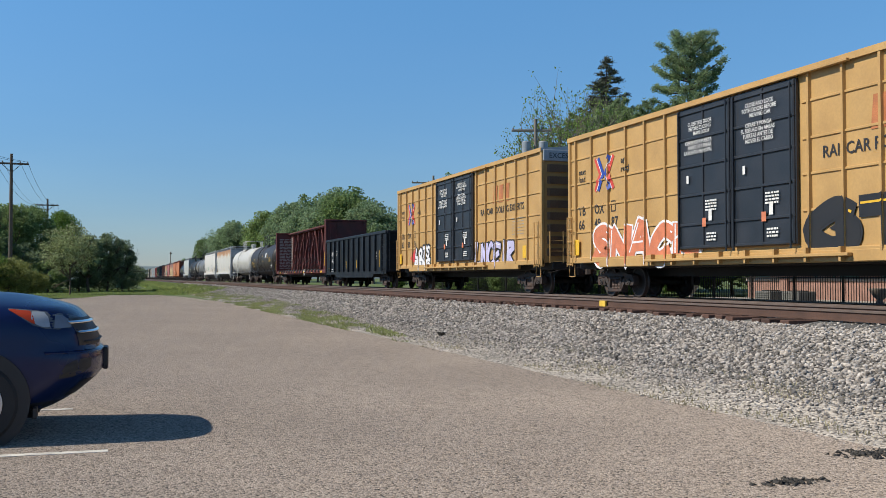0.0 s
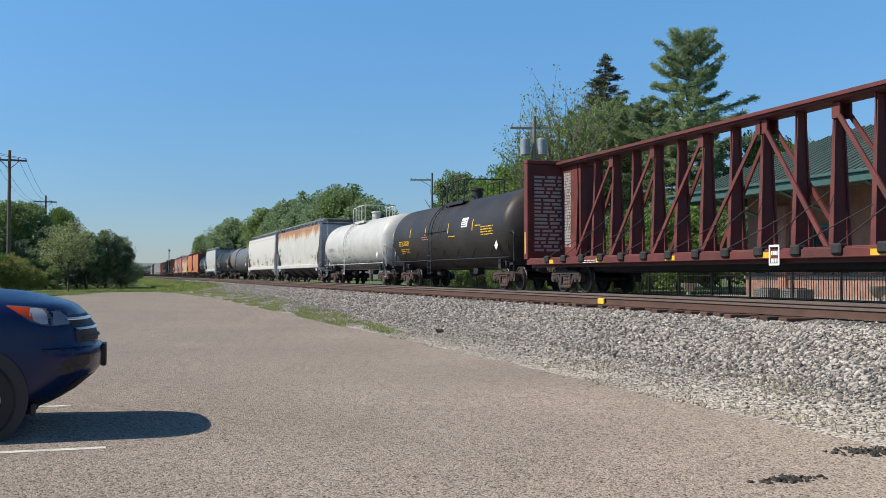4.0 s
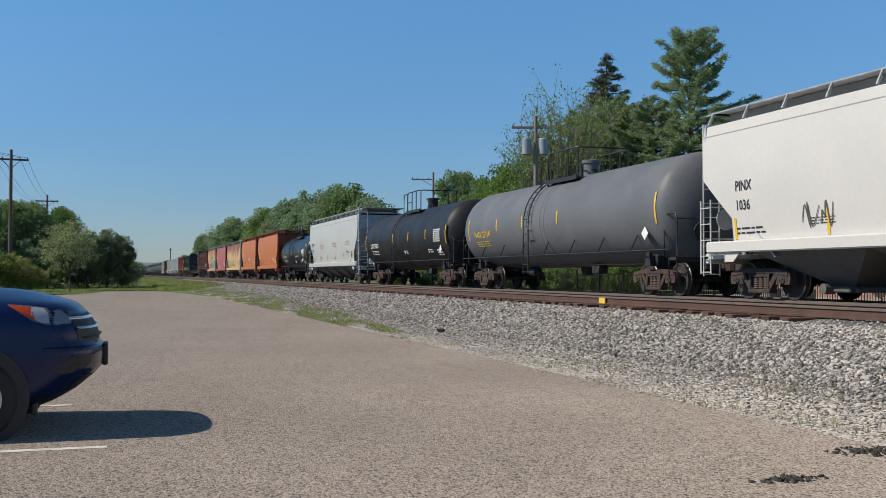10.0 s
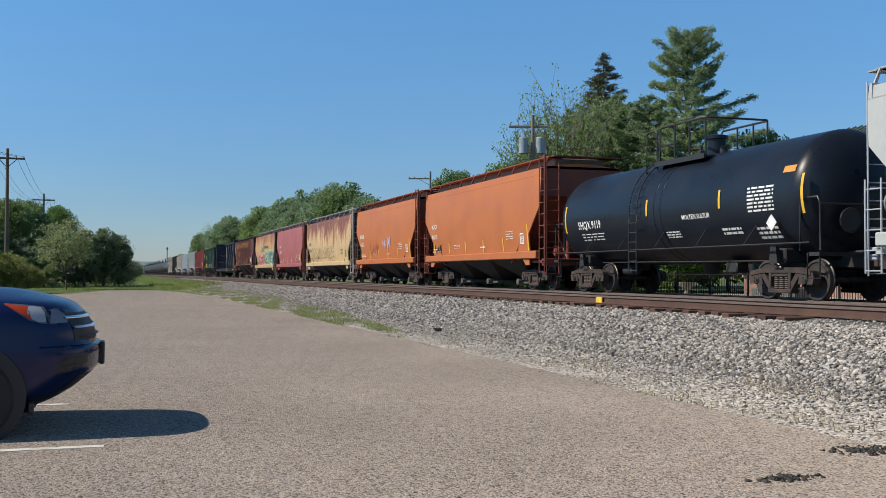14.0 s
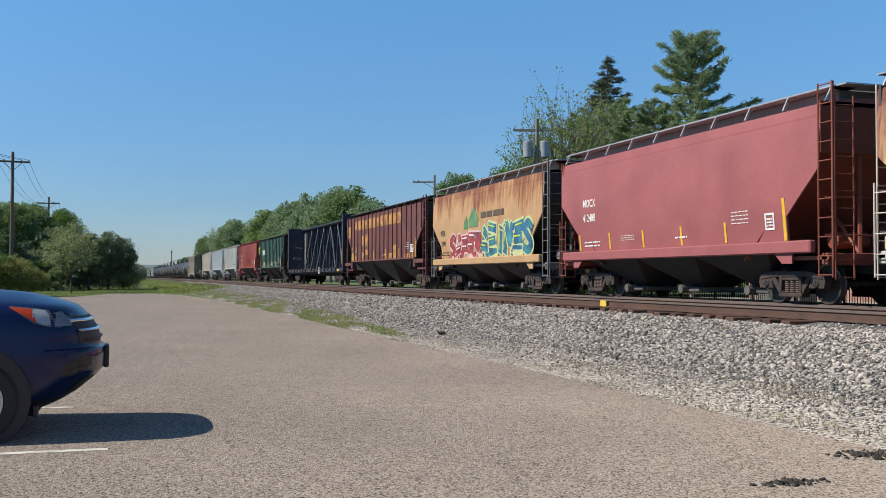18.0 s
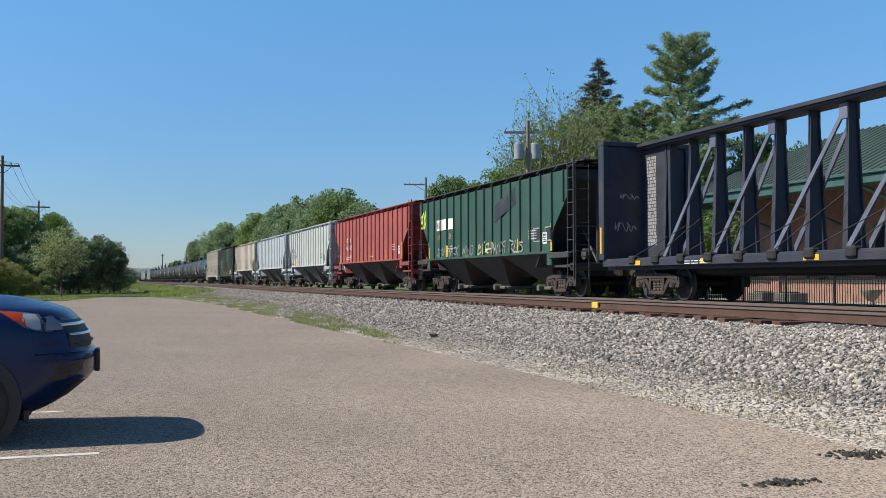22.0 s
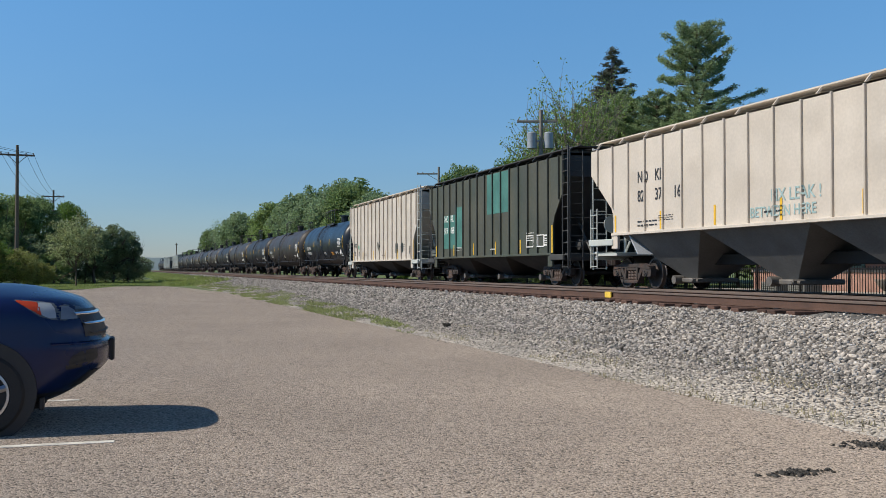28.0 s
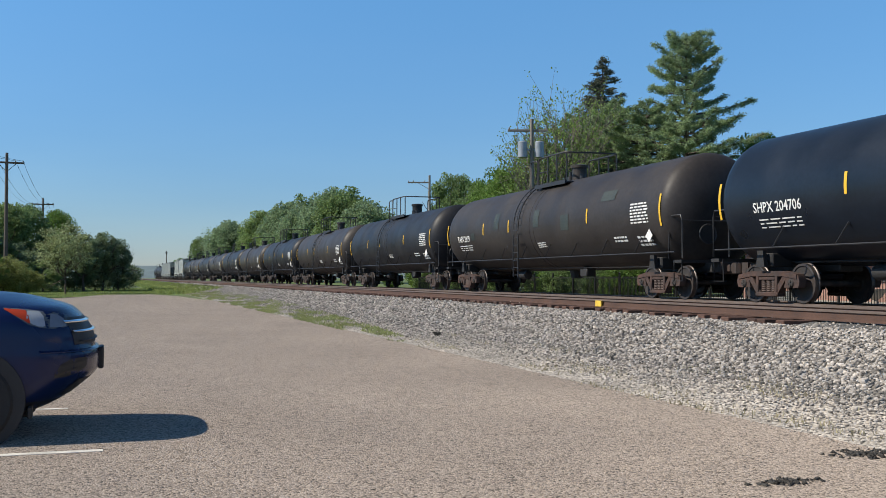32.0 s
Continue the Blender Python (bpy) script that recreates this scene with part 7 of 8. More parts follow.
# beside the line, behind the train
for x, y, k, s, sz, turn, words in ((-131, 44, 0, 0.95, 1.56, 10, "round green tree behind the line"), (-122, 44.5, 0, 0.8, 1.36, 70, "round green tree behind the line"), (-97, 37, 1, 0.85, 1.14, 150, "fresh green tree beside a utility pole"), (-82, 33, 1, 0.72, 1.12, 90, "fresh green tree beside a utility pole"),
                                     (-88, 35, 1, 0.9, 1.08, 200, "fresh green tree beside a utility pole"), (-52, 52, 1, 1.0, 1.25, 30, "green tree behind the depot"), (-47, 50, 0, 0.9, 1.12, 60, "green tree behind the depot"), (-64.4, 46, 1, 0.62, 1.22, 100, "round green tree behind the pine"), (-61, 46, 1, 0.6, 1.1, 250, "round green tree behind the pine")):
    plant("tree", words, TREES[k], sized(x, y, BACK_Z, turn, s, sz), "tree", "trees behind the line")
for x, y, k, s, turn in ((-92, 31, 0, 1.5, 0), (-84, 30, 1, 1.6, 50), (-77, 28.5, 0, 1.55, 120), (-70, 28, 1, 1.5, 170), (-64, 28.5, 0, 1.35, 220), (-58, 28.5, 1, 1.3, 280), (-53, 29, 0, 1.2, 330), (-100, 32, 1, 1.7, 90), (-110, 34, 0, 1.8, 20),
                          (-49, 30, 0, 1.35, 110), (-46, 33, 1, 1.5, 40), (-51, 34, 0, 1.6, 10), (-47.5, 38, 1, 1.7, 300), (-55, 33, 1, 1.6, 70), (-49, 24.8, 1, 0.5, 10), (-45.5, 24.6, 0, 0.45, 70), (-62, 22.2, 0, 0.42, 130), (-79, 21.5, 0, 0.4, 200)):
    plant("shrub", "leafy green shrub behind the fence", SHRUBS[k], sized(x, y, BACK_Z, turn, s), "shrub", "shrubs behind the line")
for k in range(13):
    plant("shrub", "low leafy shrub along the iron fence", SHRUBS[(0, 1, 1)[k % 3]], sized(-43 - k * 2.7, 22.6 + 0.5 * math.sin(k * 2.1), BACK_Z, k * 77, 0.40 + 0.06 * math.sin(k * 1.7)), "shrub", "shrubs along the fence")
rnd = random.Random(4)
x = -172.0
while x > -352:
    far_y = 44 - (-x - 150) * 0.078
    for row in range(2 if x < -215 else 1):
        k = 3 if -262 < x < -236 and row == 0 else 4 if -330 < x < -300 and row == 0 else rnd.randrange(3)
        s = rnd.uniform(0.95, 1.2) * (1.0 if x > -275 else max(0.72, 1.0 - (-275 - x) / 260))
        plant("woodland_tree", "leafy tree in the wood along the line", FAR[k], sized(x + rnd.uniform(-4, 4), far_y + row * 11 + rnd.uniform(-3, 3), BACK_Z, rnd.uniform(0, 360), s, s * rnd.uniform(0.98, 1.36)), "tree", "trees of the wood along the line")
    x -= rnd.uniform(8, 12)
for k in range(14):
    s = rnd.uniform(0.5, 0.8)
    plant("woodland_tree", "low leafy tree far down the line", FAR[k % 3], sized(-430 - k * 32, 30 + k * 2.4 + rnd.uniform(-4, 4), BACK_Z, rnd.uniform(0, 360), s), "tree", "trees of the wood along the line")

# beyond the lot
LEAF_PALE = leaf_mat("leaf_pale_green", (0.30, 0.345, 0.17), 0.45, 0.6)
ORNAMENTAL = broad_tree(141, 6.2, 2.3, LEAF_PALE, 5200, 0.19, trunk=0.10, low=0.22, clumps=150, squash=0.6)
BUSHY = [broad_tree(131, 6, 3.2, LEAF_MID, 6500, 0.27, low=0.0, trunk=0.14, clumps=110), broad_tree(132, 6, 3.3, LEAF_DARK, 7500, 0.27, low=0.0, trunk=0.14, clumps=120), broad_tree(133, 6, 3.0, LEAF_YELLOW, 6000, 0.23, low=0.02, trunk=0.14, clumps=110)]
for x, y, k, s, sz, turn, words in ((-112, -10.6, 0, 0.80, 0.93, 10, "tall leafy tree beyond the lawn"), (-118, -8.6, 0, 0.70, 0.95, 100, "tall leafy tree beyond the lawn"), (-108, -13.2, 0, 0.8, 0.95, 190, "tall leafy tree beyond the lawn"),
                                     (-170, -8.1, 1, 0.72, 1.25, 60, "fresh green round tree by the road"), (-112, -5.9, 0, 0.68, 0.62, 140, "leafy tree at the lawn's edge"), (-113, -0.9, 2, 0.56, 0.64, 200, "dark leafy tree at the lawn's edge"),
                                     (-116, 0.7, 2, 0.50, 0.58, 260, "dark leafy tree at the lawn's edge"), (-109, -2.6, 2, 0.58, 0.60, 300, "dark leafy tree at the lawn's edge"), (-124, -14, 0, 0.9, 0.95, 80, "leafy tree beyond the lawn"), (-98, -20, 2, 0.9, 0.85, 20, "dark tree beyond the lawn")):
    plant("tree", words, TREES[k], sized(x, y, -0.04, turn, s, sz), "tree", "trees beyond the lot")
plant("ornamental_tree", "small pale-leaved tree on the lawn", ORNAMENTAL, sized(-92, -3.7, -0.04, 30, 1.0), "tree")
for x, y, k, s, turn in ((-75, -6.9, 2, 0.78, 0), (-76, -5.6, 2, 0.55, 100), (-75, -8.6, 0, 0.9, 200), (-72, -10.5, 2, 0.95, 50), (-104, -6.2, 1, 0.8, 150), (-82, -10, 0, 0.9, 70)):
    plant("shrub", "rounded shrub beside the lot", SHRUBS[k], sized(x, y, -0.04, turn, s), "shrub", "shrubs beyond the lot")
for x, y, k, s, sz, turn in ((-111, -3.6, 1, 0.72, 0.62, 0), (-114, -1.6, 1, 0.72, 0.62, 90), (-117, 0.2, 1, 0.66, 0.62, 200), (-120, 1.4, 1, 0.60, 0.58, 20), (-110, -6.5, 1, 0.85, 0.75, 40), (-106, -9.5, 1, 1.0, 0.9, 130), (-106, -12.5, 0, 1.1, 1.1, 220), (-104, -15.5, 1, 1.2, 1.2, 310), (-90, -8.4, 2, 0.62, 0.55, 75)):
    plant("bushy_tree", "dense leafy tree with branches to the ground", BUSHY[k], sized(x, y, -0.04, turn, s, sz), "tree", "trees beyond the lot")

# distant hills, their blue air haze painted into the colour
HILL = mat("haze_blue_hill", (0.12, 0.165, 0.175), 0.95, 0, 0.25, 0.02)
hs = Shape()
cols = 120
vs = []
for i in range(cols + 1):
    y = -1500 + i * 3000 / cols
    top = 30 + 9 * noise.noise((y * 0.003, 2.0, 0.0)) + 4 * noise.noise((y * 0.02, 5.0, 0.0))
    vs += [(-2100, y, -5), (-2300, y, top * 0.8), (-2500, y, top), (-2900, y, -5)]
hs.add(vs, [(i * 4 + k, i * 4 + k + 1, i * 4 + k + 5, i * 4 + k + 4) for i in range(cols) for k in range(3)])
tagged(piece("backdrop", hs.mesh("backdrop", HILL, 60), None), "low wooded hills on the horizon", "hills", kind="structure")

# ---- ballast stones and grass ----
STONE = mat("ballast_stone", (0.368, 0.334, 0.30), 0.9, 0, 0.14, 7, random_tint=0.72, island=True)
STONE.node_tree.nodes["Principled BSDF"].inputs["Diffuse Roughness"].default_value = 1.0


def bank_z(y):
    ys = [LOT_EDGE, 7.0] + [p[0] for p in bank_poly[1:-1]]
    zs = [0.0, 0.07] + [p[1] for p in bank_poly[1:-1]]
    return np.interp(y, ys, zs)


def stones(name, x, y, z, size, rs):
    """Broken stones: crooked eight-cornered blocks in one mesh."""
    n = len(x)
    base = np.array([(-1, -1, -1), (1, -1, -1), (1, 1, -1), (-1, 1, -1), (-1, -1, 1), (1, -1, 1), (1, 1, 1), (-1, 1, 1)], float) * 0.62
    v = base[None] * rs.uniform(0.5, 1.35, (n, 1, 3)) + rs.normal(size=(n, 8, 3)) * 0.27
    ang = rs.uniform(0, math.tau, (n, 3))
    ang[:, 1:] = rs.normal(size=(n, 2)) * 0.6
    for ax, (i, j) in enumerate(((0, 1), (1, 2), (0, 2))):
        c, s = np.cos(ang[:, ax])[:, None], np.sin(ang[:, ax])[:, None]
        v[:, :, i], v[:, :, j] = c * v[:, :, i] - s * v[:, :, j], s * v[:, :, i] + c * v[:, :, j]
    v *= (size * 0.5)[:, None, None]
    v[:, :, 2] *= 0.75
    v += np.stack([x, y, z], axis=1)[:, None]
    tri = np.array([(0, 2, 1), (0, 3, 2), (4, 5, 6), (4, 6, 7), (0, 1, 5), (0, 5, 4), (1, 2, 6), (1, 6, 5), (2, 3, 7), (2, 7, 6), (3, 0, 4), (3, 4, 7)])
    f = (tri[None] + (np.arange(n) * 8)[:, None, None]).reshape(-1, 3)
    me = bpy.data.meshes.new(name)
    me.vertices.add(n * 8)
    me.vertices.foreach_set("co", v.reshape(-1))
    me.loops.add(len(f) * 3)
    me.loops.foreach_set("vertex_index", f.reshape(-1))
    me.polygons.add(len(f))
    me.polygons.foreach_set("loop_start", np.arange(len(f)) * 3)
    me.update(calc_edges=True)
    me.validate()
    me.materials.append(STONE)
    return me


rs_s = np.random.default_rng(3)
xs, ys, sz = [], [], []
for x0, x1, per, size in ((-5, -14, 760, 0.047), (-14, -24, 560, 0.05), (-24, -36, 330, 0.056), (-36, -55, 170, 0.07), (-55, -90, 70, 0.085), (-90, -160, 22, 0.12)):
    n = int((x0 - x1) * 4.6 * per)
    u = rs_s.uniform(0, 1, n)
    yy = 5.75 + 4.75 * u
    thin = rs_s.uniform(0, 1, n) < np.clip((yy - 5.8) / 1.9, 0.10, 1)
    xs.append(rs_s.uniform(x1, x0, n)[thin]); ys.append(yy[thin]); sz.append((size * np.exp(rs_s.normal(size=n) * 0.26) * np.clip(0.36 + (yy - 5.9) * 0.30, 0.36, 1.0))[thin])
    n2 = int((x0 - x1) * 3.0 * per * 0.35)
    if x1 < -10:
        xs.append(rs_s.uniform(x1, x0, n2)); ys.append(rs_s.uniform(10.3, 14.9, n2)); sz.append(size * 1.1 * np.exp(rs_s.normal(size=n2) * 0.3))
xs, ys, sz = np.concatenate(xs), np.concatenate(ys), np.concatenate(sz)
clear = (ys < 10.30) | (ys > 11.05) | (rs_s.uniform(0, 1, len(ys)) < 0.4)
xs, ys, sz = xs[clear], ys[clear], sz[clear]
zs_ = bank_z(ys) + sz * np.where(ys > 10.3, -0.1, 0.12)
tagged(piece("ballast_stones", stones("ballast_stones", xs, ys, zs_, sz, rs_s), None), "loose grey broken stone on the bank", "ballast", kind="stuff")

BLADE = leaf_mat("grass_blade", (0.25, 0.31, 0.095), 0.4, 0.4)
VERGE = leaf_mat("verge_grass_blade", (0.265, 0.30, 0.12), 0.4, 0.5)
DRY = leaf_mat("dry_grass", (0.36, 0.32, 0.2), 0.2, 0.3)


def blades(name, x, y, z, h, material, rs, w=0.012):
    n = len(x)
    a = rs.uniform(0, math.tau, n)
    lean = rs.normal(size=(n, 2)) * 0.35
    p = np.stack([x, y, z], 1)
    side = np.stack([np.cos(a), np.sin(a), np.zeros(n)], 1) * w * (h / 0.12)[:, None]
    tip = p + np.stack([lean[:, 0] * h, lean[:, 1] * h, h], 1)
    v = np.stack([p - side, p + side, tip], 1).reshape(-1, 3)
    me = bpy.data.meshes.new(name)
    me.from_pydata(v.tolist(), [], np.arange(n * 3).reshape(-1, 3).tolist())
    me.materials.append(material)
    return me


def patchy(n, x0, x1, y0, y1, rs, sc=0.5, cut=0.0):
    x, y = rs.uniform(x0, x1, n), rs.uniform(y0, y1, n)
    keep = np.array([noise.noise((a * sc * 0.4, b * sc * 1.6, 1.7)) for a, b in zip(x, y)]) * 1.5 - cut > rs.uniform(-0.25, 0.75, n)
    return x[keep], y[keep]


gx, gy = patchy(130000, -92, -21, 5.8, 8.6, rs_s, 0.9, -0.16)
edge_in = gy < np.interp(gx, [-92, -60, -40, -30, -21], [8.4, 8.2, 7.6, 7.0, 6.3])
gx, gy = gx[edge_in], gy[edge_in]
tagged(piece("verge_grass", blades("verge_grass", gx, gy, bank_z(gy), rs_s.uniform(0.025, 0.075, len(gx)), VERGE, rs_s, 0.028), None), "patchy green grass along the ballast", "grass", kind="stuff")
gx, gy = patchy(9000, -22, -6, 5.8, 7.6, rs_s, 1.4, 0.22)
tagged(piece("weeds", blades("weeds", gx, gy, bank_z(gy), rs_s.uniform(0.02, 0.06, len(gx)), DRY, rs_s, 0.02), None), "thin dry weeds in the gravel", "weeds", kind="stuff")
lx, ly = rs_s.uniform(-140, -76, 42000), rs_s.uniform(-12, 7.5, 42000)
keep = (lx < -87) | (ly < -2.6 - (lx + 76) * 0.2)
tagged(piece("lawn_grass", blades("lawn_grass", lx[keep], ly[keep], np.full(keep.sum(), -0.04), rs_s.uniform(0.04, 0.10, keep.sum()), BLADE, rs_s, 0.03), None), "mown green lawn", "grass", kind="stuff")
fx, fy = rs_s.uniform(-420, -90, 30000), rs_s.uniform(4.0, 9.2, 30000)
tagged(piece("bank_grass", blades("bank_grass", fx, fy, bank_z(np.maximum(fy, LOT_EDGE)), rs_s.uniform(0.10, 0.25, 30000), BLADE, rs_s, 0.05), None), "rough grass beside the line", "grass", kind="stuff")

# ---- lot details ----
PAINT = mat("worn_line_paint", (0.62, 0.60, 0.55), 0.8, 0, 0.2, 5, second=(0.28, 0.25, 0.22), amount=0.35)
for x in (-8.6, -11.45, -14.3):
    tagged(piece("parking_line", Shape().box(x - 0.05, x + 0.05, -5.2, -0.05 if x > -10 else -0.42, 0.0, 0.004).mesh("parking_line", PAINT), None), "worn white painted parking line", "road marking", "parking lines", "structure")
TAR = mat("crumbled_asphalt", (0.06, 0.056, 0.05), 0.9, 0, 0.3, 6, bump=1.0, bump_scale=60)
for x, y, r0, r1, seed in ((-5.85, 4.34, 0.30, 0.11, 1), (-6.6, 5.62, 0.36, 0.24, 2), (-6.2, 5.95, 0.3, 0.2, 3)):
    rnd = random.Random(seed)
    rr = np.random.default_rng(seed)
    n = 240
    a, q = rr.uniform(0, math.tau, n), rr.uniform(0, 1, n) ** 0.8 * (0.6 + 0.5 * np.sin(rr.uniform(0, math.tau, n) * 3))
    px, py_ = x + np.sin(a) * q * r1, y + np.cos(a) * q * r0
    me = stones("crumbled_patch", px, py_, np.full(n, 0.003), rr.uniform(0.012, 0.05, n), rr)
    me.materials.clear()
    me.materials.append(TAR)
    tagged(piece("crumbled_patch", me, None), "dark crumbled asphalt on the lot", "asphalt debris", "crumbled patches", "stuff")
CRACK = mat("tar_crack", (0.10, 0.09, 0.08), 0.9, 0, 0.2, 5)
for path in ([(-76, -3), (-74, -1), (-75, 2), (-73, 4.5)], [(-84, -1), (-80, 1), (-79, 3.2)]):
    tagged(piece("sealed_crack", Shape().tube([(a, b, -0.026) for a, b in path], 0.03 * 1.2, 6).mesh("sealed_crack", CRACK), None), "thin dark crack in the lot surface", "crack", "cracks", "structure")
clump_m = Shape()
for k in range(9):
    a = k * 2.4
    clump_m.tube([(math.cos(a) * 0.05, math.sin(a) * 0.05, 0), (math.cos(a) * 0.14, math.sin(a) * 0.14, 0.12 + 0.02 * (k % 3))], 0.035, 5)
tagged(piece("debris_lump", clump_m.mesh("debris_lump", TAR), None, "", sized(-21.9, 7.0, 0.07, 0, 0.6)), "dark lump of debris on the gravel", "debris")
MARK_Y = mat("yellow_survey_paint", (0.72, 0.48, 0.06), 0.6, 0, 0.15, 6)
piece("paint_mark", Shape().box(-21.75, -21.45, NEAR_Y - 0.835, NEAR_Y - 0.79, NEAR_Z - 0.17, NEAR_Z - 0.03, 0.008).mesh("paint_mark", MARK_Y), near_track, "yellow painted patch on the rail")

# ---- poles and wires ----
POLE = mat("weathered_pole", (0.12, 0.095, 0.075), 0.85, 0, 0.25, 3, stretch=(8, 8, 1))
POLE_PALE = mat("pale_pole", (0.22, 0.20, 0.17), 0.85, 0, 0.2, 3, stretch=(8, 8, 1))
WIRE = mat("black_wire", (0.02, 0.02, 0.02), 0.6)
CAN = mat("transformer_grey", (0.30, 0.33, 0.36), 0.45, 0.2, 0.1, 3)
INSUL = mat("insulator", (0.25, 0.26, 0.27), 0.3)


def utility_pole(x, y, height, arm_z, arm_half, label, material, turn=0, cans=0, base=0.0, arm_off=0.0, second=None):
    p = thing("utility_pole", label, "utility pole", pose(x, y, base, 0, 0, turn), "utility poles")
    part("pole", Shape().lathe([(-0.3, 0.17), (height * 0.5, 0.14), (height, 0.11)], 10, "z"), material, p, "round wooden pole", 50)
    for az in [arm_z] + ([second] if second else []):
        half = arm_half if az == arm_z else arm_half * 0.55
        part("crossarm", Shape().box(-0.06, 0.06, -half + arm_off, half + arm_off, az - 0.07, az + 0.07, 0.015), material, p, "wooden crossarm")
        for a in (-0.92, -0.5, 0.5, 0.92):
            part("insulator", Shape().lathe([(az + 0.06, 0.03), (az + 0.12, 0.05), (az + 0.16, 0.05), (az + 0.2, 0.03)], 8, "z", (0, a * half + arm_off, 0)), INSUL, p, "", 40)
        brace = Shape().tube([(0.07, -half * 0.55 + arm_off * 0.5, az - 0.05), (0.07, 0, az - 0.7)], 0.025, 5)
        if abs(arm_off) < 0.6:
            brace.tube([(0.07, half * 0.55, az - 0.05), (0.07, 0, az - 0.7)], 0.025, 5)
        part("brace", brace, material, p)
    for k in range(cans):
        sy = -1 if k == 0 else 1
        part("transformer", Shape().lathe([(arm_z - 1.62, 0.0), (arm_z - 1.62, 0.29), (arm_z - 0.72, 0.29), (arm_z - 0.66, 0.24), (arm_z - 0.65, 0.0)], 18, "z", (0, sy * 0.5 - 0.05, 0)).box(-0.08, 0.08, min(0, sy * 0.4), max(0, sy * 0.4), arm_z - 1.2, arm_z - 1.12), CAN, p, "grey cylindrical transformer", 35)
    return p


utility_pole(-84, -7.68, 10.9, 10.15, 1.25, "weathered wooden utility pole beside the road", POLE, 6)
utility_pole(-136, -8.2, 11.3, 10.5, 1.3, "weathered wooden utility pole beside the road", POLE, 6)
utility_pole(-34, -16.5, 11.6, 10.9, 1.25, "weathered wooden utility pole beside the road", POLE, 6)
utility_pole(-56.4, 24.0, 10.6, 9.9, 1.2, "wooden utility pole with two grey transformers", POLE_PALE, -18, 2, BACK_Z, -0.25)
utility_pole(-96.4, 30.0, 11.2, 10.5, 1.12, "pale utility pole with a one-sided arm", POLE_PALE, -18, 0, BACK_Z, -1.05)
utility_pole(-300, 21.0 - 6.15, 8.9, 8.4, 0.35, "slim pole beside the line", POLE, 0)


def sagging(a, b, sag, n=12):
    a, b = Vector(a), Vector(b)
    return [a.lerp(b, k / n) - Vector((0, 0, sag * 4 * (k / n) * (1 - k / n))) for k in range(n + 1)]


for off in (-1.15, -0.62, 0.62, 1.15):
    for (x0, y0, z0), (x1, y1, z1) in (((-84, -7.68, 10.3), (-136, -8.2, 10.65)), ((-34, -16.5, 11.05), (-84, -7.68, 10.3)), ((-136, -8.2, 10.65), (-190, -9.3, 10.6))):
        tagged(piece("power_line", Shape().tube(sagging((x0, y0 + off, z0), (x1, y1 + off, z1), 1.1), 0.013, 4).mesh("power_line", WIRE), None), "thin black overhead wire between poles", "wire", "overhead wires")

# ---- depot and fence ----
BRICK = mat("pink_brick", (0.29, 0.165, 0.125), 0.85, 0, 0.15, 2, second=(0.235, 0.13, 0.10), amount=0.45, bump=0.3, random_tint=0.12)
# lighter copy of the wall brick, with sunlight put into its colour
BRICK_PINK = mat("brick_sun_in_colour", (0.34, 0.20, 0.16), 0.85, 0, 0.18, 3, second=(0.27, 0.155, 0.125), amount=0.45, bump=0.3)
ROOF_G = mat("green_metal_roof", (0.09, 0.135, 0.125), 0.45, 0.2, 0.1, 1.0)
TRIM_G = mat("green_trim", (0.05, 0.11, 0.095), 0.5, 0, 0.1, 3)
GLASS = mat("dark_window", (0.02, 0.025, 0.03), 0.1, 0, 0.05, 1)
STONE_PALE = mat("pale_stone_cap", (0.32, 0.285, 0.25), 0.8, 0, 0.12, 3)
depot = thing("depot", "brick railway depot with a green metal hip roof", "building")
DX0, DX1, DY0, DY1, EZ = -43.2, -6.0, 25.5, 37.0, 5.15
wall = part("wall", Shape().box(DX0 + 0.6, DX1 - 2.4, DY0 + 3.9, DY1 - 2.6, 0.3, EZ + 0.3), BRICK, depot, "pinkish brick wall")
RZ = 7.9
ry = (DY0 + DY1) / 2
hx = 5.4
rf = Shape().add([(DX0, DY0, EZ), (DX1, DY0, EZ), (DX1, DY1, EZ), (DX0, DY1, EZ), (DX0 + hx, ry, RZ), (DX1 - hx, ry, RZ)], [(0, 1, 5, 4), (2, 3, 4, 5), (3, 0, 4), (1, 2, 5), (3, 2, 1, 0)])
roof_ob = part("roof", rf, ROOF_G, depot, "green standing-seam metal roof")
seam = Shape()
x = DX0 + 0.3
while x < DX1:
    u = min((x - DX0) / hx, (DX1 - x) / hx, 1.0)
    seam.tube([(x, DY0, EZ + 0.03), (x, DY0 + (ry - DY0) * u, EZ + (RZ - EZ) * u + 0.03)], 0.035, 4)
    x += 0.42
y = DY0 + 0.3
while y < DY1:
    u = min((y - DY0) / (ry - DY0), (DY1 - y) / (DY1 - ry), 1.0)
    seam.tube([(DX0, y, EZ + 0.03), (DX0 + hx * u, y, EZ + (RZ - EZ) * u + 0.03)], 0.035, 4)
    y += 0.42
tagged(part("seams", seam, ROOF_G, roof_ob), kind="stuff")
part("fascia", Shape().box(DX0 - 0.05, DX1 + 0.05, DY0 - 0.08, DY0, EZ - 0.38, EZ + 0.06, 0.02).box(DX0 - 0.08, DX0, DY0, DY1, EZ - 0.38, EZ + 0.06, 0.02), TRIM_G, depot, "green eaves board")
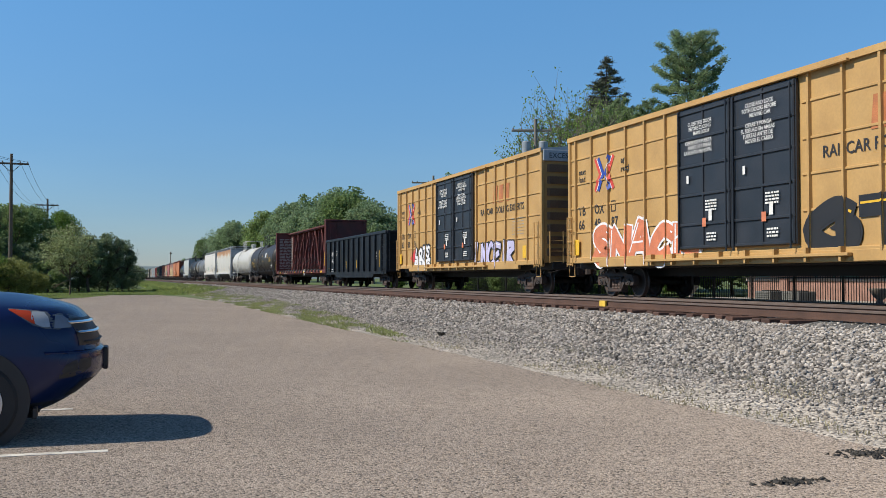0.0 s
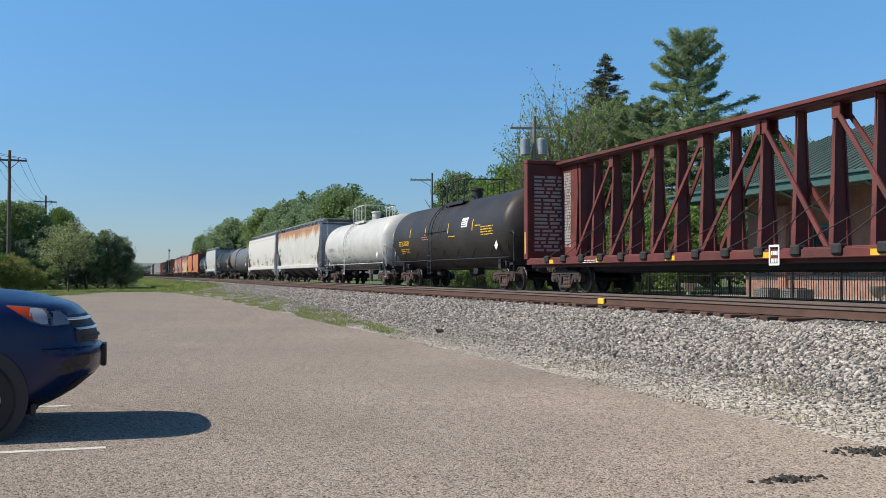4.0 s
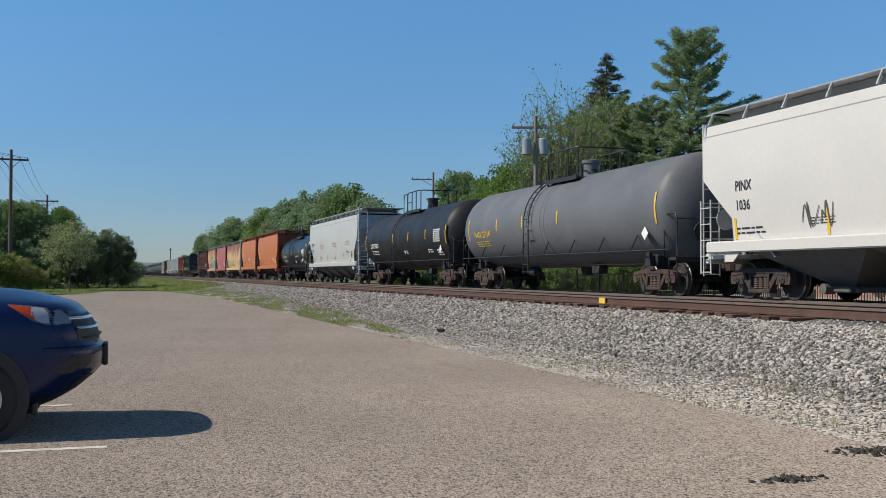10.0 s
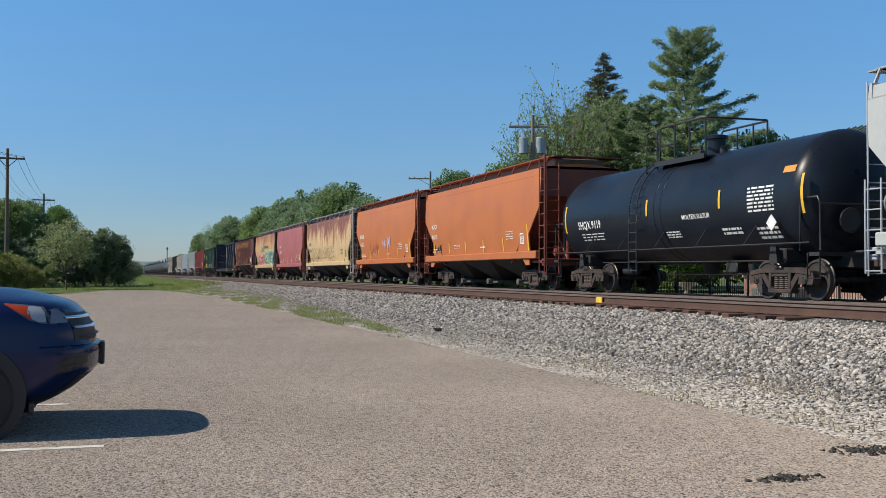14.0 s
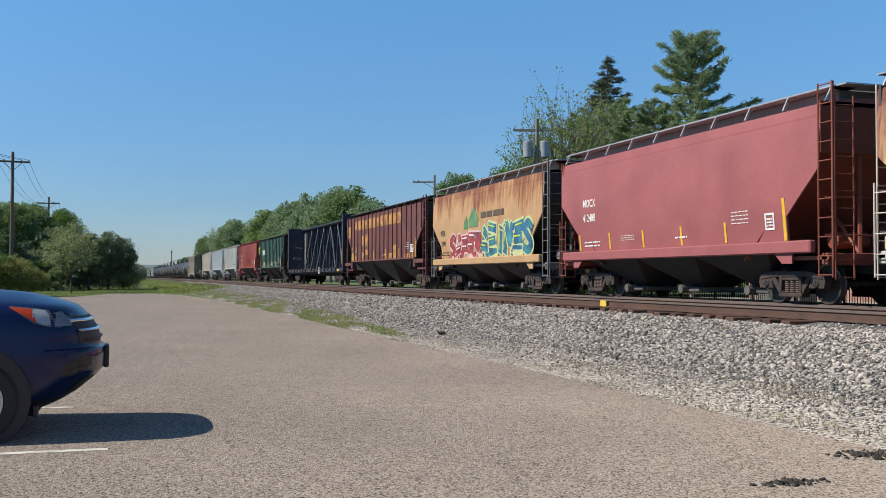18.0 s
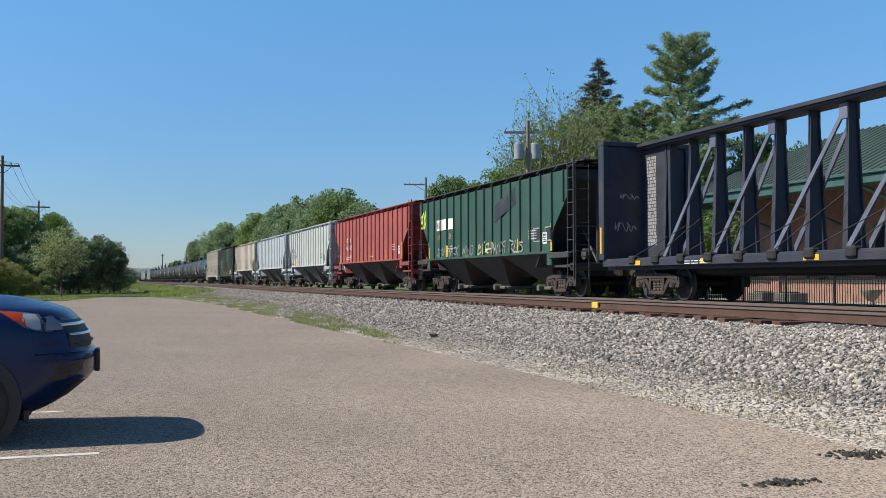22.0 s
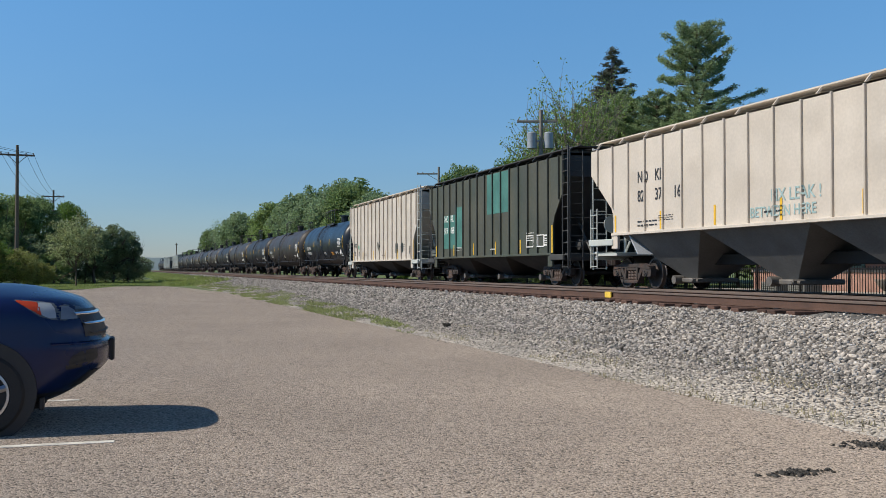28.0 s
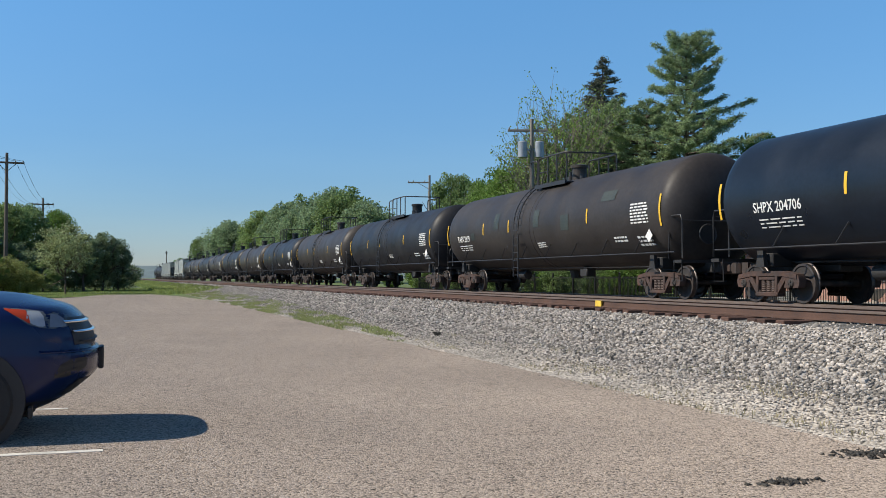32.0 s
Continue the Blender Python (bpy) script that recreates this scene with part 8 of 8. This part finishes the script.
part("gutter", Shape().box(DX0 - 0.1, DX1 + 0.1, DY0 - 0.2, DY0 - 0.08, EZ - 0.06, EZ + 0.06, 0.02), TRIM_G, roof_ob, "green gutter")
part("vent", Shape().lathe([(RZ - 0.6, 0.1), (RZ + 0.35, 0.1), (RZ + 0.36, 0.0)], 10, "z", (-33.0, ry - 1.5, 0)), STONE_PALE, roof_ob, "white roof vent pipe", 40)
WY = DY0 + 3.9
for x in (-37.6, -33.4, -28.6, -24.0, -19.4, -14.5):
    w = part("window", Shape().box(x, x + 1.1, WY - 0.03, WY + 0.06, 1.5, 3.5), GLASS, depot, "dark window pane")
    part("window_frame", Shape().box(x - 0.1, x, WY - 0.08, WY + 0.02, 1.4, 3.6).box(x + 1.1, x + 1.2, WY - 0.08, WY + 0.02, 1.4, 3.6).box(x, x + 1.1, WY - 0.08, WY + 0.02, 3.5, 3.6).box(x, x + 1.1, WY - 0.06, WY + 0.02, 2.45, 2.53), TRIM_G, w)
    part("window_sill", Shape().box(x - 0.18, x + 1.28, WY - 0.14, WY + 0.02, 1.28, 1.4, 0.02), STONE_PALE, w)
for x in (-42.1, -36.1, -26.2, -16.9):
    d = part("door", Shape().box(x, x + 1.15, WY - 0.05, WY + 0.05, 0.32, 2.6, 0.01), TRIM_G, depot, "green door")
    part("door_glass", Shape().box(x + 0.2, x + 0.95, WY - 0.07, WY - 0.04, 1.5, 2.4), GLASS, d)
for x in (-41.0, -36.5, -31.5, -26.5, -21.5, -16.5, -11.5):
    part("bracket", Shape().tube([(x + 1.0, WY, EZ - 1.5), (x + 1.0, DY0 + 0.5, EZ - 0.3)], 0.08, 4), TRIM_G, depot, "slanting eaves bracket")
part("plinth", Shape().box(DX0 + 0.5, DX1 - 2.3, WY - 0.10, WY + 0.04, 0.3, 1.22, 0.02), BRICK_PINK, depot, "pink brick plinth, lightened as if in sun")
part("ledge", Shape().box(DX0 + 0.45, DX1 - 2.25, WY - 0.16, WY + 0.04, 1.22, 1.34, 0.02), STONE_PALE, depot, "pale stone ledge")
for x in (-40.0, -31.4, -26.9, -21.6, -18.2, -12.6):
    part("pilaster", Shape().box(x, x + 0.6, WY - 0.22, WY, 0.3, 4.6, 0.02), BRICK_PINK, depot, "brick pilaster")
platform = tagged(piece("platform", Shape().box(-44, -4, 22.2, 29.3, -0.1, 0.42, 0.02).mesh("platform", mat("concrete", (0.36, 0.34, 0.31), 0.9, 0, 0.12, 1.0, bump=0.2)), None), "pale concrete platform beside the depot", "platform", kind="structure")
IRON = mat("black_iron", (0.014, 0.014, 0.015), 0.5)
fence = thing("iron_fence", "black iron picket fence behind the tracks", "fence")
FY = 21.6
for k in range(24):
    x = -72 + k * 2.4
    part("post", Shape().box(x - 0.035, x + 0.035, FY - 0.035, FY + 0.035, 0.2, 1.55, 0.01).lathe([(1.55, 0.04), (1.6, 0.05), (1.65, 0.0)], 8, "z", (x, FY, 0)), IRON, fence)
    if k < 23:
        pan = Shape().box(x, x + 2.4, FY - 0.015, FY + 0.015, 0.5, 0.54).box(x, x + 2.4, FY - 0.015, FY + 0.015, 1.36, 1.40)
        for j in range(1, 20):
            xx = x + j * 0.12
            pan.box(xx - 0.009, xx + 0.009, FY - 0.009, FY + 0.009, 0.42, 1.46)
        tagged(part("panel", pan, IRON, fence, "panel of thin pickets"), kind="stuff")
BOXM = mat("grey_unit", (0.16, 0.165, 0.16), 0.6, 0, 0.15, 3)
for x in (-34.2, -32.5):
    unit = thing("air_conditioner", "grey outdoor air-conditioning unit by the depot", "air conditioner", Matrix.Translation((x, 23.8, 0.42)), "outdoor units")
    part("case", Shape().box(0, 1.0, 0, 0.8, 0.0, 0.45, 0.03), BOXM, unit)
    for j in range(5):
        part("louvre", Shape().box(0.06, 0.94, -0.02, 0.0, 0.05 + j * 0.08, 0.09 + j * 0.08), BOXM, unit)
    part("fan_guard", Shape().lathe([(0.44, 0.34), (0.48, 0.34), (0.48, 0.0)], 18, "z", (0.5, 0.4, 0)), BLACK_UNDER, unit, "", 40)

for x, y in ((-26.4, 23.0), (-38.2, 23.4)):
    urn = thing("planter_urn", "pale stone planter urn on the platform", "planter", Matrix.Translation((x, y, 0.42)), "planter urns")
    part("bowl", Shape().lathe([(0.0, 0.24), (0.06, 0.24), (0.1, 0.12), (0.26, 0.09), (0.36, 0.2), (0.56, 0.34), (0.62, 0.36), (0.62, 0.28), (0.5, 0.0)], 18, "z"), STONE_PALE, urn, "", 40)

# ---- the parked car ----
BLUE = mat("blue_car_paint", (0.004, 0.013, 0.062), 0.3, 0.0, 0.05, 1.0)
BLUE.node_tree.nodes["Principled BSDF"].inputs["Specular IOR Level"].default_value = 0.3
BLUE.node_tree.nodes["Principled BSDF"].inputs["Coat Weight"].default_value = 0.18
BLUE.node_tree.nodes["Principled BSDF"].inputs["Coat Roughness"].default_value = 0.05
PLASTIC = mat("dark_plastic", (0.022, 0.022, 0.024), 0.55, 0, 0.1, 4)
TYRE = mat("tyre_rubber", (0.02, 0.02, 0.021), 0.75, 0, 0.15, 6, bump=0.2)
ALLOY = mat("alloy_wheel", (0.5, 0.51, 0.53), 0.3, 0.9, 0.06, 4)
CHROME = mat("chrome", (0.7, 0.71, 0.73), 0.12, 1.0, 0.03, 4)
LENS = mat("clear_lens", (0.45, 0.5, 0.55), 0.08, 0.3, 0.05, 4)
CAR_LENS = mat("smoky_lens", (0.12, 0.14, 0.16), 0.08, 0.2, 0.05, 4)
LENS_DIM = mat("dim_lens", (0.22, 0.27, 0.33), 0.1, 0.2, 0.05, 4)
AMBER = mat("amber_lens", (0.40, 0.05, 0.02), 0.15, 0, 0.05, 4)
CAR_GLASS = mat("car_glass", (0.02, 0.024, 0.028), 0.05, 0, 0.03, 2)
# height, foremost point, half width, depth of the rounded corner
SLICES = [(0.19, -0.70, 0.80, 0.50), (0.215, -0.58, 0.84, 0.52), (0.27, -0.42, 0.87, 0.56), (0.36, -0.265, 0.885, 0.60), (0.45, -0.155, 0.89, 0.62), (0.52, -0.075, 0.895, 0.64), (0.57, -0.038, 0.90, 0.65), (0.68, -0.035, 0.905, 0.66), (0.74, -0.045, 0.905, 0.66), (0.765, -0.075, 0.902, 0.64),
          (0.85, -0.088, 0.90, 0.64), (0.93, -0.115, 0.893, 0.62), (1.00, -0.165, 0.882, 0.60), (1.05, -0.205, 0.865, 0.60), (1.09, -0.245, 0.835, 0.60), (1.12, -0.285, 0.795, 0.60), (1.145, -0.35, 0.74, 0.62), (1.17, -0.43, 0.66, 0.64), (1.20, -0.54, 0.55, 0.64), (1.228, -0.66, 0.41, 0.62), (1.246, -0.79, 0.27, 0.6), (1.258, -0.93, 0.14, 0.55)]
ROUND = 2 / 2.7


def slice_at(z):
    hs_ = [s[0] for s in SLICES]
    return tuple(float(np.interp(z, hs_, [s[k] for s in SLICES])) for k in (1, 2, 3))


def car_point(z, t, m, out=0.0):
    """A point of the nose at height z and turn t from the middle (0) to the side (90); m: side."""
    xf, w, a = slice_at(z)
    c, s = max(math.cos(t), 0.0) ** ROUND, max(math.sin(t), 0.0) ** ROUND
    return Vector((xf - a * (1 - c) + out * math.cos(t), m * (w * s + out * math.sin(t)), z))


def car_side(x, z, m, out=0.0):
    """A point of the body at x forward and height z."""
    xf, w, a = slice_at(z)
    if x <= xf - a:
        return Vector((x, m * (w + out), z))
    c = max(1 - max(xf - x, 0.0) / a, 0.0)
    return car_point(z, math.acos(min(c ** (1 / ROUND), 1.0)), m, out)


suv = thing("parked_car", "dark blue compact sport-utility car parked nose-in", "car", pose(-10.05, -0.06, 0, 0, 0, 90))
sv = Shape()
turns = [radians(k * 7.5) for k in range(13)]
vs = []
for z, xf, w, a in SLICES:
    back_w = w * (0.97 if z < 1.1 else 1.0)
    vs += [Vector((-4.45, back_w * 0.9, z)), Vector((-4.2, back_w, z)), Vector((-2.4, w, z))] + [car_point(z, t, 1) for t in turns[::-1]] + [car_point(z, t, -1) for t in turns[1:]] + [Vector((-2.4, -w, z)), Vector((-4.2, -back_w, z)), Vector((-4.45, -back_w * 0.9, z))]
n = len(vs) // len(SLICES)
sv.add(vs, [(i * n + k, i * n + (k + 1) % n, (i + 1) * n + (k + 1) % n, (i + 1) * n + k) for i in range(len(SLICES) - 1) for k in range(n)] + [tuple(range(n))[::-1], tuple(range(len(vs) - n, len(vs)))])
body = part("body", sv, BLUE, suv, "glossy dark blue body", 40)
cab = Shape()
for pts, z in (((-1.15, -4.35, 0.80), 1.18), ((-1.75, -4.1, 0.68), 1.60), ((-2.1, -3.8, 0.58), 1.66)):
    cab.v += [(pts[0], -pts[2], z), (pts[0], pts[2], z), (pts[1], pts[2], z), (pts[1], -pts[2], z)]
cab.f += [(0, 1, 5, 4), (1, 2, 6, 5), (2, 3, 7, 6), (3, 0, 4, 7), (4, 5, 9, 8), (5, 6, 10, 9), (6, 7, 11, 10), (7, 4, 8, 11), (8, 9, 10, 11), (3, 2, 1, 0)]
part("cabin", cab, BLUE, suv, "blue roof and pillars")
for sy in (-1, 1):
    part("side_window", Shape().add([(-1.75, sy * 0.80, 1.22), (-4.0, sy * 0.80, 1.22), (-3.8, sy * 0.70, 1.56), (-2.0, sy * 0.70, 1.56)], [(0, 1, 2, 3)]), CAR_GLASS, suv, "dark side window")
part("windscreen", Shape().add([(-1.13, -0.72, 1.22), (-1.13, 0.72, 1.22), (-1.72, 0.62, 1.59), (-1.72, -0.62, 1.59)], [(0, 1, 2, 3)]), CAR_GLASS, suv, "raked windscreen")
# lamps wrap round the front corners
def skin_patch(name, rows, m, out, material, parent, label=""):
    """Rows of (x, low edge, high edge) on the body's side; m: side."""
    s, k = Shape(), 7
    vs = [car_side(x, lo + (hi - lo) * i / (k - 1), m, out) for x, lo, hi in rows for i in range(k)]
    s.add(vs, [(i * k + j, i * k + j + 1, (i + 1) * k + j + 1, (i + 1) * k + j) for i in range(len(rows) - 1) for j in range(k - 1)])
    return part(name, s, material, parent, label, 50)


def nose_patch(name, t0, t1, z0, z1, out, material, parent, label="", thick=0.0):
    s, k, q = Shape(), 13, 5
    vs = []
    for i in range(k):
        t = radians(t0 + (t1 - t0) * i / (k - 1))
        vs += [car_point(z0 + (z1 - z0) * j / (q - 1), abs(t), 1 if t >= 0 else -1, out + thick * math.sin(j * math.pi / (q - 1))) for j in range(q)]
    s.add(vs, [(i * q + j, i * q + j + 1, (i + 1) * q + j + 1, (i + 1) * q + j) for i in range(k - 1) for j in range(q - 1)])
    return part(name, s, material, parent, label, 50)


grille = nose_patch("grille", -47, 47, 0.80, 1.035, 0.004, PLASTIC, suv, "dark grille")
for z0, z1, side in ((0.985, 1.012, 50), (0.90, 0.925, 46), (0.825, 0.84, 40)):
    nose_patch("grille_bar", -side, side, z0, z1, 0.008, CHROME if z0 > 0.85 else PLASTIC, grille, "bright grille bar", 0.018)
nose_patch("bumper_crease", -78, 78, 0.735, 0.762, 0.0, BLUE, suv, "", 0.012)
nose_patch("lower_intake", -40, 40, 0.36, 0.50, 0.004, PLASTIC, suv, "dark lower intake")
nose_patch("lower_cladding", -88, 88, 0.195, 0.33, 0.005, PLASTIC, suv, "dark plastic lower edge")
for m in (1, -1):
    lamp = skin_patch("headlight", [(-0.80, 1.118, 1.127), (-0.70, 1.055, 1.12), (-0.60, 0.985, 1.11), (-0.50, 0.955, 1.095), (-0.40, 0.945, 1.078), (-0.31, 0.955, 1.06), (-0.25, 0.985, 1.04)], m, 0.003, CAR_LENS, suv, "swept-back headlight")
    skin_patch("lens", [(-0.615, 1.03, 1.10), (-0.57, 0.99, 1.10), (-0.52, 0.968, 1.092), (-0.485, 0.966, 1.05), (-0.47, 0.97, 0.995)], m, 0.007, LENS, lamp)
    skin_patch("lens", [(-0.435, 0.96, 1.07), (-0.38, 0.955, 1.062), (-0.335, 0.958, 1.03), (-0.31, 0.965, 0.985)], m, 0.007, LENS_DIM, lamp)
    skin_patch("indicator", [(-0.79, 1.112, 1.122), (-0.71, 1.066, 1.114), (-0.63, 1.02, 1.106), (-0.60, 1.0, 1.06), (-0.585, 0.995, 1.01)], m, 0.007, AMBER, lamp, "amber side indicator")
    skin_patch("fog_lamp_pocket", [(-0.39, 0.53, 0.56), (-0.34, 0.53, 0.64), (-0.28, 0.54, 0.675), (-0.2, 0.57, 0.69), (-0.14, 0.61, 0.69)], m, 0.003, PLASTIC, suv, "dark fog lamp pocket")
    for z0 in (0.575, 0.625):
        skin_patch("pocket_slat", [(-0.33, z0, z0 + 0.016), (-0.25, z0 + 0.008, z0 + 0.026), (-0.17, z0 + 0.022, z0 + 0.04)], m, 0.012, PLASTIC, suv)
part("plate_bracket", Shape().box(-0.05, 0.0, -0.17, 0.17, 0.545, 0.745, 0.012), PLASTIC, suv, "black empty plate bracket")
part("under_tray", Shape().box(-1.4, -0.55, -0.72, 0.72, 0.19, 0.3, 0.05), PLASTIC, suv, "dark under-tray")
for x in (-1.045, -3.70):
    for sy in (-1, 1):
        part("wheel_arch", Shape().lathe([(sy * 0.60, 0.43), (sy * 0.918, 0.435), (sy * 0.922, 0.0)], 30, "y", (x, 0, 0.36)), PLASTIC, suv, "dark wheel arch", 30)
        wheel = part("wheel", Shape().lathe([(sy * 0.72, 0.22), (sy * 0.72, 0.32), (sy * 0.76, 0.343), (sy * 0.92, 0.343), (sy * 0.945, 0.32), (sy * 0.945, 0.235), (sy * 0.93, 0.22)], 36, "y", (x, 0, 0.343)), TYRE, suv, "black tyre", 30)
        rim = Shape().lathe([(sy * 0.90, 0.225), (sy * 0.942, 0.225), (sy * 0.945, 0.205), (sy * 0.92, 0.20)], 30, "y", (x, 0, 0.343)).lathe([(sy * 0.88, 0.06), (sy * 0.94, 0.05), (sy * 0.945, 0.0)], 14, "y", (x, 0, 0.343))
        for k in range(5):
            a = k * math.tau / 5 + 0.3
            rim.tube([(x + 0.04 * math.cos(a), sy * 0.925, 0.343 + 0.04 * math.sin(a)), (x + 0.21 * math.cos(a), sy * 0.935, 0.343 + 0.21 * math.sin(a))], 0.028, 5)
        part("rim", rim, ALLOY, wheel, "five-spoke alloy rim", 40)
part("mud_flap", Shape().box(-0.60, -0.56, -0.88, -0.72, 0.2, 0.3, 0.01), PLASTIC, suv)


def motions():
    """The train rolls past at a steady pace; its wheels turn."""
    for car, x in CARS:
        walk(car, [(t, Matrix.Translation((x + SPEED * t, TRAIN_Y, TRAIN_Z))) for t in (0, 8, 16, 24, 32)])
    spin = SPEED / 0.457
    first = {}
    for wheel, x in WHEELS:
        if x not in first:
            walk(wheel, [(k / FPS, Matrix.Translation((x, 0, 0.457)) @ Matrix.Rotation(spin * k / FPS, 4, "Y")) for k in range(32 * FPS + 1)])
            first[x] = wheel
        else:
            wheel.rotation_mode = "QUATERNION"
            keys = wheel.animation_data_create()
            keys.action = first[x].animation_data.action
            keys.action_slot = first[x].animation_data.action_slot


motions()
